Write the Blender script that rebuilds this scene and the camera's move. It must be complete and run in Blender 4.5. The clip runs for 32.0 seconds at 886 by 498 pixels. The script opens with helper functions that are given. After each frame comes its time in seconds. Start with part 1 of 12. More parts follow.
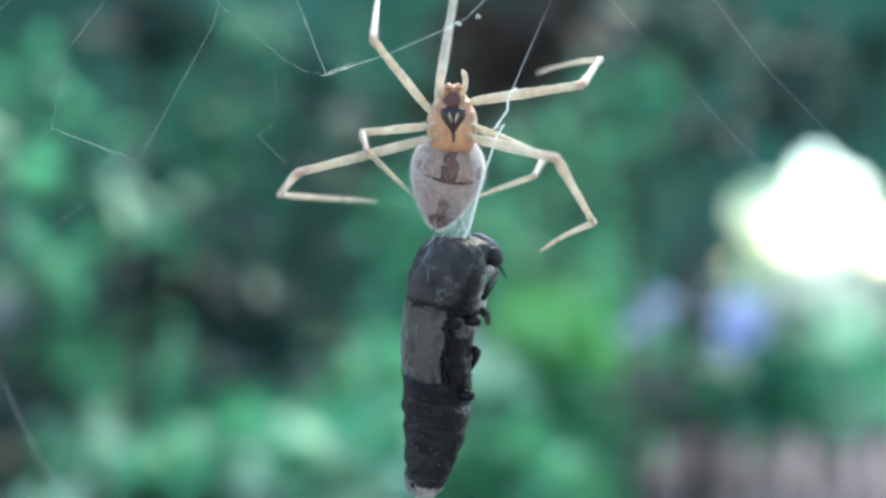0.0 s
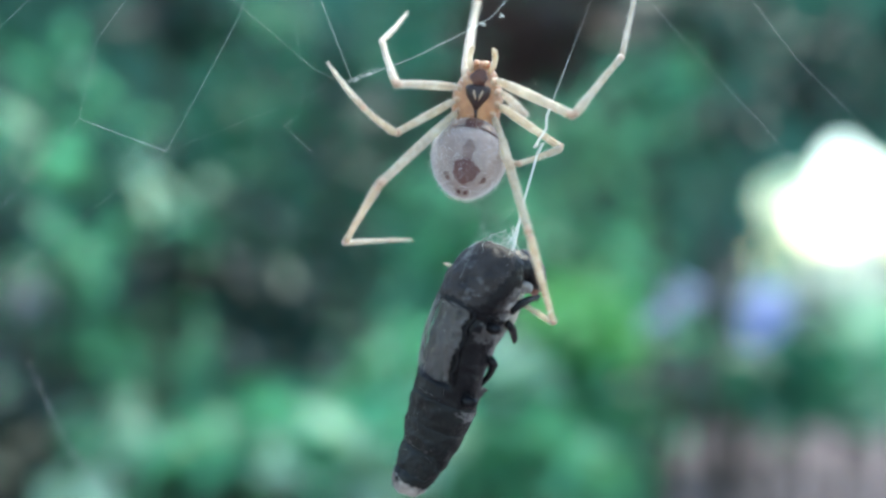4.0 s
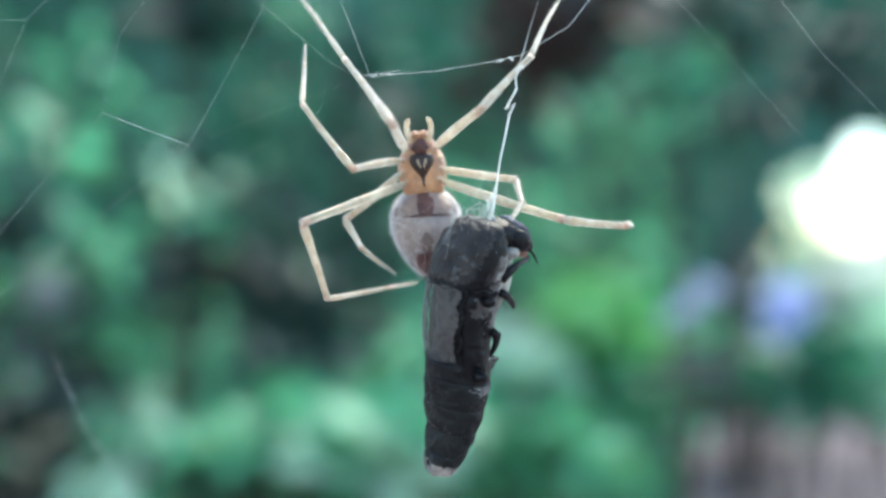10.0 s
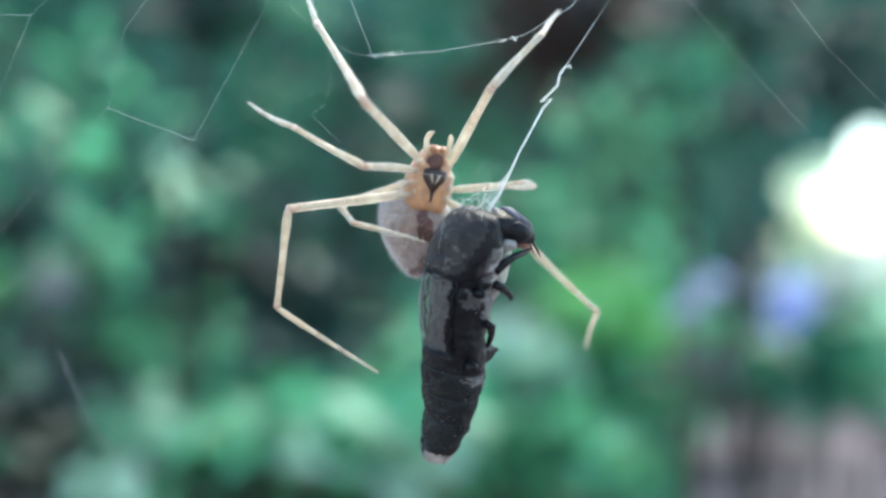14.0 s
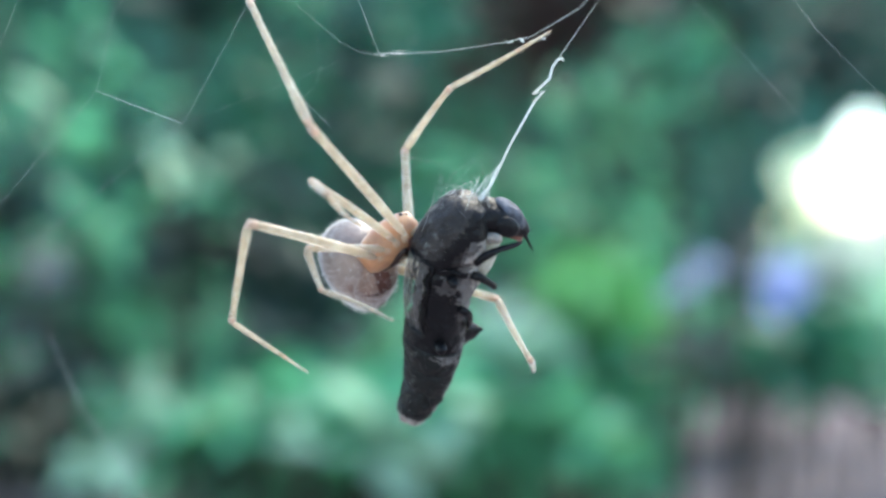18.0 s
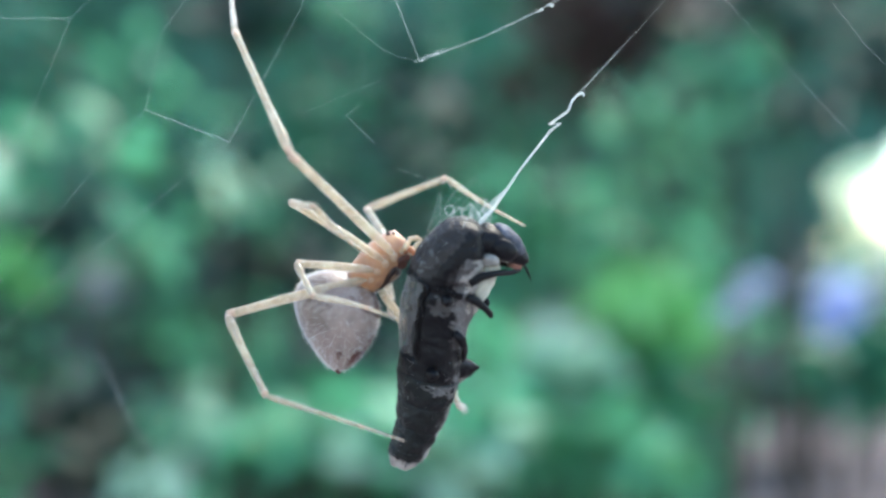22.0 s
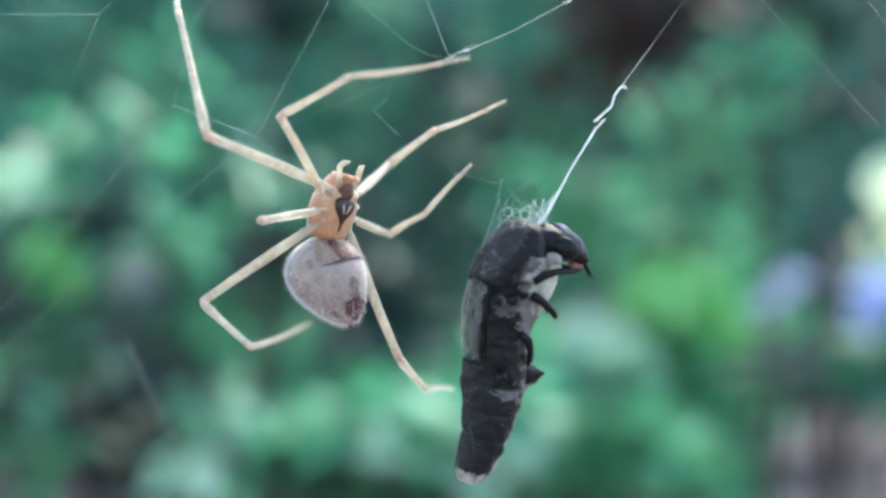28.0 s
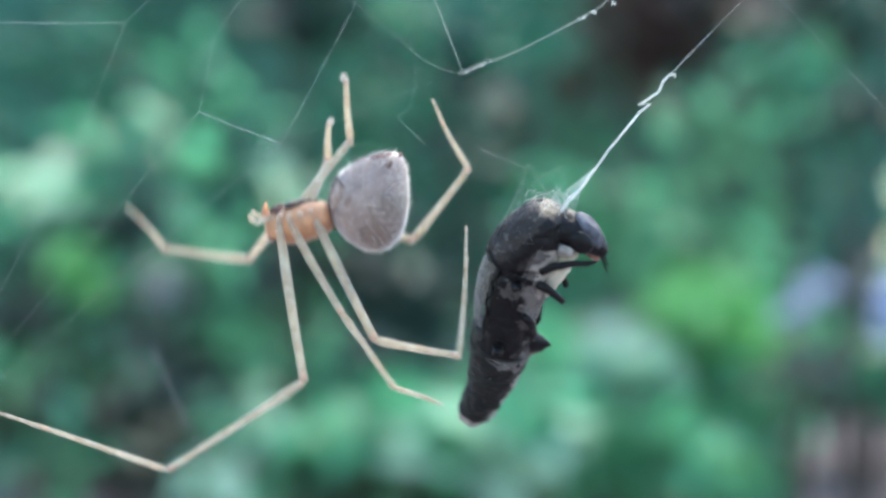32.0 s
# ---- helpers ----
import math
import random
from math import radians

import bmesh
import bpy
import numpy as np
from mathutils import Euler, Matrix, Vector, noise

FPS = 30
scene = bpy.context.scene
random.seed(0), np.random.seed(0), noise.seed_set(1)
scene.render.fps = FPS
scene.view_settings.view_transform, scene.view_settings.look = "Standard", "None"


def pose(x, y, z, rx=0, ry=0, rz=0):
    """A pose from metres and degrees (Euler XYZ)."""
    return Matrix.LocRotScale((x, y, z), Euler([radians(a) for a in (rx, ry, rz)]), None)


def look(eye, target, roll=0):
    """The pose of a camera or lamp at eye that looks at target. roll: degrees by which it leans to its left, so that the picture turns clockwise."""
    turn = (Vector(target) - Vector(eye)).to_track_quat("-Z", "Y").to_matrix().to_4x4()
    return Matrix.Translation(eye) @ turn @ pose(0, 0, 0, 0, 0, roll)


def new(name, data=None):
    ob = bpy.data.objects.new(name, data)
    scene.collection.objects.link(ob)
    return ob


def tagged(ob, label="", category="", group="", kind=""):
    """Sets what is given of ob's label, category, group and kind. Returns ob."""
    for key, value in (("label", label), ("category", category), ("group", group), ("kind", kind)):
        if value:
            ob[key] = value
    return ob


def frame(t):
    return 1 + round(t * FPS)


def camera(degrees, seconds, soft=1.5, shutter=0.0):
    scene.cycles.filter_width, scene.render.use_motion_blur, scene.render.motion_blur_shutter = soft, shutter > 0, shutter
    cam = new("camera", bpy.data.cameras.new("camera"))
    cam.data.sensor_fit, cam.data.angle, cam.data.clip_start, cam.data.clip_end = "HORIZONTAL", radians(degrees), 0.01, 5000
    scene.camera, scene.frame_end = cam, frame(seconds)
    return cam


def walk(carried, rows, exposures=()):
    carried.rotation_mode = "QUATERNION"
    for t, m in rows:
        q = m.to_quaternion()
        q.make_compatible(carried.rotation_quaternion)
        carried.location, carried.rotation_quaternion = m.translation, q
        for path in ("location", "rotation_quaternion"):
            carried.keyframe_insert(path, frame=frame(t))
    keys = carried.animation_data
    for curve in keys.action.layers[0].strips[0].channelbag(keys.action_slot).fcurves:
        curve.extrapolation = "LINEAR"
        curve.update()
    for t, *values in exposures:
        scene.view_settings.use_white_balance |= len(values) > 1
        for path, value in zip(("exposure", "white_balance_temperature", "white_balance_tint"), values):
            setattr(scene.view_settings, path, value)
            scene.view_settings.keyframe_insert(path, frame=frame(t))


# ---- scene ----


def mm(x, y, z, rx=0, ry=0, rz=0):
    """A pose from millimetres and degrees."""
    return pose(x / 1000, y / 1000, z / 1000, rx, ry, rz)


# ---- camera: a macro lens a hand's width from the web ----
cam = camera(40, 32.0, soft=2.8, shutter=0.5)
cam.data.dof.use_dof = True
cam.data.dof.focus_distance = 0.0468
cam.data.dof.aperture_fstop = 27
walk(cam, [(0, mm(.2, -47.39, 350, 90.85, 0, -2.84)), (1, mm(.18, -47.39, 350, 90.82, 0, -2.07)), (2, mm(.14, -47.39, 350, 90.61, 0, -1.62)),
          (3, mm(.1, -47.39, 350, 90.45, 0, -1.62)), (3.5, mm(.09, -47.39, 350, 90.37, 0, -1.70)), (5.5, mm(.04, -47.39, 350, 90.40, 0, -1.76)),
          (6, mm(.03, -47.39, 350, 90.56, 0, -1.33)), (7, mm(.02, -47.39, 350, 90.56, 0, -0.64)), (8, mm(0, -47.39, 350, 90.53, 0, -0.40)),
          (9, mm(0, -47.39, 350, 90.40, 0, -0.85)), (10, mm(0, -47.39, 350, 90.08, 0, -0.80)), (11, mm(0, -47.39, 350, 89.97, 0, -0.77)),
          (12, mm(.01, -47.39, 350, 89.68, 0, -1.01)), (13, mm(.01, -47.39, 350, 89.71, 0, -0.85)), (14, mm(.02, -47.39, 350, 89.84, 0, -0.56)),
          (14.5, mm(.02, -47.39, 350, 89.84, 0, -0.56)), (16.5, mm(.08, -47.39, 350, 89.55, 0, -1.06)), (17, mm(.1, -47.39, 350, 89.31, 0, -1.06)),
          (18, mm(.16, -47.39, 350, 89.07, 0, -0.85)), (19, mm(.23, -47.39, 350, 89.07, 0, -0.48)), (20, mm(.3, -47.39, 350, 89.04, 0, -0.03)),
          (21, mm(.35, -47.39, 350, 89.49, 0, 0.61)), (22, mm(.4, -47.39, 350, 89.87, 0, 1.52)), (23, mm(.45, -47.39, 350, 90.13, 0, 2.23)),
          (24, mm(.5, -47.39, 350, 90.13, 0, 2.60)), (25, mm(.55, -47.39, 350, 90.13, 0, 2.92)), (25.5, mm(.58, -47.39, 350, 90.00, 0, 2.98)),
          (27.5, mm(.65, -47.39, 350, 89.63, 0, 2.98)), (28, mm(.65, -47.39, 350, 89.60, 0, 3.06)), (29, mm(.65, -47.39, 350, 89.76, 0, 3.37)),
          (30, mm(.65, -47.39, 350, 89.81, 0, 3.48)), (31, mm(.65, -47.39, 350, 89.81, 0, 3.67)), (31.5, mm(.65, -47.39, 350, 89.81, 0, 3.80)),
          (32, mm(.65, -47.39, 350, 89.92, 0, 4.20))],
     exposures=[(0, 2.26, 7400, 1), (32, 2.36, 7400, 6)])

# ---- daylight under a pale sky, shade of a garden ----
world = bpy.data.worlds.new("sky")
scene.world = world
world.use_nodes = True
wn = world.node_tree.nodes
sky = wn.new("ShaderNodeTexSky")
sky.sky_type = "NISHITA"
sky.sun_disc = False
sky.sun_elevation = radians(58)
sky.sun_rotation = radians(28)
sky.air_density, sky.dust_density, sky.ozone_density = 1.0, 0.1, 3.0
world.node_tree.links.new(sky.outputs[0], wn["Background"].inputs[0])
wn["Background"].inputs[1].default_value = 0.15
sun_lamp = bpy.data.lights.new("sun", "SUN")
sun_lamp.energy, sun_lamp.angle, sun_lamp.color = 1.5, radians(30), (1.0, 0.97, 0.93)
sun = new("sun", sun_lamp)
sun.matrix_world = look((0.7, 1.3, 2.4), (0, 0, 0.35))


# ---- materials ----
def material(name, base, rough=0.6, grain=400.0, vary=0.25, dark=None, bump=0.0, sss=0.0, radius=(0.0006, 0.0004, 0.0003),
             sheen=0.0, metal=0.0, clear=0.0, translucent=0.0, per_piece=0.0, stain=60.0, coat=0.0, spec=0.5, see=0.0, patchy=False):
    """Two scales of noise between a base colour and a darker one, with fine relief."""
    m = bpy.data.materials.new(name)
    m.use_nodes = True
    nt = m.node_tree
    n, ln = nt.nodes, nt.links
    bsdf = n["Principled BSDF"]
    co = n.new("ShaderNodeTexCoord")
    fine, wide = n.new("ShaderNodeTexNoise"), n.new("ShaderNodeTexNoise")
    fine.inputs["Scale"].default_value, fine.inputs["Detail"].default_value = grain, 5
    wide.inputs["Scale"].default_value, wide.inputs["Detail"].default_value = stain, 3
    both = n.new("ShaderNodeMath")
    both.operation = "ADD"
    ramp = n.new("ShaderNodeMapRange")
    ramp.inputs[1].default_value, ramp.inputs[2].default_value = 0.65, 1.35
    mix = n.new("ShaderNodeMix")
    mix.data_type = "RGBA"
    low = dark or tuple(c * (1 - vary) for c in base)
    mix.inputs[6].default_value, mix.inputs[7].default_value = (*low, 1), (*base, 1)
    for tex in (fine, wide):
        ln.new(co.outputs["Object"], tex.inputs["Vector"])
    ln.new(fine.outputs["Fac"], both.inputs[0])
    ln.new(wide.outputs["Fac"], both.inputs[1])
    ln.new(both.outputs[0], ramp.inputs[0])
    ln.new(ramp.outputs[0], mix.inputs[0])
    colour = mix.outputs[2]
    if per_piece:
        geo, hsv, pm = n.new("ShaderNodeNewGeometry"), n.new("ShaderNodeHueSaturation"), n.new("ShaderNodeMapRange")
        pm.inputs[3].default_value, pm.inputs[4].default_value = 1 - per_piece, 1 + per_piece
        ln.new(geo.outputs["Random Per Island"], pm.inputs[0])
        ln.new(pm.outputs[0], hsv.inputs["Value"])
        ln.new(colour, hsv.inputs["Color"])
        colour = hsv.outputs[0]
    ln.new(colour, bsdf.inputs["Base Color"])
    bsdf.inputs["Roughness"].default_value = rough
    bsdf.inputs["Metallic"].default_value = metal
    bsdf.inputs["Transmission Weight"].default_value = clear
    bsdf.inputs["IOR"].default_value = 1.4
    bsdf.inputs["Specular IOR Level"].default_value = spec
    bsdf.inputs["Sheen Weight"].default_value = sheen
    bsdf.inputs["Sheen Roughness"].default_value = 0.35
    bsdf.inputs["Coat Weight"].default_value = coat
    if sss:
        bsdf.inputs["Subsurface Weight"].default_value = sss
        bsdf.inputs["Subsurface Radius"].default_value = radius
        bsdf.inputs["Subsurface Scale"].default_value = 1.0
    if bump:
        b = n.new("ShaderNodeBump")
        b.inputs["Strength"].default_value = bump
        b.inputs["Distance"].default_value = 0.5 / grain
        ln.new(fine.outputs["Fac"], b.inputs["Height"])
        ln.new(b.outputs[0], bsdf.inputs["Normal"])
    if translucent:
        tr, ms = n.new("ShaderNodeBsdfTranslucent"), n.new("ShaderNodeMixShader")
        ms.inputs[0].default_value = translucent
        ln.new(colour, tr.inputs["Color"])
        ln.new(bsdf.outputs[0], ms.inputs[1])
        ln.new(tr.outputs[0], ms.inputs[2])
        ln.new(ms.outputs[0], n["Material Output"].inputs["Surface"])
    if see:
        tp, mt = n.new("ShaderNodeBsdfTransparent"), n.new("ShaderNodeMixShader")
        mt.inputs[0].default_value = see
        if patchy:
            part_clear = n.new("ShaderNodeMath")
            part_clear.operation = "MULTIPLY"
            part_clear.inputs[1].default_value = see
            ln.new(ramp.outputs[0], part_clear.inputs[0])
            ln.new(part_clear.outputs[0], mt.inputs[0])
        ln.new(n["Material Output"].inputs["Surface"].links[0].from_socket, mt.inputs[1])
        ln.new(tp.outputs[0], mt.inputs[2])
        ln.new(mt.outputs[0], n["Material Output"].inputs["Surface"])
    return m


MAT = {
    "leg": material("pale leg cuticle", (0.80, 0.725, 0.575), 0.2, 3000, 0.0, dark=(0.46, 0.36, 0.25), coat=0.35, clear=0.35, sss=0.5, sheen=1.0, bump=0.3, stain=900, translucent=0.35, see=0.30),
    "joint": material("ruddy joint cuticle", (0.52, 0.36, 0.26), 0.5, 3000, 0.3, sss=0.3, sheen=0.4, stain=900),
    "carapace": material("tan cuticle", (0.52, 0.26, 0.13), 0.42, 2500, 0.0, dark=(0.27, 0.125, 0.075), sss=0.5, sheen=0.4, bump=0.25, stain=700),
    "sternum": material("dark brown cuticle", (0.035, 0.016, 0.012), 0.4, 2500, 0.5, bump=0.25, stain=800),
    "abdomen": material("mauve grey skin", (0.34, 0.255, 0.225), 0.45, 2600, 0.42, sss=0.75, radius=(0.0011, 0.0009, 0.0008), sheen=0.9, bump=0.35, stain=600),
    "back": material("taupe skin", (0.225, 0.162, 0.137), 0.5, 2600, 0.3, sss=0.6, sheen=0.9, bump=0.35, stain=600),
    "mark": material("rust brown skin", (0.11, 0.042, 0.03), 0.55, 2500, 0.5, bump=0.3, stain=900),
    "stripe": material("faint brown skin", (0.24, 0.155, 0.13), 0.55, 2500, 0.5, sss=0.3, bump=0.3, stain=900),
    "spinneret": material("reddish cuticle", (0.115, 0.042, 0.034), 0.5, 2500, 0.4, sheen=0.3, stain=900),
    "ochre": material("ochre skin", (0.29, 0.185, 0.145), 0.5, 2500, 0.4, sss=0.3, sheen=0.4, bump=0.3, stain=900),
    "coxa": material("pinkish cuticle", (0.54, 0.34, 0.22), 0.42, 2500, 0.35, sss=0.5, sheen=0.5, bump=0.25, stain=900),
    "eye": material("black bead", (0.01, 0.01, 0.012), 0.12, 900, 0.1),
    "fuzz": material("white down", (0.85, 0.82, 0.78), 0.6, 900, 0.1, translucent=0.4),
    "prey": material("slate chitin", (0.042, 0.036, 0.034), 0.52, 1400, 0.0, dark=(0.010, 0.009, 0.010), bump=0.9, spec=0.18, stain=350),
    "prey_black": material("black chitin", (0.005, 0.0047, 0.006), 0.45, 1400, 0.4, bump=0.5, spec=0.22, stain=500),
    "prey_grey": material("slate back skin", (0.062, 0.056, 0.054), 0.45, 1600, 0.0, dark=(0.02, 0.019, 0.019), bump=0.6, sheen=0.25, stain=350),
    "wing_case": material("smoky grey wing case", (0.21, 0.195, 0.18), 0.5, 1600, 0.0, dark=(0.085, 0.078, 0.072), bump=0.6, sheen=1.0, stain=450, translucent=0.5, see=0.4),
    "prey_tail": material("dark tail skin", (0.014, 0.0155, 0.0155), 0.5, 1500, 0.0, dark=(0.006, 0.007, 0.007), bump=0.8, stain=420, spec=0.25, translucent=0.1),
    "prey_scuff": material("grey scuffed skin", (0.135, 0.125, 0.122), 0.48, 1600, 0.0, dark=(0.012, 0.011, 0.012), bump=0.8, stain=600),
    "prey_pale": material("pale membrane", (0.40, 0.37, 0.34), 0.5, 1600, 0.0, dark=(0.05, 0.045, 0.045), sss=0.3, bump=0.6, stain=700),
    "prey_throat": material("cream throat skin", (0.56, 0.55, 0.45), 0.5, 1600, 0.0, dark=(0.22, 0.20, 0.18), sss=0.3, bump=0.6, stain=500),
    "prey_blue": material("bluish grey shell", (0.11, 0.115, 0.14), 0.7, 1500, 0.0, dark=(0.014, 0.014, 0.017), bump=0.9, spec=0.3, stain=900),
    "prey_red": material("red brown mouthpart", (0.30, 0.14, 0.11), 0.4, 1500, 0.4, stain=500),
    "silk": material("white silk", (0.82, 0.85, 0.82), 0.4, 2000, 0.1, translucent=0.35, stain=700, see=0.55, patchy=True),
    # Noise transparency imitates threads that glint only in places.
    "silk_fine": material("hair-fine silk, glints put in by patchy clearness", (0.82, 0.85, 0.85), 0.4, 900, 0.1, translucent=0.35, stain=140, see=0.6, patchy=True),
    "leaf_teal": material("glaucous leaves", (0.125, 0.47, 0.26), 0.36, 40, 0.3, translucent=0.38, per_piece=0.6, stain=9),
    # A deep shadow among the shrubs, put into a dark brown leaf colour.
    "leaf_shadow": material("dark brown leaves, shadow in the colour", (0.05, 0.03, 0.028), 0.7, 40, 0.4, per_piece=0.4, stain=9),
    # Near-black so that the dark hollows between crowns lie in the leaf colour.
    "leaf_shade": material("near-black leaves, shade in the colour", (0.012, 0.045, 0.036), 0.6, 40, 0.4, per_piece=0.4, stain=9),
    # This deep green carries the shade that fills gaps between brighter crowns.
    "leaf_deep": material("deep green leaves, shade in the colour", (0.034, 0.18, 0.105), 0.5, 40, 0.35, translucent=0.3, per_piece=0.7, stain=9),
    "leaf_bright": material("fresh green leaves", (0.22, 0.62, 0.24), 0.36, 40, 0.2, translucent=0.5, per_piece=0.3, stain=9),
    # Sunlit foliage and small leaf highlights, painted as a pale leaf colour.
    "leaf_sunlit": material("pale leaves, sunlight in the colour", (0.50, 0.78, 0.57), 0.36, 40, 0.2, translucent=0.6, per_piece=0.25, stain=9),
    "petal": material("lavender petals", (0.66, 0.74, 0.98), 0.6, 60, 0.15, translucent=0.5, per_piece=0.2, stain=12),
    # White that puts the glare low in the far gap into a colour.
    "petal_glare": material("white flakes, glare in the colour", (0.88, 0.93, 0.88), 0.6, 60, 0.1, translucent=0.5, per_piece=0.1, stain=12),
    "petal_grey": material("faded mauve petals", (0.40, 0.38, 0.46), 0.6, 60, 0.2, translucent=0.3, per_piece=0.25, stain=12),
    "bark": material("dark bark", (0.045, 0.035, 0.03), 0.85, 60, 0.4, bump=0.6, stain=12),
    # Dark green stands in for the shaded depth behind the planting.
    "bank": material("dark green backdrop, shade in the colour", (0.038, 0.15, 0.10), 0.95, 12, 0.0, dark=(0.016, 0.05, 0.04), bump=0.5, stain=2.0),
    "soil": material("mauve grey gravel", (0.22, 0.178, 0.19), 0.9, 70, 0.35, bump=0.5, stain=5),
}


# ---- mesh helpers ----
def part(name, bm, mat, parent=None, label="", unit=0.001, smooth=True):
    """Links a bmesh (in millimetres) as one mesh object, under a thing or a part."""
    me = bpy.data.meshes.new(name)
    bm.transform(Matrix.Scale(unit, 4))
    bmesh.ops.recalc_face_normals(bm, faces=bm.faces)
    bm.to_mesh(me)
    bm.free()
    me.materials.append(MAT[mat])
    if smooth:
        me.shade_smooth()
    ob = new(name, me)
    ob.parent = parent
    return tagged(ob, label)


def empty(name, label, category, group="", m=None):
    ob = new(name)
    ob.empty_display_size = 0.002
    if m:
        ob.matrix_world = m
    return tagged(ob, label, category, group)


def rings(bm, loops, close=True):
    """Skins successive loops of points into a closed tube."""
    made = [[bm.verts.new(p) for p in loop] for loop in loops]
    n = len(made[0])
    for a, b in zip(made, made[1:]):
        for i in range(n):
            bm.faces.new((a[i], a[(i + 1) % n], b[(i + 1) % n], b[i]))
    if close:
        bm.faces.new(made[0])
        bm.faces.new(made[-1])
    return made


def tube(bm, path, radii, n=8, flat=1.0):
    """A round rod along a path of points, with one radius a point."""
    path = [Vector(p) for p in path]
    loops, side = [], None
    for i, p in enumerate(path):
        way = (path[min(i + 1, len(path) - 1)] - path[max(i - 1, 0)]).normalized()
        if side is None:
            side = way.orthogonal().normalized()
        side = (side - way * side.dot(way)).normalized()
        up = way.cross(side)
        r = radii[i] if hasattr(radii, "__len__") else radii
        loops.append([p + side * (r * math.cos(2 * math.pi * k / n)) + up * (r * flat * math.sin(2 * math.pi * k / n)) for k in range(n)])
    rings(bm, loops)


def blob(bm, centre, size, sub=3, turn=None):
    """An ellipsoid; size is its three half axes."""
    made = bmesh.ops.create_icosphere(bm, subdivisions=sub, radius=1)["verts"]
    m = Matrix.Translation(centre) @ (turn or Matrix.Identity(4)) @ Matrix.Diagonal((*size, 1))
    bmesh.ops.transform(bm, matrix=m, verts=made)
    return made


def roughen(bm, amount, scale):
    """Uneven relief along the normals."""
    bm.normal_update()
    for v in bm.verts:
        v.co += v.normal * (noise.noise(v.co * scale) * amount)


# ---- ground and distance ----
def ground_sheet():
    bm = bmesh.new()
    steps = [-300, -60, -20, -8, -4, -2, -1, 0, 0.5, 1, 1.5, 2, 2.5, 3, 4, 6, 10, 20, 60, 300]
    grid = [[bm.verts.new((x, y, noise.noise(Vector((x * 1.3, y * 1.3, 0))) * 0.012 if abs(x) < 9 else 0)) for x in steps] for y in steps]
    for a, b in zip(grid, grid[1:]):
        for i in range(len(steps) - 1):
            bm.faces.new((a[i], a[i + 1], b[i + 1], b[i]))
    return tagged(part("ground", bm, "soil", unit=1), "bare mauve grey gravelly soil of a garden", "ground", kind="structure")


# ragged openings in the far foliage: x, z and half width in metres
SKY_GAPS = ((1.66, 0.44, 0.26), (1.50, 0.52, 0.16), (1.72, 0.24, 0.20), (1.40, 0.32, 0.12), (1.78, 0.60, 0.18), (1.88, 0.40, 0.20), (1.56, 0.18, 0.15), (1.84, 0.16, 0.15))


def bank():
    """A steep backdrop added behind the planting, deep shade in its colour, with ragged gaps through which the bright
    sky shows.
    """
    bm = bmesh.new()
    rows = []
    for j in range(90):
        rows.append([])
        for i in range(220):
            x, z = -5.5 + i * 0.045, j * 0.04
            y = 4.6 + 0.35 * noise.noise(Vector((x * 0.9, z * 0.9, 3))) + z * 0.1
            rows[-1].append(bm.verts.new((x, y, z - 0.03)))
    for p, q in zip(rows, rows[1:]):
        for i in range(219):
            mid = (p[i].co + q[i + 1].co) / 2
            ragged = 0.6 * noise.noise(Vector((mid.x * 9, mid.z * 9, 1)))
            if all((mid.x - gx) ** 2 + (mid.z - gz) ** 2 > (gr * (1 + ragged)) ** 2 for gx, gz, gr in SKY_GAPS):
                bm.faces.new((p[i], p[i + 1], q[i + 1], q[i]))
    return tagged(part("backdrop", bm, "bank", unit=1), "added dark backdrop behind the shrubs, shade in its colour, with bright gaps", "bank", kind="structure")


def leaves_mesh(name, mat, parent, centre, spread, count, size, rng, label):
    """A crown of many small folded leaves, thinner towards its edge, as one mesh."""
    verts, faces = [], []
    base = np.array([(0, 0, 0), (0.32, 0.28, 0.06), (0.7, 0.24, 0.02), (1, 0, -0.1), (0.7, -0.24, 0.02), (0.32, -0.28, 0.06), (0.5, 0, -0.05)])
    for _ in range(count):
        d = rng.normal(size=3)
        d /= np.linalg.norm(d)
        p = np.array(centre) + d * np.array(spread) * rng.random() ** 0.45
        if p[2] < 0.01:
            p[2] = 0.01 + rng.random() * 0.05
        q = np.array(Euler(rng.uniform(-1, 1, 3) * (0.9, 0.9, 3.14)).to_matrix())
        k = len(verts)
        verts += [tuple(v) for v in (base * size * rng.uniform(0.6, 1.25)) @ q.T + p]
        faces += [(k, k + 1, k + 6), (k + 1, k + 2, k + 6), (k + 2, k + 3, k + 6), (k + 3, k + 4, k + 6), (k + 4, k + 5, k + 6), (k + 5, k, k + 6)]
    me = bpy.data.meshes.new(name)
    me.from_pydata(verts, [], faces)
    me.materials.append(MAT[mat])
    ob = new(name, me)
    ob.parent = parent
    return tagged(ob, label, kind="stuff")


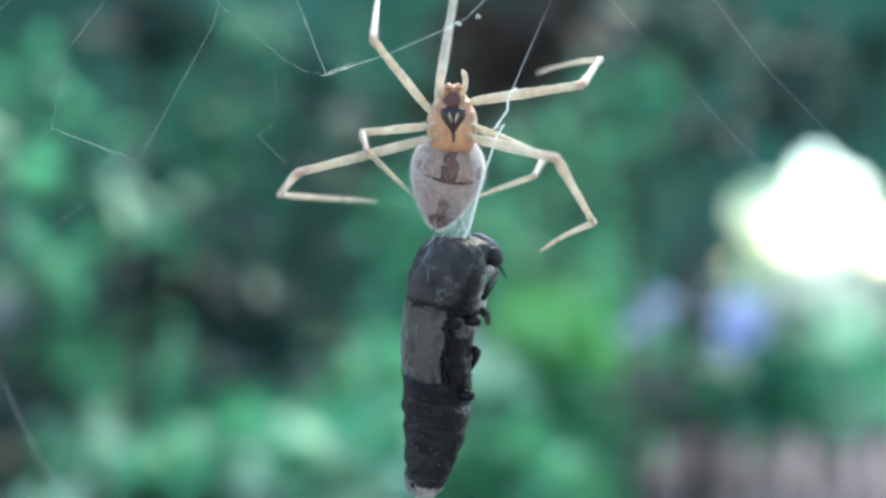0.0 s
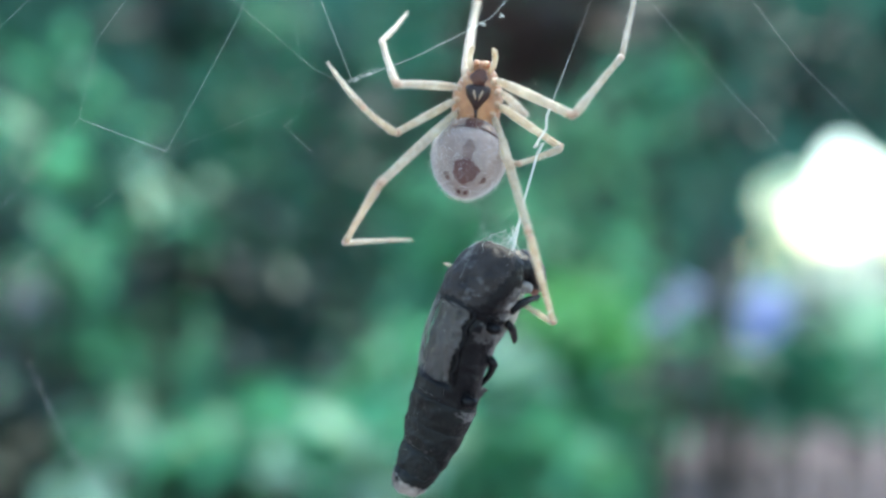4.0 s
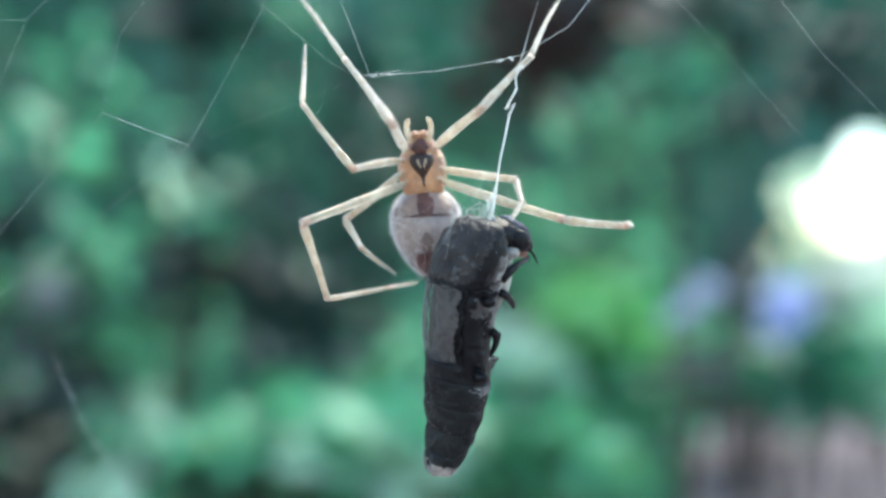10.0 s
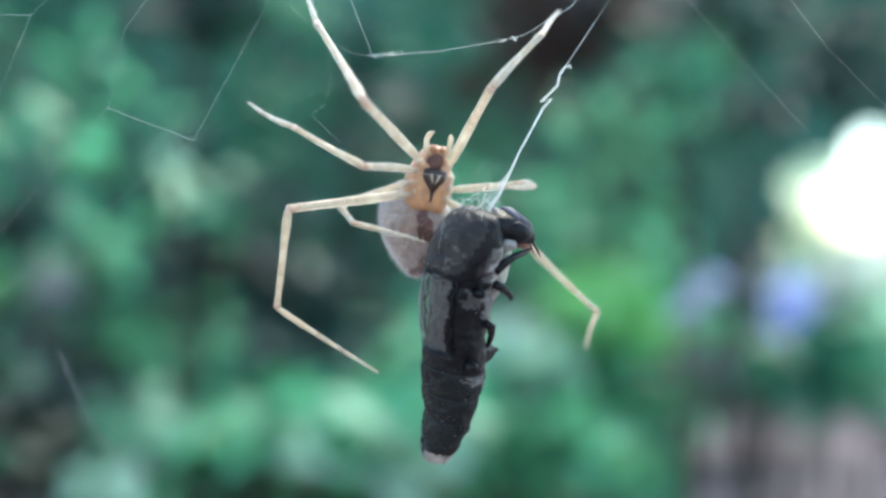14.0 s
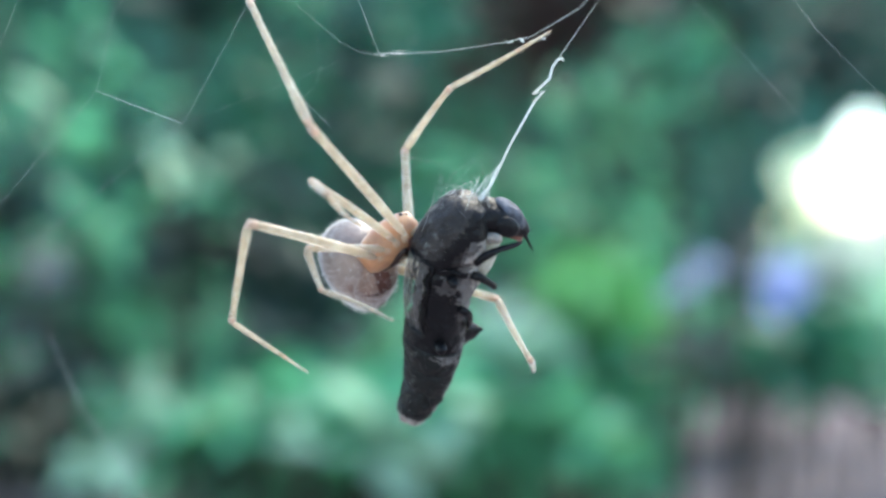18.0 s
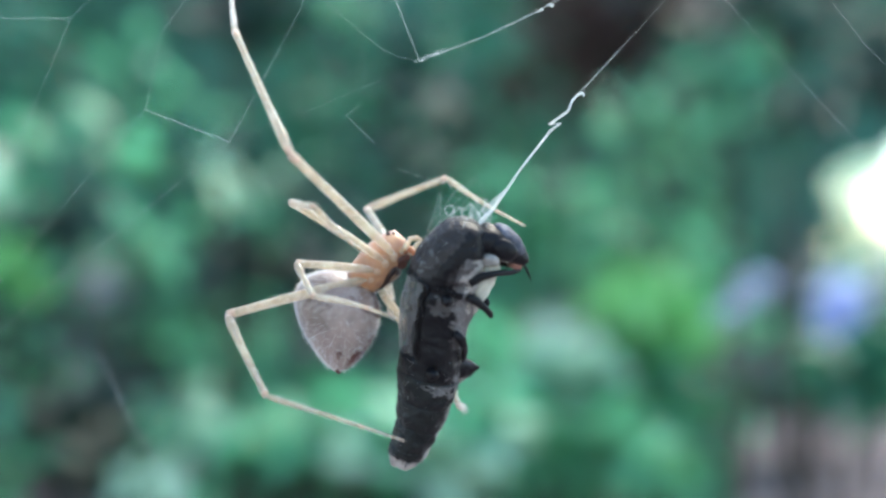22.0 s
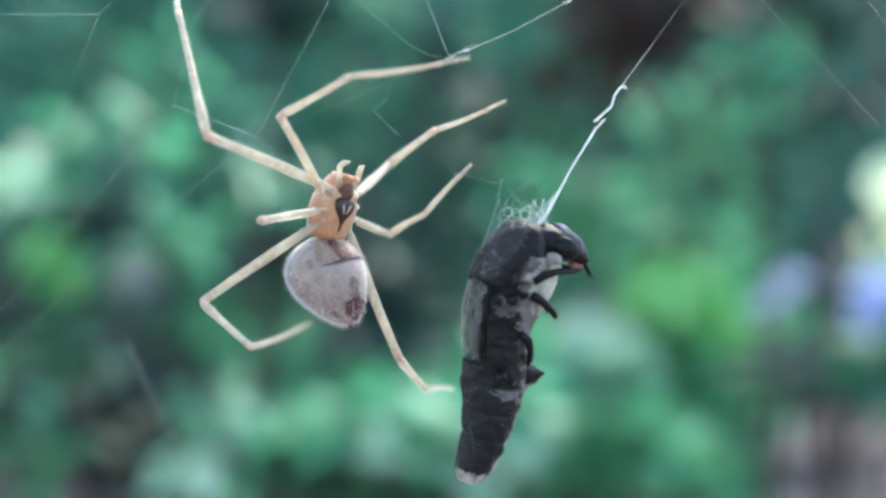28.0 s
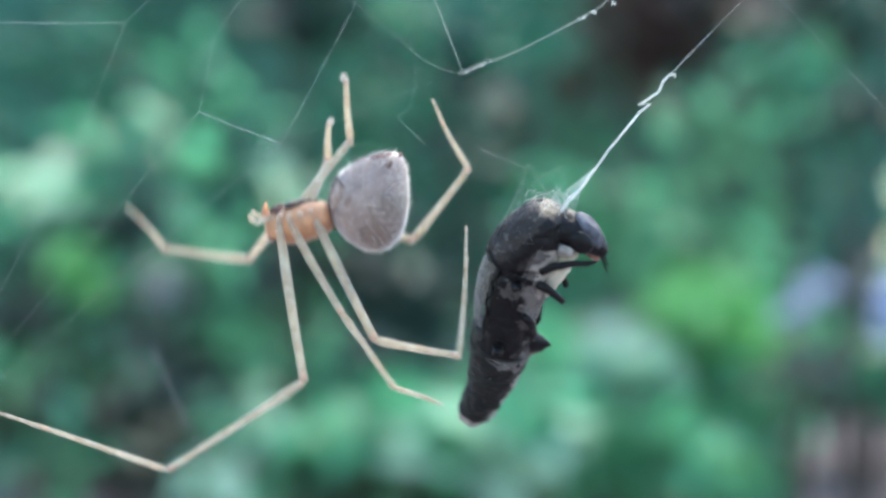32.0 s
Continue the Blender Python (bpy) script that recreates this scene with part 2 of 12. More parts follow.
def shrub(name, label, category, mat, x, y, z, spread, count, size, seed, group="shrubs behind the web"):
    """A plant with a tapered stem, limbs and a crown of single leaves; z is the middle of the crown."""
    rng = np.random.default_rng(seed)
    lean = rng.uniform(-0.05, 0.05, 2)
    root = empty(name, label, category, group, Matrix.Translation((x - lean[0], y - lean[1], 0)))
    bm = bmesh.new()
    top = Vector((lean[0], lean[1], z))
    tube(bm, [(0, 0, -0.03), (lean[0] * 0.3, lean[1] * 0.3, z * 0.4), top], [0.005, 0.004, 0.002], 7)
    part("stem", bm, "bark", root, unit=1)
    for k in range(5):
        a = 2 * math.pi * k / 5 + rng.random()
        bm = bmesh.new()
        start = Vector((lean[0] * 0.3, lean[1] * 0.3, z * 0.4)).lerp(top, 0.2 + 0.15 * k)
        end = start + Vector((math.cos(a) * spread[0] * 0.8, math.sin(a) * spread[1] * 0.8, spread[2] * rng.uniform(0.1, 0.7)))
        tube(bm, [start, start.lerp(end, 0.5) + Vector((0, 0, -0.01)), end], [0.003, 0.002, 0.001], 6)
        part("limb", bm, "bark", root, unit=1)
    leaves_mesh("crown", mat, root, (lean[0], lean[1], z), spread, count, size, rng, "")
    return root


ground_sheet()
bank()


# ---- the spider ----
part_of = {}
LEG_LENGTHS = {"R1": (6.34, 5.98, 7.04), "L1": (4.51, 3.63, 4.73), "2": (4.18, 3.52, 4.18), "3": (2.97, 2.09, 2.86), "4": (5.46, 3.92, 5.5)}
HIPS = {"1": (0.72, 0.62), "2": (0.28, 0.82), "3": (-0.22, 0.84), "4": (-0.66, 0.70)}


def abdomen_point(u, a, lift=0.0):
    """A point of the abdomen's skin: u from waist to spinnerets, a round it from the back (0)."""
    belly = math.sin(math.pi * u ** 0.86) ** 0.58 * (1 - 0.30 * u)
    up, side = (2.02 * belly + lift), (1.70 * belly + lift)
    return Vector((0.45 - 3.86 * u, side * math.sin(a), up * math.cos(a) + 0.86 * (1 - u * u) - 0.10))


def skin_patch(u0, u1, a0, a1, fade, seed=0, rag=0.28, lift=0.012):
    """A ragged rounded patch on the abdomen's skin, narrowing towards u1 by fade."""
    bm = bmesh.new()
    rows = []
    mid, half = (a0 + a1) / 2, (a1 - a0) / 2
    for i in range(17):
        k = i / 16
        u = u0 + (u1 - u0) * k
        wide = half * max(0.04, 1 - abs(2 * k - 1) ** 3) ** 0.5 * (1 - fade * k)
        left = wide * (1 + rag * noise.noise(Vector((k * 5, seed, 0))) + rag * 0.6 * noise.noise(Vector((k * 13, seed, 3))))
        right = wide * (1 + rag * noise.noise(Vector((k * 5, seed, 7))) + rag * 0.6 * noise.noise(Vector((k * 13, seed, 9))))
        rows.append([bm.verts.new(abdomen_point(u, mid - left + (left + right) * j / 12, lift)) for j in range(13)])
    for p, q in zip(rows, rows[1:]):
        for j in range(12):
            bm.faces.new((p[j], p[j + 1], q[j + 1], q[j]))
    return bm


def down(points, length, seed, thick=0.012):
    """Short fine hairs standing on a skin: points are pairs of place and normal."""
    rng = random.Random(seed)
    bm = bmesh.new()
    for p, nrm in points:
        tip = p + (nrm + Vector((rng.uniform(-0.5, 0.5) - 0.5, rng.uniform(-0.5, 0.5), rng.uniform(-0.5, 0.5)))).normalized() * length * rng.uniform(0.6, 1.3)
        side = nrm.orthogonal().normalized() * thick
        other = nrm.cross(side).normalized() * thick
        a, b, c, d = (bm.verts.new(v) for v in (p + side, p - side * 0.5 + other, p - side * 0.5 - other, tip))
        bm.faces.new((a, b, d)), bm.faces.new((b, c, d)), bm.faces.new((c, a, d))
    return bm


def leg_segment(name, length, radii, mat, parent, bend=0.0, seed=0):
    """One leg piece along +x, with its swellings, a light bow, ruddy ends and short bristles."""
    bm = bmesh.new()
    n = 3 * (len(radii) - 1) + 1
    fine = [radii[k // 3] + (radii[min(k // 3 + 1, len(radii) - 1)] - radii[k // 3]) * (k % 3) / 3 for k in range(n)]
    fine[0] *= 0.6
    tube(bm, [(length * k / (n - 1), 0, bend * math.sin(math.pi * k / (n - 1))) for k in range(n)], fine, 12)
    for f in bm.faces:
        x = f.calc_center_median().x / length
        f.material_index = 1 if x > 0.955 or (name == "tibia" and x < 0.05) or (name == "metatarsus" and 0.66 < x < 0.69) else 0
    rng = random.Random(seed)
    for _ in range(240):
        at_ = rng.uniform(0.5, n - 1.2)
        k = int(at_)
        a = rng.uniform(0, 2 * math.pi)
        out = Vector((0, math.cos(a), math.sin(a)))
        p = Vector((length * at_ / (n - 1), 0, bend * math.sin(math.pi * at_ / (n - 1)))) + out * fine[k] * 0.9
        tip = p + (out * 0.55 + Vector((0.9, 0, 0))) * rng.uniform(0.08, 0.22)
        q = [bm.verts.new(v) for v in (p + Vector((0.006, 0, 0)), p - Vector((0.006, 0, 0)), p + out.cross(Vector((1, 0, 0))) * 0.006, tip)]
        for tri in ((q[0], q[1], q[3]), (q[1], q[2], q[3]), (q[2], q[0], q[3])):
            bm.faces.new(tri).material_index = 2
    ob = part(name, bm, mat, parent)
    ob.data.materials.append(MAT["joint"])
    ob.data.materials.append(MAT["fuzz"])
    return ob


def spider_legs(root):
    for side in "RL":
        for num in "1234":
            key = side + num
            la, lb, lc = LEG_LENGTHS.get(key) or LEG_LENGTHS[num]
            x, y = HIPS[num]
            y = y if side == "L" else -y
            thick = 0.98 if num in "14" else 0.84
            bm = bmesh.new()
            tube(bm, [(x * 0.6, y * 0.55, -0.42), (x * 0.85, y * 0.85, -0.40), (x, y, -0.35)], [0.17, 0.18 * thick, 0.15 * thick], 10)
            leg = part("leg", bm, "coxa", root, "tan hip of a long pale leg")
            f = leg_segment("femur", la, [0.14 * thick, 0.185 * thick, 0.20 * thick, 0.19 * thick, 0.175 * thick, 0.165 * thick, 0.17 * thick], "leg", leg, 0.05, 11)
            t = leg_segment("tibia", lb, [0.155 * thick, 0.185 * thick, 0.15 * thick, 0.14 * thick, 0.135 * thick, 0.125 * thick, 0.12 * thick, 0.135 * thick], "leg", leg, 0.04, 12)
            m = leg_segment("metatarsus", lc, [0.115 * thick, 0.11, 0.10, 0.09, 0.085, 0.075, 0.065, 0.05, 0.025], "leg", leg, 0.10, 13)
            part_of[key, "femur"], part_of[key, "tibia"], part_of[key, "metatarsus"] = f, t, m


def build_spider():
    root = empty("spider", "small long-legged spider, tan front, mauve grey abdomen, hanging in its web", "spider")
    # front body
    bm = bmesh.new()
    loops = []
    for i in range(13):
        u = i / 12
        x = -1.25 + 2.65 * u
        w = 1.0 * math.sqrt(max(0.02, 1 - ((u - 0.42) / 0.62) ** 2)) * (1 - 0.28 * max(0, u - 0.55) / 0.45)
        h = 0.80 * math.sqrt(max(0.02, 1 - ((u - 0.48) / 0.64) ** 2))
        loops.append([(x, w * math.sin(2 * math.pi * k / 18), h * math.cos(2 * math.pi * k / 18) + 0.08 * u) for k in range(18)])
    rings(bm, loops)
    roughen(bm, 0.035, 3.0)
    part("cephalothorax", bm, "carapace", root, "tan orange front body")
    # heart-shaped breast plate
    bm = bmesh.new()
    rim, crest = [], []
    for k in range(20):
        a = 2 * math.pi * k / 20
        r = 1 - 0.25 * max(0.0, -math.cos(a))
        px, py = min(0.62 * math.cos(a) + 0.02, 0.42 + 0.08 * math.cos(2 * a)), 0.44 * math.sin(a) * (1 + 0.6 * math.cos(a)) * r
        rim.append((px, py, -0.70))
        crest.append((px * 0.8, py * 0.75, -0.83))
    rings(bm, [rim, crest])
    part("sternum", bm, "sternum", root, "dark brown breast plate")
    bm = bmesh.new()
    blob(bm, (0.70, 0, -0.55), (0.42, 0.32, 0.26), 3)
    roughen(bm, 0.10, 5)
    part("labium", bm, "mark", root, "rust brown mouth plate")
    bm = bmesh.new()
    tube(bm, [(-0.5, 0, -0.76), (-0.8, 0.03, -0.66), (-1.1, 0, -0.45)], [0.10, 0.07, 0.04], 8, 0.6)
    part("midline", bm, "sternum", root, "dark line to the waist")
    for s in (-1, 1):
        bm = bmesh.new()
        tube(bm, [(0.28, 0.17 * s, -0.80), (0.16, 0.155 * s, -0.815), (0.0, 0.10 * s, -0.815), (-0.16, 0.06 * s, -0.81)], [0.025, 0.05, 0.04, 0.02], 8)
        part("sternum_ridge", bm, "coxa", root, "paler ridge")
        bm = bmesh.new()
        tube(bm, [(1.05, 0.2 * s, -0.25), (1.28, 0.22 * s, -0.42), (1.30, 0.18 * s, -0.70), (1.2, 0.12 * s, -0.95)], [0.12, 0.14, 0.11, 0.04], 10)
        part("jaw", bm, "carapace", root)
        bm = bmesh.new()
        tube(bm, [(0.95, 0.32 * s, -0.42), (1.25, 0.46 * s, -0.45), (1.6, 0.5 * s, -0.36), (1.8, 0.44 * s, -0.5), (1.88, 0.36 * s, -0.72)], [0.11, 0.12, 0.11, 0.11, 0.05], 8)
        part("pedipalp", bm, "leg", root, "pale feeler")
        for ex, ey, ez in ((1.18, 0.10, 0.42), (1.22, 0.26, 0.34), (1.05, 0.16, 0.55), (1.08, 0.34, 0.44)):
            bm = bmesh.new()
            blob(bm, (ex, ey * s, ez), (0.12, 0.12, 0.12), 2)
            part("eye", bm, "eye", root)
    # abdomen, hung at the waist
    bm = bmesh.new()
    rings(bm, [[abdomen_point(0.004 + 0.992 * i / 24, 2 * math.pi * k / 32) for k in range(32)] for i in range(25)])
    abdomen = part("abdomen", bm, "abdomen", root, "swollen mauve grey abdomen with pale down")
    part_of["abdomen"] = abdomen
    part("brown_mark", skin_patch(0.05, 0.36, math.pi - 0.21, math.pi + 0.21, -0.3, 1, 0.7, 0.02), "mark", abdomen, "rust brown belly mark")
    part("brown_mark", skin_patch(0.52, 0.84, math.pi - 0.13, math.pi + 0.13, -0.6, 2, 0.9), "stripe", abdomen, "faint ragged brown belly stripe")
    part("brown_mark", skin_patch(0.73, 0.95, math.pi - 0.52, math.pi + 0.52, -0.3, 31, 0.5, 0.018), "spinneret", abdomen, "reddish mark round the spinnerets")
    part("brown_mark", skin_patch(0.335, 0.365, math.pi - 0.66, math.pi + 0.66, 0, 3, 0.9, 0.016), "mark", abdomen, "thin brown bar")
    part("back_patch", skin_patch(0.08, 0.84, -1.85, 1.85, 0.25), "back", abdomen, "taupe back")
    for s in (-1, 1):
        part("ochre_mark", skin_patch(0.07, 0.35, math.pi + s * 0.48 - 0.24, math.pi + s * 0.48 + 0.24, -0.2, 12 + s, 0.9, 0.009), "ochre", abdomen, "ochre brown belly patch")
        part("brown_mark", skin_patch(0.24, 0.34, math.pi + s * 0.95 - 0.10, math.pi + s * 0.95 + 0.10, 0.4, 4 + s), "stripe", abdomen, "small brown spot")
        part("brown_mark", skin_patch(0.80, 0.88, s * 2.1 - 0.16, s * 2.1 + 0.16, 0.4, 8 + s), "mark", abdomen, "small brown spot")
        bm = bmesh.new()
        tube(bm, [(-3.1, 0.14 * s, -0.15), (-3.45, 0.12 * s, -0.22)], [0.13, 0.06], 8)
        part("spinneret", bm, "spinneret", abdomen)
    rng = random.Random(4)
    pts = []
    for _ in range(1500):
        u, a = rng.uniform(0.08, 0.97), rng.uniform(0, 2 * math.pi)
        p = abdomen_point(u, a)
        pts.append((p, (p - Vector((-1.4, 0, 0.6))).normalized()))
    tagged(part("down", down(pts, 0.20, 5, 0.005), "fuzz", abdomen, "fine white down", smooth=False), kind="stuff")
    bm = bmesh.new()
    tube(bm, [(-1.05, 0, -0.1), (-1.35, 0, -0.1)], [0.2, 0.17], 10)
    part("waist", bm, "carapace", root)
    spider_legs(root)
    return root


spider = build_spider()


# ---- the wrapped insect ----
# stations down the body: s below the bend, v towards its belly, half thickness, half width (mm)
def body_loops(stations, n=20):
    loops = []
    for i, (s, v, h, w) in enumerate(stations):
        a, b = stations[max(i - 1, 0)], stations[min(i + 1, len(stations) - 1)]
        way = Vector((b[1] - a[1], 0, a[0] - b[0])).normalized()
        out = Vector((0, 1, 0)).cross(way)
        loops.append([Vector((v, 0, -s)) + out * (h * math.cos(2 * math.pi * k / n)) + Vector((0, w * math.sin(2 * math.pi * k / n), 0)) for k in range(n)])
    return loops


def fine_loft(stations, steps=4, n=24, bumps=0.09):
    bm = bmesh.new()
    fine = []
    for a, b in zip(stations, stations[1:]):
        for i in range(steps):
            u = i / steps
            fine.append([p + (q - p) * u for p, q in zip(a, b)])
    fine.append(list(stations[-1]))
    rings(bm, body_loops(fine, n))
    roughen(bm, bumps * 1.3, 1.6)
    roughen(bm, bumps, 3.1)
    roughen(bm, bumps * 0.5, 7.0)
    return bm


# down the body: depth below the bend, the back's and the belly's line, half width (mm)
PROFILE = ((-0.12, 0.05, 0.75, 0.75), (0.05, -0.36, 1.15, 1.10), (0.45, -0.68, 1.30, 1.30), (0.9, -0.93, 1.42, 1.40), (1.7, -1.20, 1.52, 1.45),
           (2.3, -1.31, 1.58, 1.42), (2.6, -1.30, 1.58, 1.36), (3.2, -1.30, 1.50, 1.36), (3.9, -1.25, 1.33, 1.38), (4.5, -1.15, 1.30, 1.38),
           (5.1, -1.03, 1.40, 1.40), (5.7, -0.93, 1.52, 1.42), (6.2, -0.85, 1.55, 1.40), (6.8, -0.72, 1.50, 1.36), (7.5, -0.58, 1.40, 1.28),
           (8.3, -0.47, 1.25, 1.14), (9.1, -0.42, 1.05, 0.96), (9.7, -0.40, 0.84, 0.74), (10.1, -0.34, 0.60, 0.50))


def section(s):
    """Middle, half thickness and half width of the body at depth s."""
    back, belly, wide = (float(np.interp(s, [p[0] for p in PROFILE], [p[i] for p in PROFILE])) for i in (1, 2, 3))
    return (back + belly) / 2, (belly - back) / 2, wide


def skin_point(s, a, lift=0.0):
    """A point of the body's skin; the angle a runs from the back (0) to the belly (pi), negative on the other side."""
    v, h, w = section(s)
    return Vector((v - (h + lift) * math.cos(a), (w + lift) * math.sin(a), -s))


def mottle(s, a, scale, seed):
    """Uneven blotches over the skin, about -1 to 1."""
    q = Vector((math.cos(a) * 1.3, math.sin(a) * 1.4, s)) * scale + Vector((seed, 0, 0))
    return noise.noise(q) + 0.5 * noise.noise(q * 2.3)


def frayed(s, a, scale, seed):
    """The same with finely frayed borders."""
    return mottle(s, a, scale, seed) + 0.45 * noise.noise(Vector((math.cos(a) * 22, math.sin(a) * 22, s * 15 + seed)))


def skin(name, s0, s1, swell, zones, parent, label, closed=True, n=60, a0=-math.pi, a1=math.pi, lift=0.0, rough=1.0):
    """A length of the body's skin with folds and pits; zones(s, a) names each place's material."""
    bm = bmesh.new()
    count = max(6, int((s1 - s0) / 0.07))
    grid, used = [], []
    for i in range(count + 1):
        k = i / count
        s = s0 + (s1 - s0) * k
        up = swell * math.sin(math.pi * min(1, k * 1.15)) ** 0.6 + lift
        loop, full = [], up
        for j in range(n if closed else n + 1):
            up = full
            a = a0 + (a1 - a0) * j / n
            if name == "thorax" and abs(a) < 1.1:
                up = lift - 0.52 * math.cos(abs(a) * 1.428) ** 0.7 * math.sin(math.pi * min(1, max(0, (s - 2.3) / 3.1))) ** 0.4
            bump = 0.075 * mottle(s, a, 0.9, 3) + 0.05 * mottle(s, a, 2.2, 8) + 0.022 * mottle(s, a, 6.0, 5)
            loop.append(bm.verts.new(skin_point(s, a, up + bump * rough)))
        grid.append(loop)
    for i in range(count):
        s = s0 + (s1 - s0) * (i + 0.5) / count
        p, q = grid[i], grid[i + 1]
        for j in range(n):
            mat = zones(s, abs(a0 + (a1 - a0) * (j + 0.5) / n), (a0 + (a1 - a0) * (j + 0.5) / n) > 0)
            if mat is None:
                continue
            f = bm.faces.new((p[j], p[(j + 1) % len(p)], q[(j + 1) % len(p)], q[j]))
            if mat not in used:
                used.append(mat)
            f.material_index = used.index(mat)
    bmesh.ops.delete(bm, geom=[v for v in bm.verts if not v.link_faces], context="VERTS")
    if closed:
        bm.faces.new(grid[0]), bm.faces.new(grid[-1])
    ob = part(name, bm, used[0], parent, label)
    for mat in used[1:]:
        ob.data.materials.append(MAT[mat])
    return ob


def hood_zones(s, a, side):
    m = frayed(s, a, 1.5, 21 + side)
    if a > 1.75 + 0.2 * m:
        return "prey_black" if s < 1.0 else "prey_scuff" if a < 2.0 + 0.3 * m else "prey_pale"
    if abs(a - 1.45 + 0.28 * (s - 1.3)) < 0.22 + 0.12 * m or s > 2.12 + 0.12 * m:
        return "prey_black"
    return "prey_grey" if m > 0.55 else "prey"


def trunk_zones(s, a, side):
    m = frayed(s, a, 1.6, 33 + side)
    if a < 0.5 + 0.10 * m and s < 5.2 + 0.3 * m:
        return "prey_grey"
    if a > 1.98 + 0.22 * m and s < 3.9 + 0.3 * m:
        return "prey_pale" if mottle(s, a, 2.0, 61) > 0.05 and s < 3.3 and a > 2.25 else "prey_scuff"
    if 1.25 + 0.2 * m < a < 2.1 and 2.62 + 0.2 * m < s < 3.35 + 0.35 * m:
        return "prey_grey"
    if a > 2.0 and m > 0.3 or a > 2.25 and 3.9 < s < 4.7 + 0.3 * m:
        return "prey_grey" if m < 0.5 else "prey_scuff"
    return "prey_black"


def wing_zones(s, a, side):
    """Wing cases with frayed borders; None leaves the skin torn away."""
    m = frayed(s, a, 1.4, 71 + side)
    if a > 0.90 + 0.12 * m or s > 5.22 + 0.2 * m:
        return None
    return "prey_grey" if a > 0.74 + 0.2 * m or s < 2.45 + 0.15 * m else "wing_case"


def tail_zones(s, a, side):
    m = frayed(s, a, 1.9, 47 + side)
    if (a > 1.55 + 0.35 * m and 6.10 < s < 6.5 + 0.35 * m):
        return "prey_scuff"
    if s > 9.62 + 0.25 * m or (a > 2.55 + 0.2 * m and s > 7.0) :
        return "prey_pale"
    if m > 0.8:
        return "prey_scuff"
    return "prey_tail"


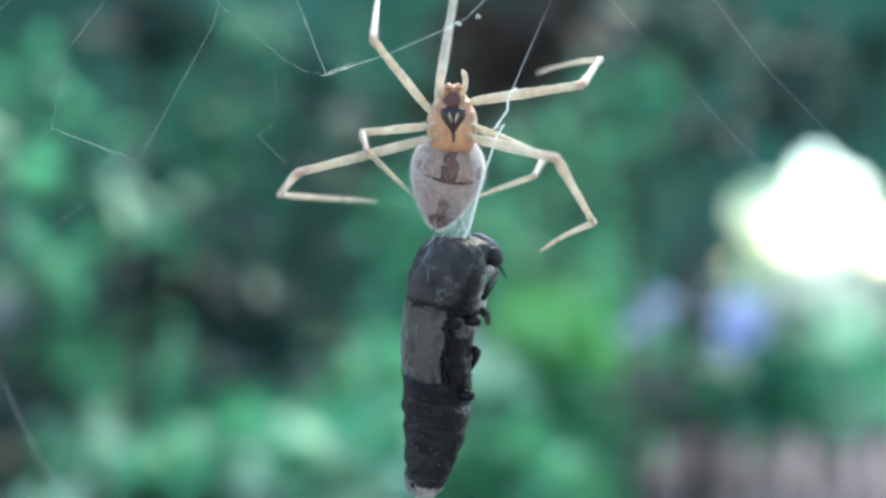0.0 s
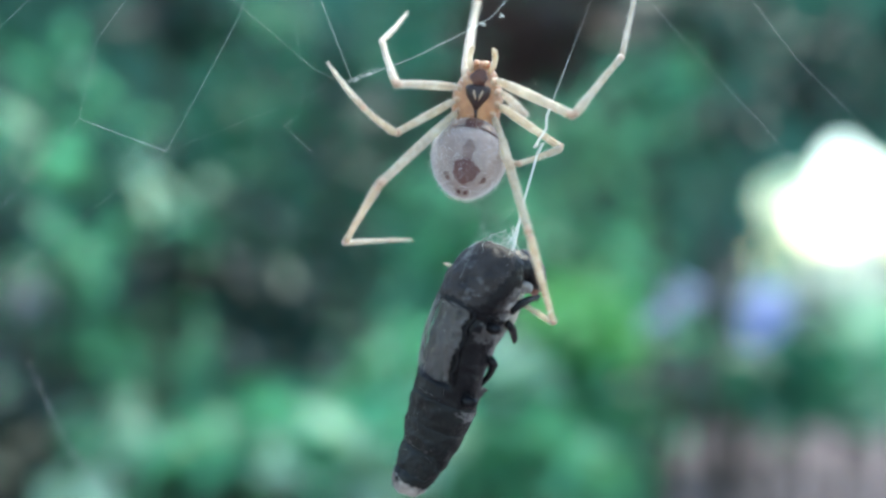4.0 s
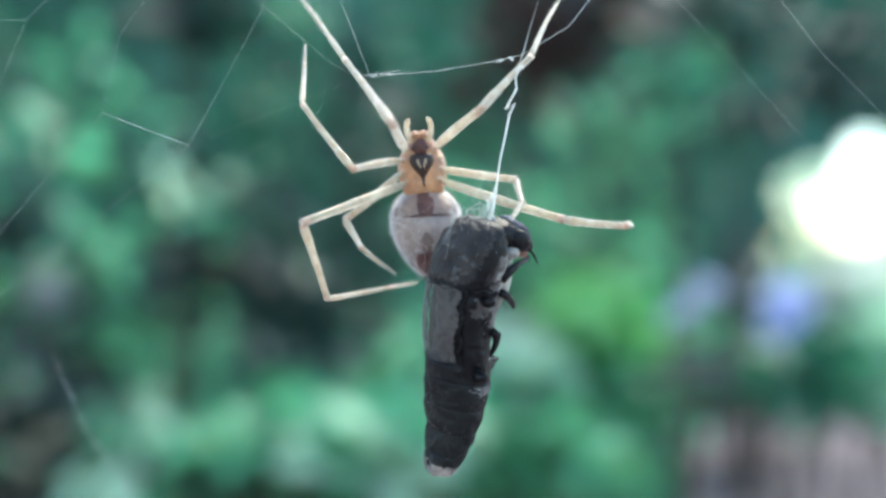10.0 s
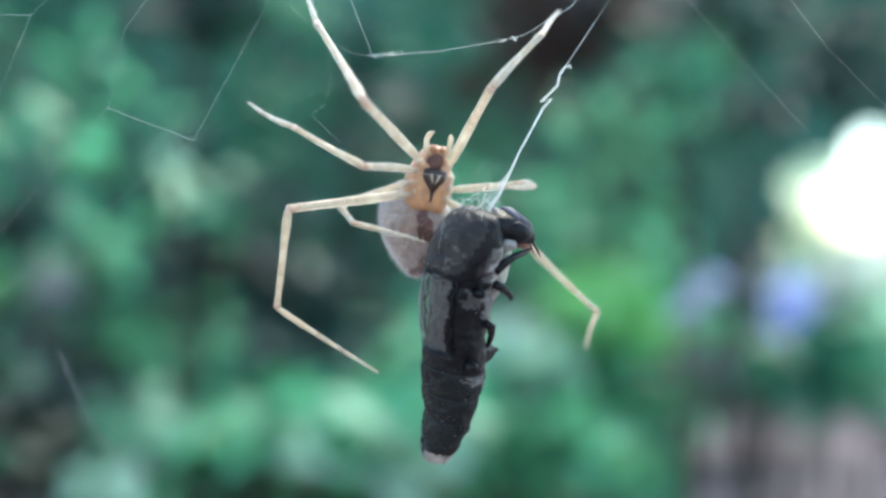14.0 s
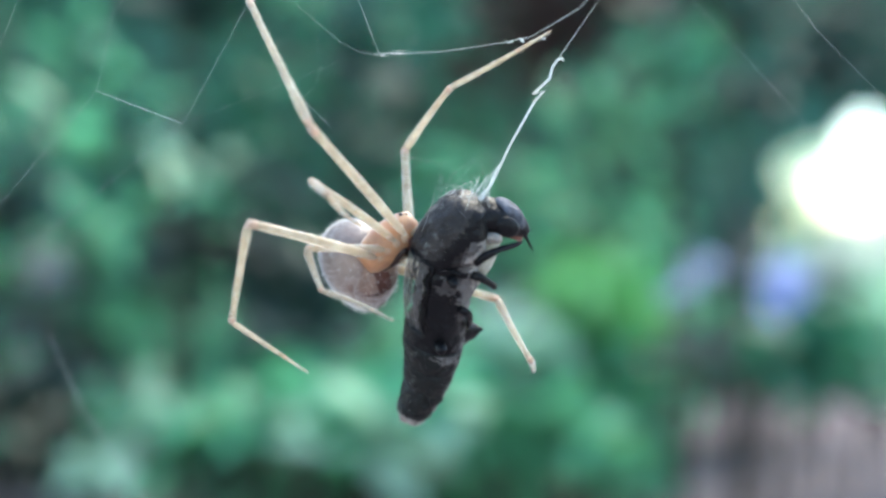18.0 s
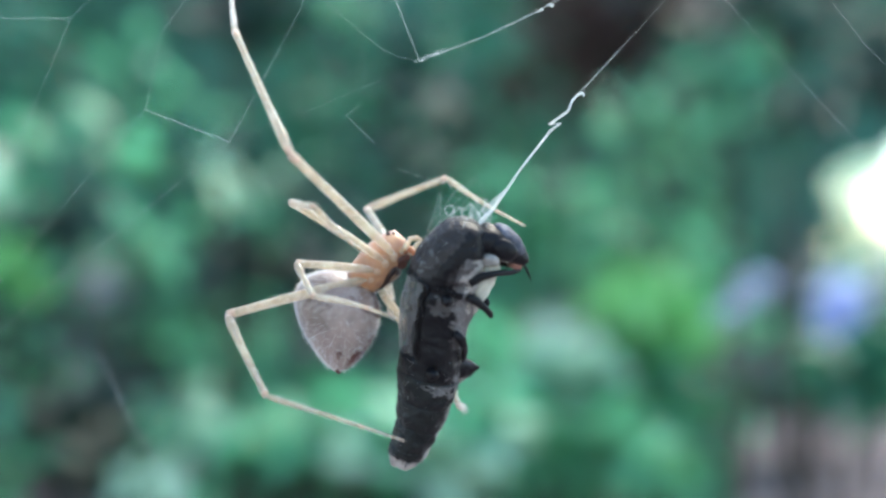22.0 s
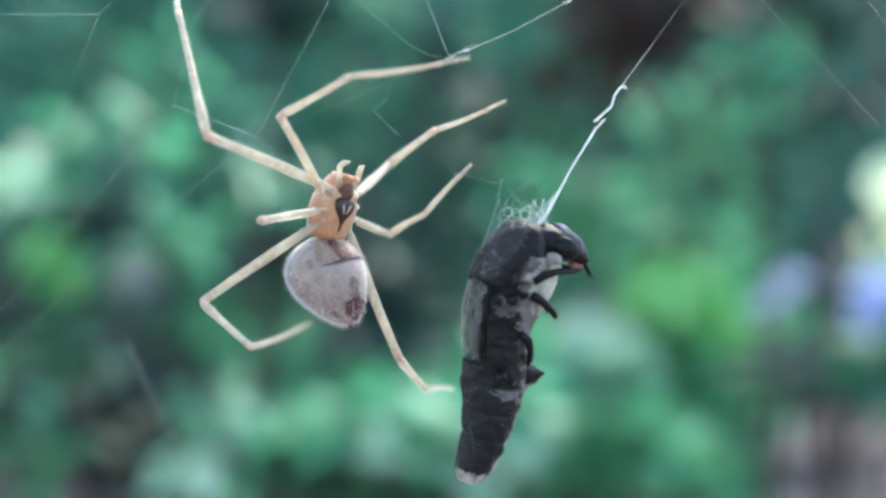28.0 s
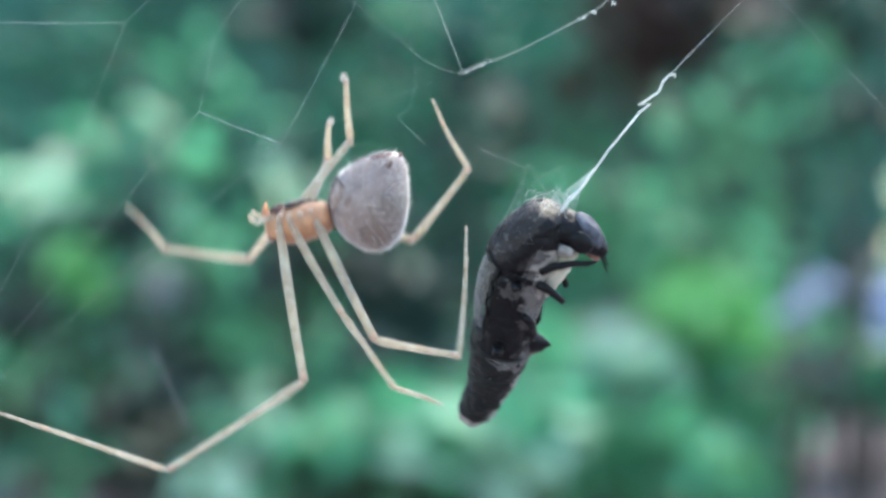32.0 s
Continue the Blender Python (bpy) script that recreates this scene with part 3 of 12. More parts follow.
def build_prey():
    root = empty("wrapped_insect", "dead dark slate insect wrapped in silk, hanging head bent", "insect")
    # head, bent down towards the belly
    head = part("head", fine_loft([(0.98, 3.02, 0.12, 0.16), (0.86, 2.72, 0.32, 0.40), (0.66, 2.25, 0.52, 0.64), (0.52, 1.75, 0.62, 0.80), (0.48, 1.2, 0.66, 0.92), (0.55, 0.8, 0.6, 0.95)], bumps=0.05), "prey_black", root, "black pointed head bent to the belly")
    bm = bmesh.new()
    blob(bm, (2.16, 0, -0.34), (0.90, 0.62, 0.36), 3, Matrix.Rotation(radians(36), 4, "Y"))
    roughen(bm, 0.10, 3)
    roughen(bm, 0.05, 8)
    part("forehead", bm, "prey_blue", head, "bluish grey scuffed forehead")
    for s in (-1, 1):
        bm = bmesh.new()
        blob(bm, (1.90, 0.68 * s, -0.56), (0.56, 0.30, 0.42), 3, Matrix.Rotation(radians(15), 4, "Y"))
        part("eye", bm, "prey_black", head, "black oval eye")
        bm = bmesh.new()
        blob(bm, (1.45, 0.86 * s, -1.02), (0.40, 0.16, 0.24), 3)
        roughen(bm, 0.06, 5)
        part("cheek", bm, "prey_pale", head, "pale cheek skin")
        bm = bmesh.new()
        tube(bm, [(2.75, 0.14 * s, -1.0), (2.92, 0.22 * s, -1.12), (3.10, 0.26 * s, -1.34), (3.30, 0.28 * s, -1.62)], [0.07, 0.06, 0.045, 0.02], 7)
        part("antenna", bm, "prey_black", head, "short black feeler")
    bm = bmesh.new()
    tube(bm, [(2.45, 0, -1.05), (2.70, 0.03, -1.20), (2.80, 0, -1.42)], [0.30, 0.24, 0.07], 10)
    roughen(bm, 0.05, 6)
    part("mouthpart", bm, "prey_red", head, "red brown mouthparts")
    # body
    skin("hood", -0.12, 2.42, 0.07, hood_zones, root, "slate grey hood over the shoulders")
    skin("thorax", 2.36, 6.15, 0.03, trunk_zones, root, "black trunk with grey back and pale belly")
    for k, (s0, s1) in enumerate(((6.05, 7.25), (7.18, 8.3), (8.24, 9.25), (9.2, 10.1))):
        skin("tail_segment", s0, s1, 0.05, tail_zones, root, "" if k < 3 else "ragged tail tip with pale edge", rough=1.4)
    # grey wing cases, roof-like over the back
    for s in (-1, 1):
        lo, hi = (0.02, 0.98) if s > 0 else (-0.98, -0.02)
        skin("wing_case", 2.3, 5.35, 0.07, wing_zones, root, "smoky grey folded wing case, thin and translucent", False, 24, lo, hi, 0.02, 0.5)
        bm = bmesh.new()
        tube(bm, [skin_point(2.35 + 2.95 * k / 12, s * (1.0 + 0.06 * math.sin(k * 1.7)), 0.02 + 0.03 * math.sin(k * 2.3)) for k in range(13)], [0.03 + 0.04 * abs(math.sin(k * 1.3)) for k in range(13)], 7)
        roughen(bm, 0.03, 7)
        part("flank_ridge", bm, "prey_black", root, "black ridge along the flank")
    bm = bmesh.new()
    tube(bm, [skin_point(2.36 + 0.06 * math.sin(k), -1.9 + 3.8 * k / 36, 0.02) for k in range(37)], [0.03 + 0.07 * abs(noise.noise(Vector((k * 0.4, 2, 0)))) for k in range(37)], 8)
    roughen(bm, 0.06, 4)
    part("collar", bm, "prey_black", root, "black fold behind the hood")
    # side knobs
    for zz, vv, size in ((2.72, 0.15, 0.95), (5.62, 0.25, 1.1)):
        for s in (-1, 1):
            bm = bmesh.new()
            tube(bm, [(vv, 1.2 * s, -zz), (vv + 0.02, 1.62 * s, -zz), (vv + 0.03, 1.88 * s, -zz + 0.1), (vv + 0.03, 1.96 * s, -zz + 0.14)], [0.24 * size, 0.22 * size, 0.15 * size, 0.05], 8)
            roughen(bm, 0.06, 6)
            part("knob", bm, "prey_black", root, "dark side knob")
    # pointed belly knob, pale beneath
    bm = bmesh.new()
    tube(bm, [(1.0, 0, -5.55), (1.45, 0, -5.65), (1.85, 0.03, -5.62), (2.12, 0.02, -5.55), (2.22, 0, -5.5)], [0.62, 0.46, 0.28, 0.14, 0.04], 12)
    roughen(bm, 0.13, 3)
    part("hind_knob", bm, "prey_black", root, "pointed black belly knob")
    bm = bmesh.new()
    tube(bm, [(1.15, 0, -6.1), (1.5, 0, -6.05), (1.8, 0.02, -5.9), (2.0, 0.02, -5.75)], [0.28, 0.22, 0.13, 0.05], 9)
    roughen(bm, 0.08, 4)
    part("knob_skin", bm, "prey_pale", root, "pale skin under the belly knob")
    # pale throat
    part("throat", fine_loft([(1.25, 1.95, 0.2, 0.38), (1.5, 1.62, 0.42, 0.75), (1.9, 1.45, 0.52, 0.95), (2.4, 1.30, 0.50, 0.98), (2.9, 1.25, 0.42, 0.85), (3.4, 1.18, 0.3, 0.6)], 4, 24, 0.06), "prey_throat", root, "pale throat skin")
    # folded legs
    for s in (-1, 1):
        for pts in (((0.85, 1.28, -1.95), (1.25, 1.2, -1.62), (1.9, 0.86, -1.42), (2.45, 0.5, -1.40), (2.8, 0.3, -1.30)),
                    ((0.9, 1.30, -2.45), (1.35, 1.12, -2.62), (1.75, 0.9, -2.92), (2.02, 0.72, -3.12), (2.06, 0.7, -3.25)),
                    ((0.75, 1.32, -3.95), (1.1, 1.15, -4.15), (1.35, 0.85, -4.6), (1.45, 0.6, -5.0), (1.42, 0.5, -5.25))):
            bm = bmesh.new()
            tube(bm, [(x, y * s, z_) for x, y, z_ in pts], [0.16, 0.17, 0.14, 0.11, 0.05], 8)
            roughen(bm, 0.05, 5)
            part("leg", bm, "prey_black", root, "folded black leg")
    # ragged pale shreds at the tail's end and along its belly edge
    rng = random.Random(9)
    for k in range(22):
        bm = bmesh.new()
        s_, a = (rng.uniform(9.55, 9.95), rng.uniform(-3.1, 3.1)) if k < 14 else (rng.uniform(7.2, 9.6), rng.choice((-1, 1)) * rng.uniform(2.6, 3.1))
        p = skin_point(s_, a, -0.05)
        tip = p + Vector((rng.uniform(-0.12, 0.2), rng.uniform(-0.1, 0.1), -rng.uniform(0.15, 0.36)))
        tube(bm, [p + Vector((0, 0, 0.1)), p.lerp(tip, 0.5), tip], [0.09, 0.07, 0.02], 5, 0.4)
        roughen(bm, 0.03, 8)
        part("shred", bm, "prey_pale" if k % 3 else "prey_scuff", root, "pale ragged shred of skin")
    # short silk fibres standing off the body
    rng = random.Random(21)
    pts = []
    for _ in range(620):
        s_, a = rng.uniform(0.0, 9.8), rng.uniform(-math.pi, math.pi)
        p = skin_point(s_, a, 0.06)
        pts.append((p, Vector((-math.cos(a), math.sin(a), rng.uniform(-0.6, 0.6))).normalized()))
    tagged(part("silk_fuzz", down(pts, 0.15, 8, 0.003), "silk", root, "fine pale silk fuzz", smooth=False), kind="stuff")
    # silk wound round it
    rng = random.Random(3)
    for i in range(9):
        bm = bmesh.new()
        a = Vector((rng.uniform(-0.6, 1.9), rng.uniform(-1, 1), rng.uniform(-0.5, 0.1)))
        b = Vector((rng.uniform(0.3, 1.0), rng.uniform(-0.2, 0.2), rng.uniform(0.4, 1.1)))
        tube(bm, [a, a.lerp(b, 0.5) + Vector((0, 0, 0.08)), b], 0.010, 4)
        part("silk_wrap", bm, "silk", root, "loose silk strand")
    for pts in (((-1.0, 0, -1.0), (-0.8, 0.05, 1.5)), ((-0.8, 0.05, 1.5), (-0.2, 0, 0.9), (0.5, 0, 0.5)), ((-0.8, 0.05, 1.3), (-1.7, 0.1, 1.36), (-2.7, 0.2, 1.42)), ((-0.2, 0, 0.0), (0.2, 0.1, 0.85), (0.9, 0, 0.3)), ((-1.15, -0.3, -1.4), (-0.75, 0, 0.75)), ((-0.62, -0.4, -0.3), (-0.8, 0, 0.85)), ((-1.05, 0.2, -0.9), (-0.35, 0.05, 1.0), (0.4, 0, 1.9)), ((-0.75, -0.2, -0.2), (0.35, 0, 1.7)), ((1.6, 0, 0.05), (0.9, 0, 0.9), (0.5, 0, 1.7))):
        bm = bmesh.new()
        tube(bm, pts, 0.0035, 4)
        part("silk_wrap", bm, "silk", root, "stray silk strand")
    bm = bmesh.new()
    for k in range(4):
        tube(bm, [(-0.35 + 0.2 * math.cos(t * 0.8 + k) + k * 0.33, 0.15 * math.sin(t), 0.34 + 0.17 * math.sin(t * 0.8 + k)) for t in range(9)], 0.009, 4)
    part("silk_loop", bm, "silk", root, "curled silk loops")
    return root


prey = build_prey()


# ---- the web ----
def thread(name, points, radius, label, category="silk thread", group="threads of the web"):
    """One fine silk thread through points in millimetres about the web's middle, slightly slack."""
    bm = bmesh.new()
    pts = [Vector(p) for p in points]
    fine = []
    for a, b in zip(pts, pts[1:]):
        for i in range(10):
            u = i / 10
            fine.append(a.lerp(b, u) + Vector((0, 0, -0.004 * (b - a).length * math.sin(math.pi * u))))
    fine.append(pts[-1])
    tube(bm, fine, radius, 5)
    ob = part(name, bm, "silk_fine")
    ob.location = (0, 0, 0.35)
    return tagged(ob, label, category, group)


def build_web():
    thin = "hair-fine pale silk thread of the web"
    thread("silk_thread", [(-12.67, 0.5, 5.41), (-9.31, 0.5, 4.13)], 0.008, "taut pale silk thread between two knots")
    thread("silk_thread", [(-9.31, 0.5, 4.13), (-6.5, 0.6, 9.4), (-3, 2, 22), (3, 4, 60), (358, 1600, 230)], 0.004, thin)
    thread("silk_thread", [(-9.31, 0.5, 4.13), (-3.2, 0.6, 6.6)], 0.0014, thin)
    thread("silk_thread", [(-12.67, 0.5, 5.41), (-13.7, 0.4, 4.2), (-24, 0, -8), (-300, 200, -352)], 0.003, thin)
    thread("silk_thread", [(-12.67, 0.5, 5.41), (-12.1, 0.8, 8.5), (-3, 2, 22)], 0.003, thin)
    thread("silk_thread", [(-24, 0, -8), (-18.5, 0.5, -3.4), (-15.93, 0.5, -1.1), (-9.31, 0.5, 4.13)], 0.003, "thin silk thread with a small knot")
    thread("silk_thread", [(3, 4, 60), (11.0, 0.6, 14), (15.61, 0.5, 7.85), (22, 0.4, 1.5)], 0.0032, "silk thread slanting down, pale and taut")
    thread("silk_thread", [(3, 4, 60), (9.0, 3.0, 12), (14.5, 3.0, 6.0), (21, 3, -1)], 0.003, "soft silk thread slanting down farther back")
    thread("silk_thread", [(-17.3, 9, 14), (-17.2, 9, -4.8)], 0.0008, thin)
    thread("silk_thread", [(-17.2, 9, -4.8), (-16.6, 9, -6.2), (-15.5, 9, -8.6), (-14.0, 9, -10.6), (-12.2, 9, -13.5)], 0.007, "blurred silk thread hanging behind the web")
    thread("silk_thread", [(-3, 2, 22), (-15.6, 0.3, 9.0), (-17.6, 0.3, 4.2), (-24, 0, -8)], 0.003, "beaded hair-fine silk thread")
    thread("silk_thread", [(-22, 0.3, 9.1), (-15.6, 0.3, 9.0)], 0.005, "short taut silk thread")
    thread("silk_thread", [(-3.6, 1, 4.1), (-4.75, 1, 5.2), (-4.2, 1, 5.6)], 0.0034, "short kinked end of a silk thread")
    thread("silk_thread", [(-4.2, 1, 5.6), (-3.95, 1, 6.6), (-4.3, 1.2, 9), (-3, 2, 22)], 0.0012, thin)
    # the strand that sags to a knot over the spider, with a beaded arm
    bm = bmesh.new()
    for pts, r in (([(0, 0, 0), (-1.25, 0, 3.2), (-5, 0.5, 12)], 0.007), ([(0, 0, 0), (-0.8, 0, 0.12), (-1.6, 0, 0.55), (-4.6, 0, 3.1), (-9.5, 0, 6.6), (-16, 0, 10.5)], 0.0032)):
        tube(bm, pts, r, 5)
    ob = tagged(part("silk_strand", bm, "silk"), "silk strand sagging to a small knot", "silk thread", "threads of the web")
    bm = bmesh.new()
    tube(bm, [(-0.2, 0, 0.05), (0, 0, 0), (0.35, 0, 0.03), (0.8, 0, -0.03), (2.6, 0, -0.12), (4.8, 0, -0.02), (6.0, 0, 0.1), (8, 0, 1.0), (12, 0, 5)], 0.010, 5)
    beads = tagged(part("silk_strand", bm, "silk"), "silk strand with tiny bright glue beads", "silk thread", "threads of the web")
    rng = random.Random(12)
    for k in range(18):
        bm = bmesh.new()
        x = rng.choice((0.1, 0.5, 0.8, 5.1, 5.3, 5.6, 6.3, 6.5)) + rng.uniform(-0.15, 0.15)
        blob(bm, (x, rng.uniform(-0.02, 0.02), rng.uniform(-0.05, 0.08)), (rng.uniform(0.02, 0.06),) * 3, 1)
        part("bead", bm, "silk", beads)
    bm = bmesh.new()
    for k in range(5):
        tube(bm, [(0.1 + 0.24 * k + 0.13 * math.cos(t * 0.9 + k * 2), 0.06 * math.sin(t * 1.3), 0.02 + (0.07 + 0.03 * (k % 2)) * math.sin(t * 0.9 + k * 2)) for t in range(8)], 0.006, 4)
    part("tangle", bm, "silk", beads, "tangled silk loops at the knot")
    # the line by which the insect hangs, with a crinkled knot
    bm = bmesh.new()
    tube(bm, [(0.1, 0, -0.8), (0, 0, 0), (0.1, 0, 0.7), (0.0, 0, 2.4), (0.02, 0, 4.2)], [0.06, 0.09, 0.05, 0.035, 0.04], 6)
    tube(bm, [(0.0, 0, 4.2), (0.14, 0, 4.75), (-0.17, 0, 4.45), (0.10, 0.05, 5.3), (-0.02, 0, 5.7), (0.02, 0, 6.05), (0.16, 0, 6.2), (0.24, 0, 6.1)], [0.055, 0.05, 0.05, 0.045, 0.04, 0.045, 0.04, 0.03], 6)
    line = tagged(part("silk_dragline", bm, "silk"), "bright silk line with a crinkled knot holding the insect", "silk thread", "threads of the web")
    bm = bmesh.new()
    tube(bm, [(0.02, 0, 6.05), (0.1, 0, 6.9), (0.3, 0, 9), (0.9, 0, 16)], [0.012, 0.012, 0.0035, 0.003], 5)
    part("upper_thread", bm, "silk", line)
    for k in range(10):
        bm = bmesh.new()
        a = Vector((-0.6 + 0.13 * k, 0.3 * math.sin(k * 2.0), -0.25 - 0.1 * abs(k - 5)))
        tube(bm, [a, a * 0.5 + Vector((0, 0, 0.5)), (0.02, 0, 1.6 - 0.1 * k)], 0.009, 4)
        part("fan_strand", bm, "silk", line)
    return ob, beads, line


strand, beaded, dragline = build_web()


# ---- planting behind the web ----
def build_garden():
    def at(a, b, d):
        """A place at distance d, by its bearing a and height b in thousandths of it."""
        return a / 1000 * (d + 0.047), d, 0.35 + b / 1000 * (d + 0.047)
    n = 0
    def bed(mat, label, spots):
        """Plants of one kind, each by bearing, height, distance, crown radius and leaf count."""
        nonlocal n
        flower = "petal" in mat
        for a, b, d, r, count in spots:
            x, y, z = at(a, b, d)
            n += 1
            shrub("flower_cluster" if flower else "shrub", label, "flowers" if flower else "shrub", mat, x, y, z, (r, r * 0.8, r * 0.9), count if flower or d > 5 else max(5, int(count * 0.42)), 0.022 if flower and d < 5 else 0.06 if flower else 0.054 if d < 5 else 0.075, n)

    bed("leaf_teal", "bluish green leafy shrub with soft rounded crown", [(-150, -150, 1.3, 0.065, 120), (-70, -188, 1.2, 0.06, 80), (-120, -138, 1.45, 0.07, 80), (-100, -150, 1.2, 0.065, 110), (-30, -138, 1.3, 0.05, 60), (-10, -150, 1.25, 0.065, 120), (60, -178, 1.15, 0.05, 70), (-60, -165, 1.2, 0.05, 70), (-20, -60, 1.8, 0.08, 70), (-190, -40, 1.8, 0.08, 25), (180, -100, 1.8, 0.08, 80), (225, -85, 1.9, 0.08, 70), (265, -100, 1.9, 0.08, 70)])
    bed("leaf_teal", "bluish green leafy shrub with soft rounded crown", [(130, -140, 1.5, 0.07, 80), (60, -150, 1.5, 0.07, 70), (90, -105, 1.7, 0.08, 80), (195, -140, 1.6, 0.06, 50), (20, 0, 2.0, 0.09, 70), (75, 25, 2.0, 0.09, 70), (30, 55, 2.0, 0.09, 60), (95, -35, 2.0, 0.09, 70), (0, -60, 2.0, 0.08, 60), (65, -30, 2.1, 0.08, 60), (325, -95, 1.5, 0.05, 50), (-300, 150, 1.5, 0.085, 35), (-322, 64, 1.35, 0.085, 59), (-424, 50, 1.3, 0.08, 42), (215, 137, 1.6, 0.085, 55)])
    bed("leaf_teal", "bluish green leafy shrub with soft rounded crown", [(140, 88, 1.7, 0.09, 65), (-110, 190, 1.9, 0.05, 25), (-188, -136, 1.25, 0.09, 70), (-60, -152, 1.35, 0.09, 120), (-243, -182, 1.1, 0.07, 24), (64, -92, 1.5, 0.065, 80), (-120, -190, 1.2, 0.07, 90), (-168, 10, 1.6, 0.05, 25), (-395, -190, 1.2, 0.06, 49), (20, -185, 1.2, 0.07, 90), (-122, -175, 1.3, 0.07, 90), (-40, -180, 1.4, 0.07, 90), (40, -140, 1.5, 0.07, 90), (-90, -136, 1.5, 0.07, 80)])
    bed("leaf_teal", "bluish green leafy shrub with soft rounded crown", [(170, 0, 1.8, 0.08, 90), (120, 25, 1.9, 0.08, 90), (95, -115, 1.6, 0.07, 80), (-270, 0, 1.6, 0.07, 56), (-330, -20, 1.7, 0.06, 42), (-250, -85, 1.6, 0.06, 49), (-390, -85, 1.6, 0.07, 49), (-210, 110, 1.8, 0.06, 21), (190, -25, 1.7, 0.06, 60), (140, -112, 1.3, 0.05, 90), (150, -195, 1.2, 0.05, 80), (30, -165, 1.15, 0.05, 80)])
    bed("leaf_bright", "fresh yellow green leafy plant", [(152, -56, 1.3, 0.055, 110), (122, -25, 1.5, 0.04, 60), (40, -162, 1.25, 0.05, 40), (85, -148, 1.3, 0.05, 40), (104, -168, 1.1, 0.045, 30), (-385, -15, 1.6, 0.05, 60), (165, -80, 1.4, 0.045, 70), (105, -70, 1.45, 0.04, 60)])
    bed("leaf_sunlit", "leafy plant with sunlight put into its pale green", [(300, 15, 6.0, 0.17, 44), (305, 60, 6.1, 0.2, 60), (345, -30, 6.1, 0.15, 90), (375, -40, 6.1, 0.16, 90), (325, -20, 5.7, 0.2, 160), (360, -35, 5.6, 0.2, 180), (390, -15, 5.7, 0.2, 160), (310, 5, 5.6, 0.15, 20), (296, 30, 5.5, 0.12, 34), (312, 62, 5.6, 0.14, 30), (288, 0, 5.4, 0.1, 22), (330, -5, 5.5, 0.14, 25), (340, 88, 5.7, 0.12, 25), (405, 20, 5.7, 0.15, 40), (350, -50, 5.2, 0.12, 120), (300, -30, 5.2, 0.1, 80), (355, -10, 6.3, 0.12, 40)])
    bed("leaf_sunlit", "leafy plant with sunlight put into its pale green", [(400, -50, 1.9, 0.06, 60), (-147, 60, 1.7, 0.03, 14), (50, -72, 1.6, 0.03, 18), (-225, 62, 1.2, 0.03, 12), (-258, -185, 1.05, 0.03, 12), (-40, -148, 1.25, 0.035, 36), (-75, -150, 1.25, 0.03, 24), (62, -88, 1.35, 0.025, 16), (-415, 50, 1.2, 0.03, 20), (-190, -150, 1.15, 0.03, 14)])
    bed("leaf_shade", "leafy shrub with deep shade put into its colour", [(200, 198, 1.6, 0.08, 50), (160, 200, 1.5, 0.07, 60), (290, 170, 1.8, 0.1, 110), (345, 140, 1.9, 0.09, 100), (395, 170, 1.8, 0.1, 110), (250, 195, 1.7, 0.08, 80), (270, 105, 2.0, 0.07, 60), (-338, 14, 1.25, 0.026, 50), (-140, -22, 1.3, 0.05, 90), (-98, -45, 1.3, 0.05, 90), (-60, 140, 1.6, 0.06, 50), (-20, 112, 1.7, 0.06, 45), (-125, 45, 1.4, 0.04, 30), (-283, -112, 1.15, 0.045, 80), (228, -112, 1.15, 0.045, 25)])
    bed("leaf_shade", "leafy shrub with deep shade put into its colour", [(-60, 70, 1.5, 0.05, 35), (-60, 10, 1.5, 0.05, 35), (-195, 188, 1.25, 0.035, 60), (-440, -70, 1.3, 0.05, 60), (-330, -150, 1.3, 0.06, 80), (-290, -195, 1.2, 0.05, 60), (-380, -130, 1.3, 0.05, 40), (-120, -72, 1.2, 0.035, 80), (-80, -86, 1.15, 0.03, 60), (-185, -5, 1.25, 0.03, 40)])
    bed("leaf_shadow", "shrub with deep shadow put into its dark brown", [(82, 160, 1.35, 0.08, 200), (122, 195, 1.4, 0.085, 200), (-190, 188, 1.3, 0.03, 60)])
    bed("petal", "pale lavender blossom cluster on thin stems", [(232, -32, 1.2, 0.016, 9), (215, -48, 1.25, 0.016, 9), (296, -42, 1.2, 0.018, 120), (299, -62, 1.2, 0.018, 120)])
    bed("leaf_deep", "shrub with shade put into its deep green", [(290, -108, 0.97, 0.028, 60), (320, -98, 1.0, 0.03, 50)])
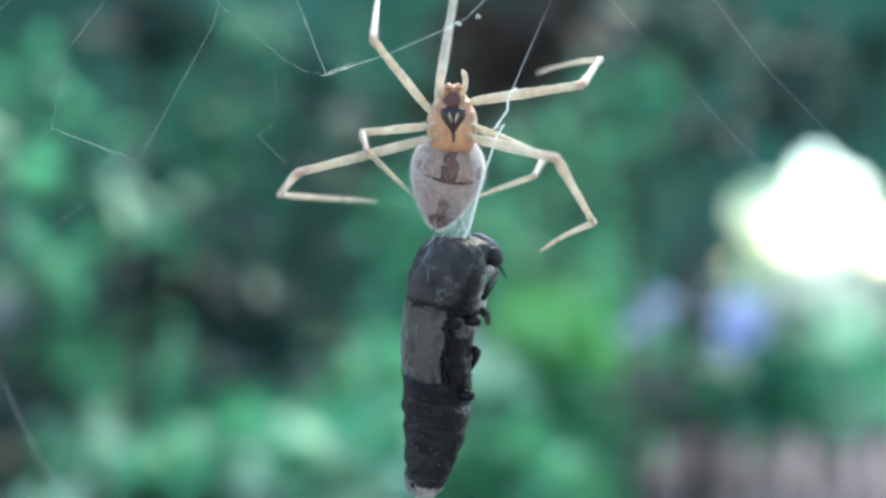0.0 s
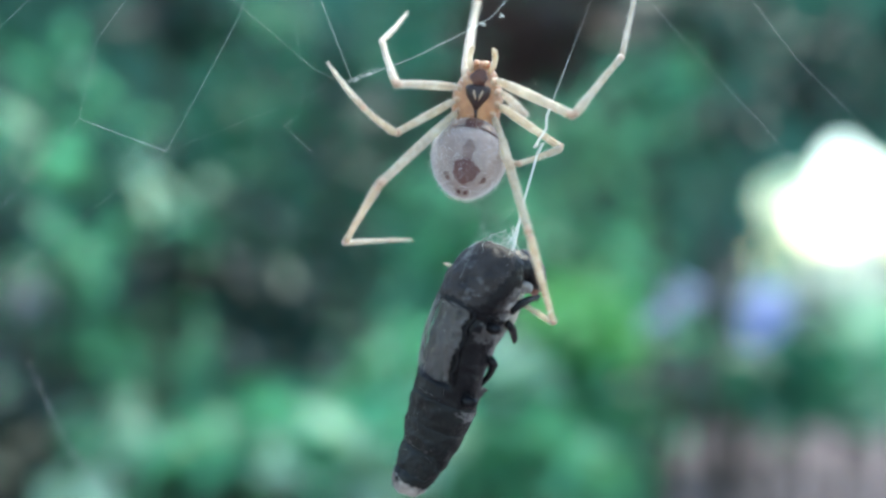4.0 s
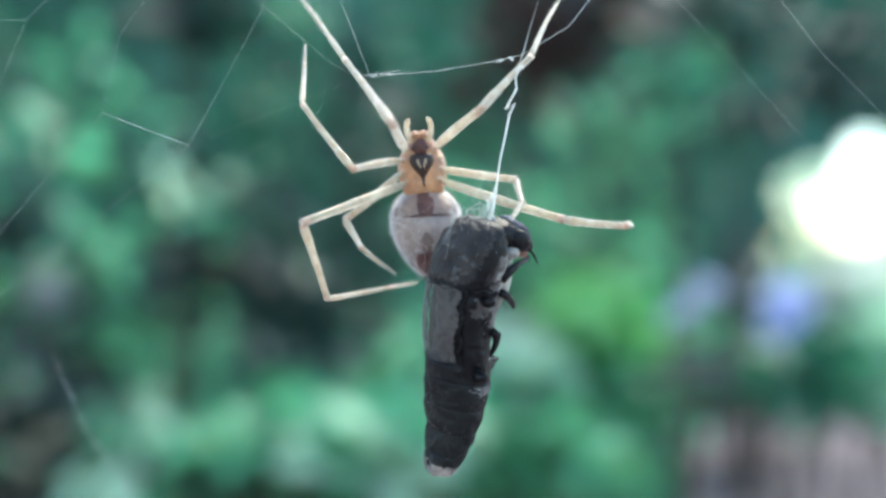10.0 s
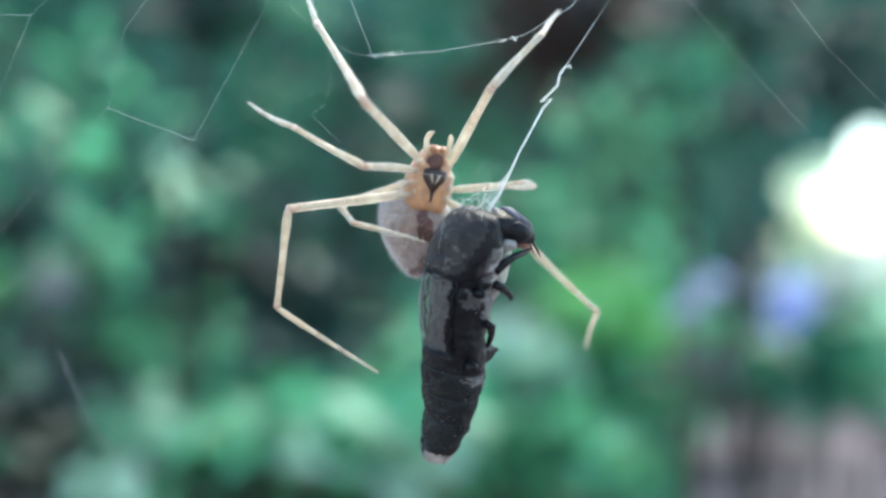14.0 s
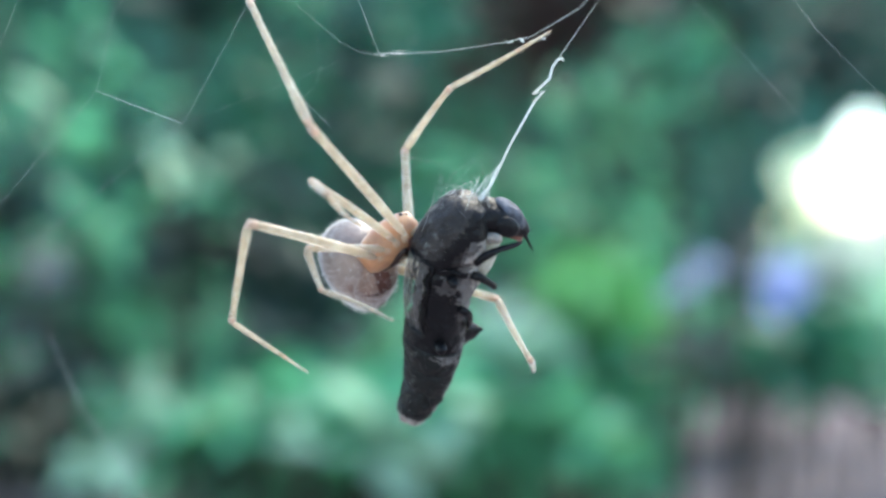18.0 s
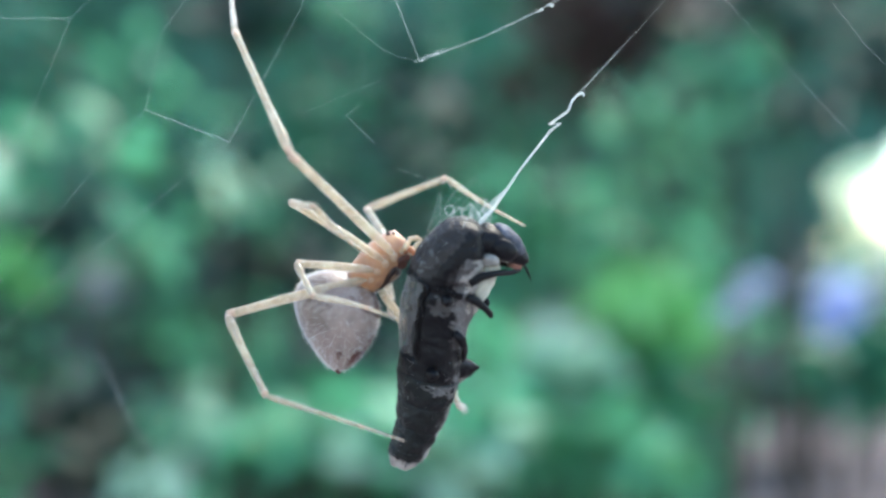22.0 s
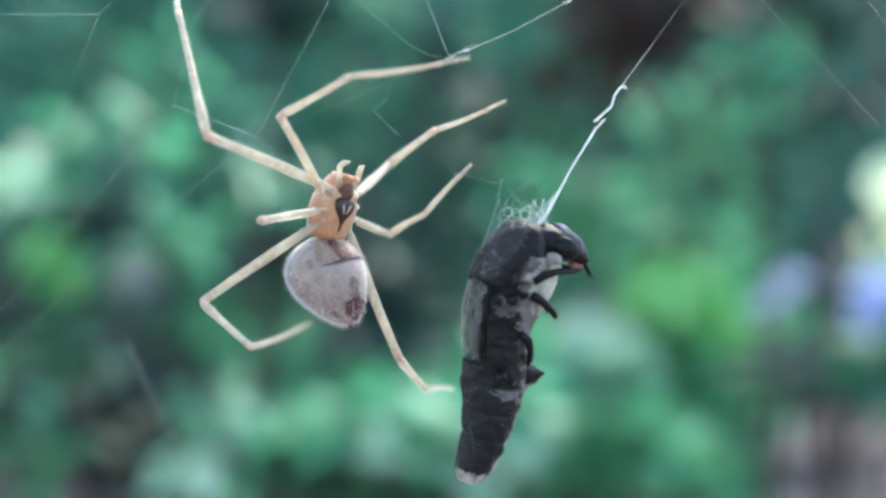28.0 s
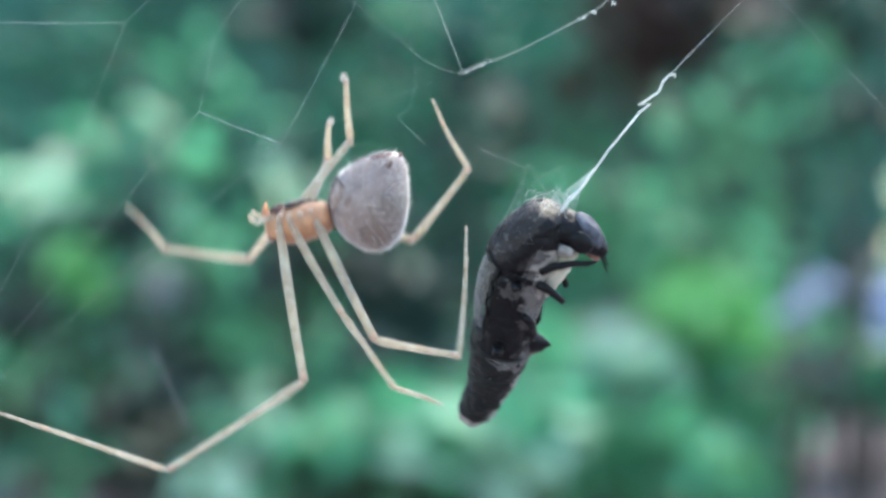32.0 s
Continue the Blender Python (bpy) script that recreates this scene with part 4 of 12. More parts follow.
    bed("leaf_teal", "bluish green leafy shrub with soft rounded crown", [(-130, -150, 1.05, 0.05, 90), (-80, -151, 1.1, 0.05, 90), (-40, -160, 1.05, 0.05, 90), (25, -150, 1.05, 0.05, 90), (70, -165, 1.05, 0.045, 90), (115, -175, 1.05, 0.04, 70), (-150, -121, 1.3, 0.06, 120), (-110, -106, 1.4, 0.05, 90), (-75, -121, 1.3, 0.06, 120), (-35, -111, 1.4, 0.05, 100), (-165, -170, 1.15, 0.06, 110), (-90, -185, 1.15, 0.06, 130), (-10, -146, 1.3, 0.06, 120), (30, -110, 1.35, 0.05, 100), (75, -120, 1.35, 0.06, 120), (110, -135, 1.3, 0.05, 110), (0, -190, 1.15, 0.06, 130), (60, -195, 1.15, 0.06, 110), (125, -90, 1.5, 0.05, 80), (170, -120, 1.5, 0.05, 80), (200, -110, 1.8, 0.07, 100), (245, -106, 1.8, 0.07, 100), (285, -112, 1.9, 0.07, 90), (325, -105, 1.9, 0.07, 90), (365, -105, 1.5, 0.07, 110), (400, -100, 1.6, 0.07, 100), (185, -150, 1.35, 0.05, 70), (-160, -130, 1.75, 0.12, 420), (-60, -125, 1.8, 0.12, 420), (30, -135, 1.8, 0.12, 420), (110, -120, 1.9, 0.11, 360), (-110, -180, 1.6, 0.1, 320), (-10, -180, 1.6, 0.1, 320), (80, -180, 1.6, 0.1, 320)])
    # Added shrubs, white only to carry the glare below the sky gap.
    bed("petal_glare", "added white shrub standing in for bright glare", [(312, -28, 5.3, 0.12, 150), (335, -30, 5.2, 0.13, 170), (358, -28, 5.3, 0.13, 170), (382, -30, 5.2, 0.13, 170), (405, -28, 5.3, 0.12, 150), (345, -8, 5.6, 0.13, 150), (370, -8, 5.6, 0.13, 150), (395, -8, 5.6, 0.13, 150)])
    bed("leaf_sunlit", "leafy plant with full sun put into its pale green", [(284, 20, 5.5, 0.12, 43), (292, 55, 5.5, 0.13, 43), (303, 88, 5.6, 0.13, 43), (300, 5, 5.4, 0.11, 35), (330, 108, 5.7, 0.13, 35), (312, 40, 5.5, 0.12, 13), (318, 75, 5.5, 0.12, 13), (367, -62, 1.5, 0.045, 70), (376, -105, 1.5, 0.05, 70), (84, -86, 1.2, 0.028, 44), (-88, -172, 1.0, 0.03, 24), (-45, -178, 1.0, 0.03, 24), (8, -168, 1.0, 0.03, 24), (-235, -150, 1.15, 0.035, 30)])
    bed("petal_grey", "faded mauve blossom cluster on thin stems", [(-308, -33, 1.6, 0.03, 40), (-92, -68, 1.6, 0.03, 40), (70, -70, 1.3, 0.03, 60)])
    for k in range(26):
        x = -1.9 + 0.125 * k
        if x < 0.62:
            shrub("shrub", "shrub with shade put into its deep green", "shrub", "leaf_deep", x, 2.6 + 0.3 * math.sin(k * 2.3), 0.45 + 0.28 * math.sin(k * 1.7), (0.22, 0.2, 0.3), 220, 0.06, 100 + k)
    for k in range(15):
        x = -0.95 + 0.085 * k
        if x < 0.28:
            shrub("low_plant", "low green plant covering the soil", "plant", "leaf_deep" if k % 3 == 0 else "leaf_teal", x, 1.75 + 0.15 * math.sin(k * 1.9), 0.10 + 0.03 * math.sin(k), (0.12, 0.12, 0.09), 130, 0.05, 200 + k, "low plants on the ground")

    for k in range(14):
        x = 0.40 + 0.075 * k
        shrub("low_plant", "low green plant covering the soil", "plant", "leaf_deep" if k % 3 else "leaf_teal", x, 2.75 + 0.15 * math.sin(k * 1.9), 0.10 + 0.03 * math.sin(k), (0.13, 0.12, 0.12 - 0.05 * (k > 4)), 120, 0.055, 300 + k, "low plants on the ground")
    # a dark garden stake between the flowers
    bm = bmesh.new()
    tube(bm, [(0, 0, -0.03), (0.003, 0, 0.12), (-0.002, 0.004, 0.25), (0.002, 0, 0.352)], [0.010, 0.0095, 0.009, 0.008], 10)
    roughen(bm, 0.0015, 40)
    stake = empty("garden_stake", "dark weathered wooden stake between lavender flowers", "stake", m=Matrix.Translation((0.283, 1.05, 0)))
    part("shaft", bm, "bark", stake, unit=1)
    bm = bmesh.new()
    tube(bm, [(0.002, 0, 0.350), (0.002, 0, 0.356), (0.003, 0, 0.361)], [0.0085, 0.0075, 0.004], 10)
    part("cut_top", bm, "bark", stake, "weathered cut top", unit=1)


build_garden()


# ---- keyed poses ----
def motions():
    walk(spider, [(0,mm(2.91,0,355.69,-90,-90,0)), (.5,mm(2.6,0,355.51,90,-89,180)), (1,mm(2.29,0,355.23,90,-88,180)), (1.5,mm(2.5,0,354.97,90,-89,180)), 
        (2,mm(2.71,0,354.83,-90,-90,0)), (2.5,mm(2.58,0,355.08,-90,-90,0)), (3,mm(2.46,0,355.58,-90,-90,0)), (3.267,mm(2.73,0,356.02,0,-84.5,-90)), 
        (3.5,mm(2.95,0,356.28,0,-80,-90)), (4,mm(2.88,0,356.23,-48.1,-80.4,-46.4)), (4.5,mm(2.7,0,356.09,-99.1,-68,-5.4)), (5,mm(2.45,0,355.89,-115,-52.3,.1)), 
        (5.5,mm(2.18,0,355.64,-120,-45,0)), (5.733,mm(2.01,0,355.39,-134.8,-26.1,3.1)), (6,mm(1.71,0,354.89,-150,-3,0)), 
        (6.267,mm(.78,0,353.84,-128.3,9.7,-2)), (6.5,mm(.18,0,353.04,-110,20,0)), (6.733,mm(.28,0,352.73,-103.3,20,0)), (7,mm(.57,0,352.58,-95,20,0)), 
        (7.267,mm(1.3,0,352.84,-97.7,-2,-.4)), (7.5,mm(2.08,0,353.12,-100,-20,0)), (7.733,mm(2.75,.43,353.21,-86.9,-44.4,6.9)), 
        (8,mm(3.19,1.2,353.3,-60,-75,0)), (8.267,mm(3.16,1.75,353.52,-67.5,-77.8,-.8)), (8.5,mm(3.11,2,353.65,-75,-80,0)), 
        (8.733,mm(2.78,2,353.52,-76.8,-84.9,-2.7)), (9,mm(2.13,2,353.35,95,-89,180)), (9.5,mm(.82,2,353.37,91.7,-87,-179.2)), 
        (10,mm(-.16,2,353.42,90,-85,180)), (10.5,mm(-.48,1.75,353.84,90,-86.5,180)), (11,mm(-.63,1.5,354.31,90,-88,180)), 
        (11.5,mm(-.68,1.5,354.45,-79.2,-88.5,-5.8)), (12,mm(-.7,1.5,354.51,-80,-85,0)), (12.5,mm(-.49,1.5,354.34,-82,-86.5,-.5)), 
        (13,mm(-.22,1.5,353.97,-85,-88,0)), (13.5,mm(-.1,1.5,353.25,-78.3,-84,-1.7)), (14,mm(-.05,1.5,352.61,-75,-80,0)), 
        (14.267,mm(-.43,1.37,352.54,-66,-77.2,-.7)), (14.5,mm(-.77,1.2,352.48,-60,-75,0)), (15,mm(-.89,.84,352.06,-49.3,-69.3,-4.9)), 
        (15.5,mm(-.96,.45,351.36,-35,-56.4,-5.9)), (16,mm(-1.02,.13,350.56,-24.5,-43.6,-2.4)), (16.5,mm(-1.11,0,349.87,-20,-38,0)), 
        (16.733,mm(-1.21,0,349.55,-20,-38.9,0)), (17,mm(-1.31,0,349.34,-20,-40,0)), (17.5,mm(-1.28,0,349.38,-19,-40,0)), (18,mm(-1.25,0,349.43,-18,-40,0)), 
        (18.5,mm(-2.38,0,348.92,-18,-32.5,0)), (19,mm(-3.64,0,348.42,-18,-25,0)), (19.5,mm(-3.83,0,348.61,-16.6,-31.5,.1)), (20,mm(-3.9,0,348.97,-15,-38,0)), 
        (20.5,mm(-3.41,0,349.45,-16.5,-40.5,0)), (21,mm(-2.93,0,349.78,-18,-43,0)), (21.5,mm(-3.12,0,349.6,-18,-44,0)), (22,mm(-3.36,0,349.29,-18,-45,0)), 
        (22.5,mm(-3.44,0,349.01,-19,-47.5,0)), (23,mm(-3.52,0,348.76,-20,-50,0)), (23.5,mm(-3.78,0,348.62,-19,-50,0)), (24,mm(-4.07,0,348.54,-18,-50,0)), 
        (24.5,mm(-4.16,0,348.67,-17,-49,0)), (25,mm(-4.28,0,348.98,-16,-48,0)), (25.267,mm(-4.61,0,349.6,-18.1,-53.5,-.1)), (25.5,mm(-4.85,0,350.2,-20,-58,0)), 
        (26,mm(-4.79,0,350.95,-21.1,-59.9,-.2)), (26.5,mm(-4.64,0,351.63,-23.6,-64,-.5)), (27,mm(-4.49,0,352.13,-26.5,-68.1,-.3)), 
        (27.5,mm(-4.43,0,352.32,-28,-70,0)), (27.733,mm(-5.17,0,351.95,-35.1,-72.2,-.6)), (28,mm(-6.18,0,351.28,-45,-75,0)), 
        (28.5,mm(-6.46,0,350.4,-45.1,-84.9,-10)), (29,mm(-6.56,0,349.93,115,-85,180)), (29.5,mm(-5.83,0,351.25,-52.5,-87.5,-7.5)), 
        (30,mm(-5.09,0,353.74,-55,-80,0)), (30.267,mm(-5.87,0,355.58,131.6,-76.8,177.2)), (30.5,mm(-6.83,0,356.74,132,-58,-180)), 
        (30.733,mm(-7.41,0,356.94,138.3,-52.2,179.4)), (31,mm(-7.92,0,357.08,145,-45,-180)), (31.267,mm(-8.32,0,357.24,152.6,-26.8,179)), 
        (31.5,mm(-8.49,0,357.31,158,-12,180)), (31.733,mm(-8.47,0,354.49,161.2,-2.1,179.7)), (32,mm(-8.45,0,351.02,165,10,-180))])
    walk(part_of['abdomen'], [(0,mm(-1.15,0,-0.1,0,25.7,9.7)), (0.5,mm(-1.15,0,-0.1,0,24.6,12.7)), (1,mm(-1.15,0,-0.1,0,23.4,15.7)), 
        (1.5,mm(-1.15,0,-0.1,0.3,27.2,8.3)), (2,mm(-1.15,0,-0.1,0,31,0.6)), (2.5,mm(-1.15,0,-0.1,0.1,1.5,1.1)), (3,mm(-1.15,0,-0.1,0,-28,1.6)), 
        (3.267,mm(-1.15,0,-0.1,0,-35.1,1.9)), (3.5,mm(-1.15,0,-0.1,0,-41,2.2)), (4,mm(-1.15,0,-0.1,0,-39.7,2.3)), (4.5,mm(-1.15,0,-0.1,0,-37,2.3)), 
        (5,mm(-1.15,0,-0.1,0,-34.3,2.4)), (5.5,mm(-1.15,0,-0.1,0,-33.1,2.4)), (5.733,mm(-1.15,0,-0.1,0.5,-28.1,-6.7)), (6,mm(-1.15,0,-0.1,0,-22,-17.4)), 
        (6.267,mm(-1.15,0.04,-0.1,0.2,-28.3,-14.6)), (6.5,mm(-1.16,0.07,-0.09,0,-33.4,-12.2)), (6.733,mm(-1.16,0.1,-0.09,-0.7,-24.5,-6.7)), 
        (7,mm(-1.16,0.13,-0.08,0,-13.7,-0.5)), (7.267,mm(-1.16,0.1,-0.09,0,-11.4,3)), (7.5,mm(-1.16,0.07,-0.09,0,-9.5,5.9)), 
        (7.733,mm(-1.15,0.04,-0.1,-1.7,12.9,13.7)), (8,mm(-1.15,0,-0.1,0,40.5,24)), (8.267,mm(-1.15,0,-0.1,0.9,44.7,4.5)), 
        (8.5,mm(-1.15,0,-0.1,0,48.2,-12.4)), (8.733,mm(-1.15,0,-0.1,2.9,26.6,-0.3)), (9,mm(-1.15,0,-0.1,0,0.2,11.8)), (9.5,mm(-1.15,0,-0.1,0,-0.6,6.7)), 
        (10,mm(-1.15,0,-0.1,0,-1.4,1.7)), (10.5,mm(-1.37,-0.19,-0.1,0,-3.4,12.7)), (11,mm(-1.58,-0.38,-0.1,0,-5.4,23.6)), 
        (11.5,mm(-1.37,-0.19,-0.1,0,-3.1,10.5)), (12,mm(-1.15,0,-0.1,0,-0.8,-2.6)), (12.5,mm(-1.15,0,-0.1,0,6.3,-2.8)), (13,mm(-1.15,0,-0.1,0,13.4,-2.9)), 
        (13.5,mm(-1.12,-0.1,-0.08,0.6,23.3,-8.5)), (14,mm(-1.09,-0.19,-0.05,0,33.1,-14.5)), (14.267,mm(-1.1,-0.14,-0.07,0.4,35.2,-28.7)), 
        (14.5,mm(-1.12,-0.1,-0.08,0,37,-40.6)), (15,mm(-1.15,0,-0.1,-0.7,25.7,-45)), (15.5,mm(-1.15,0,-0.1,-1.3,6.5,-48.4)), 
        (16,mm(-1.15,0,-0.1,-0.7,-12.7,-51.7)), (16.5,mm(-1.15,0,-0.1,0,-21.4,-53.3)), (16.733,mm(-1.15,0,-0.1,0.2,-18.4,-58.1)), 
        (17,mm(-1.15,0,-0.1,0,-14.6,-63.9)), (17.5,mm(-1.02,-0,-0.06,-0.2,-8.7,-63.3)), (18,mm(-0.9,-0.01,-0.02,0,-2.9,-62.8)), 
        (18.5,mm(-1.13,-0.03,-0.04,2.6,-13.4,-30.3)), (19,mm(-1.35,-0.05,-0.05,0,-24.1,3.6)), (19.5,mm(-1.17,-0.05,0.03,1.4,-9.8,-13)), 
        (20,mm(-0.98,-0.04,0.11,0,4.6,-28.7)), (20.5,mm(-0.98,-0.05,0.09,0.1,8,-33.3)), (21,mm(-0.98,-0.05,0.07,0,11.4,-37.9)), 
        (21.5,mm(-1.06,-0.02,-0.01,2.3,-8.8,-20.2)), (22,mm(-1.15,0,-0.1,0,-29,-1.4)), (22.5,mm(-1.15,0,-0.1,-0.2,-31.1,-11.2)), 
        (23,mm(-1.15,0,-0.1,0,-33.2,-21.3)), (23.5,mm(-1.08,-0.03,0.01,0.4,-15.5,-25.3)), (24,mm(-1.01,-0.07,0.12,0,2.1,-29.2)), 
        (24.5,mm(-1.12,-0.12,0.22,0,11.6,-25.3)), (25,mm(-1.23,-0.17,0.31,0,21,-21.4)), (25.267,mm(-1.21,-0.12,0.2,0,17.4,-19.9)), 
        (25.5,mm(-1.19,-0.08,0.11,0,14.3,-18.8)), (26,mm(-1.15,0,-0.1,0.4,1.9,-20.6)), (26.5,mm(-1.15,0,-0.1,0.7,-9.5,-17.5)), 
        (27,mm(-1.15,0,-0.1,0.4,-20.8,-14.3)), (27.5,mm(-1.3,-0,-0.11,0,-25.7,-10.3)), (27.733,mm(-1.37,-0,-0.12,0,-25.1,-15.3)), 
        (28,mm(-1.44,-0,-0.13,0,-24.6,-21.4)), (28.5,mm(-1.18,0.01,-0.11,-0.1,-24.1,-18.9)), (29,mm(-0.92,0.02,-0.1,0,-23.6,-16.5)), 
        (29.5,mm(-1.17,0.1,-0.15,-0.2,-28.2,-19.8)), (30,mm(-1.43,0.18,-0.2,0,-32.7,-23.4)), (30.267,mm(-1.5,0.11,-0.11,-0.7,-14.3,-15.6)), 
        (30.5,mm(-1.56,0.05,-0.02,0,0.6,-9.6)), (30.733,mm(-1.62,-0.01,0.06,0,-0.1,-8.3)), (31,mm(-1.69,-0.07,0.15,0,-1,-7)), 
        (31.267,mm(-1.64,-0.05,0.09,0.2,-3,7.7)), (31.5,mm(-1.59,-0.02,0.04,0,-4.7,19.7)), (31.733,mm(-1.54,0,-0.01,-1.5,-15.1,6.5)), 
        (32,mm(-1.49,0.03,-0.06,0,-27.8,-10.7))])
    walk(part_of['L1','femur'], [(0,mm(.72,.62,-.35,0,22,83.9)), (.5,mm(.72,.62,-.35,-1.8,23.2,79.1)), (1,mm(.72,.62,-.35,-3.8,24.2,74.2)), (1.5,mm(.72,.62,-.35,-3.3,32.5,75.2)), 
        (2,mm(.72,.62,-.35,-2.7,40.7,76.3)), (2.5,mm(.72,.62,-.35,2.2,41.9,83.7)), (3,mm(.72,.62,-.35,7.4,42.6,91.4)), (3.267,mm(.72,.62,-.35,18.1,50.6,106)), 
        (3.5,mm(.72,.62,-.35,30.4,55.3,121.5)), (4,mm(.72,.62,-.35,20.8,45.7,109)), (4.5,mm(.72,.62,-.35,11.4,21.8,92.6)), (5,mm(.72,.62,-.35,9.5,-3.2,81.2)), 
        (5.5,mm(.72,.62,-.35,10.3,-14.5,76.1)), (5.733,mm(.72,.62,-.35,11.9,7,53.2)), (6,mm(.72,.62,-.35,.9,31.4,21.4)), 
        (6.267,mm(.72,.62,-.35,-15.4,52.6,-2.4)), (6.5,mm(.72,.62,-.35,-48.1,62.6,-40.5)), (6.733,mm(.72,.62,-.35,-62.2,54.1,-57.1)), 
        (7,mm(.72,.62,-.35,-71.6,41.8,-69.5)), (7.267,mm(.72,.62,-.35,-59.4,59.2,-54)), (7.5,mm(.72,.62,-.35,-33.1,70.1,-25.1)), 
        (7.733,mm(.72,.62,-.35,16,79.6,25.4)), (8,mm(.72,.62,-.35,84.1,70.1,95.1)), (8.267,mm(.72,.62,-.35,13.7,66.3,20.7)), 
        (8.5,mm(.72,.62,-.35,-7.3,49.1,-3.7)), (8.733,mm(.72,.62,-.35,-2.9,48,2.1)), (9,mm(.72,.62,-.35,2,46.3,8.9)), (9.5,mm(.72,.62,-.35,18,58.5,28.8)), 
        (10,mm(.72,.62,-.35,48.2,65.1,62.8)), (10.5,mm(.72,.62,-.35,50,62.8,64.8)), (11,mm(.72,.62,-.35,51.5,60.4,66.5)), 
        (11.5,mm(.72,.62,-.35,42.7,63.2,56.6)), (12,mm(.72,.62,-.35,32.2,65.2,44.9)), (12.5,mm(.72,.62,-.35,36.5,66.6,49.7)), 
        (13,mm(.72,.62,-.35,41.4,67.8,54.9)), (13.5,mm(.72,.62,-.35,11.1,61,21.5)), (14,mm(.72,.62,-.35,-4.4,49.4,2.9)), 
        (14.267,mm(.72,.62,-.35,-18.6,44.4,-16.5)), (14.5,mm(.72,.62,-.35,-27.2,38.4,-29.5)), (15,mm(.72,.62,-.35,-20.7,24.8,-17.2)), 
        (15.5,mm(.72,.62,-.35,-17.4,-7.1,3.3)), (16,mm(.72,.62,-.35,-27,-38,27.1)), (16.5,mm(.72,.62,-.35,-39.1,-49.8,44.4)), 
        (16.733,mm(.72,.62,-.35,-36,-49.5,40.4)), (17,mm(.72,.62,-.35,-32.4,-48.8,35.5)), (17.5,mm(.72,.62,-.35,-30.8,-51.9,33.5)), 
        (18,mm(.72,.62,-.35,-29,-55,31.2)), (18.5,mm(.72,.62,-.35,-50.4,-57.8,56.8)), (19,mm(.72,.62,-.35,-71.9,-55.1,82.5)), 
        (19.5,mm(.72,.62,-.35,-67.1,-48.7,76.4)), (20,mm(.72,.62,-.35,-63.7,-42.1,71.7)), (20.5,mm(.72,.62,-.35,-62.9,-46.8,70.4)), 
        (21,mm(.72,.62,-.35,-61.7,-51.5,68.9)), (21.5,mm(.72,.62,-.35,-67,-53.3,75.6)), (22,mm(.72,.62,-.35,-72.8,-54.8,82.8)), 
        (22.5,mm(.72,.62,-.35,-66,-66.5,75)), (23,mm(.72,.62,-.35,-46.4,-77.2,54.4)), (23.5,mm(.72,.62,-.35,-41.7,-75.8,49.7)), 
        (24,mm(.72,.62,-.35,-38,-74.3,45.8)), (24.5,mm(.72,.62,-.35,-28,-72,35.4)), (25,mm(.72,.62,-.35,-20.6,-69.3,27.5)), 
        (25.267,mm(.72,.62,-.35,-34.2,-65.3,42.2)), (25.5,mm(.72,.62,-.35,-42.1,-61.3,51)), (26,mm(.72,.62,-.35,-44.9,-60.7,54.3)), 
        (26.5,mm(.72,.62,-.35,-50.6,-59.1,60.9)), (27,mm(.72,.62,-.35,-55.7,-57.1,66.8)), (27.5,mm(.72,.62,-.35,-57.7,-56.2,69.3)), 
        (27.733,mm(.72,.62,-.35,-55.1,-46.5,66)), (28,mm(.72,.62,-.35,-53.4,-34.6,63.3)), (28.5,mm(.72,.62,-.35,-61.3,-40.9,76.1)), 
        (29,mm(.72,.62,-.35,-71.7,-45.5,91.3)), (29.5,mm(.72,.62,-.35,-64.9,-48,82)), (30,mm(.72,.62,-.35,-57.2,-49.6,71.8)), 
        (30.267,mm(.72,.62,-.35,-58.6,-38.7,73.7)), (30.5,mm(.72,.62,-.35,-59.2,-29.8,74.9)), (30.733,mm(.72,.62,-.35,-62,-24.6,81)), 
        (31,mm(.72,.62,-.35,-64.5,-18,87.8)), (31.267,mm(.72,.62,-.35,-64.4,-5.3,87.5)), (31.5,mm(.72,.62,-.35,-64.4,5.1,87.3)), 
        (31.733,mm(.72,.62,-.35,-63.5,-11.9,71.7)), (32,mm(.72,.62,-.35,-55.1,-31.3,49.3))])
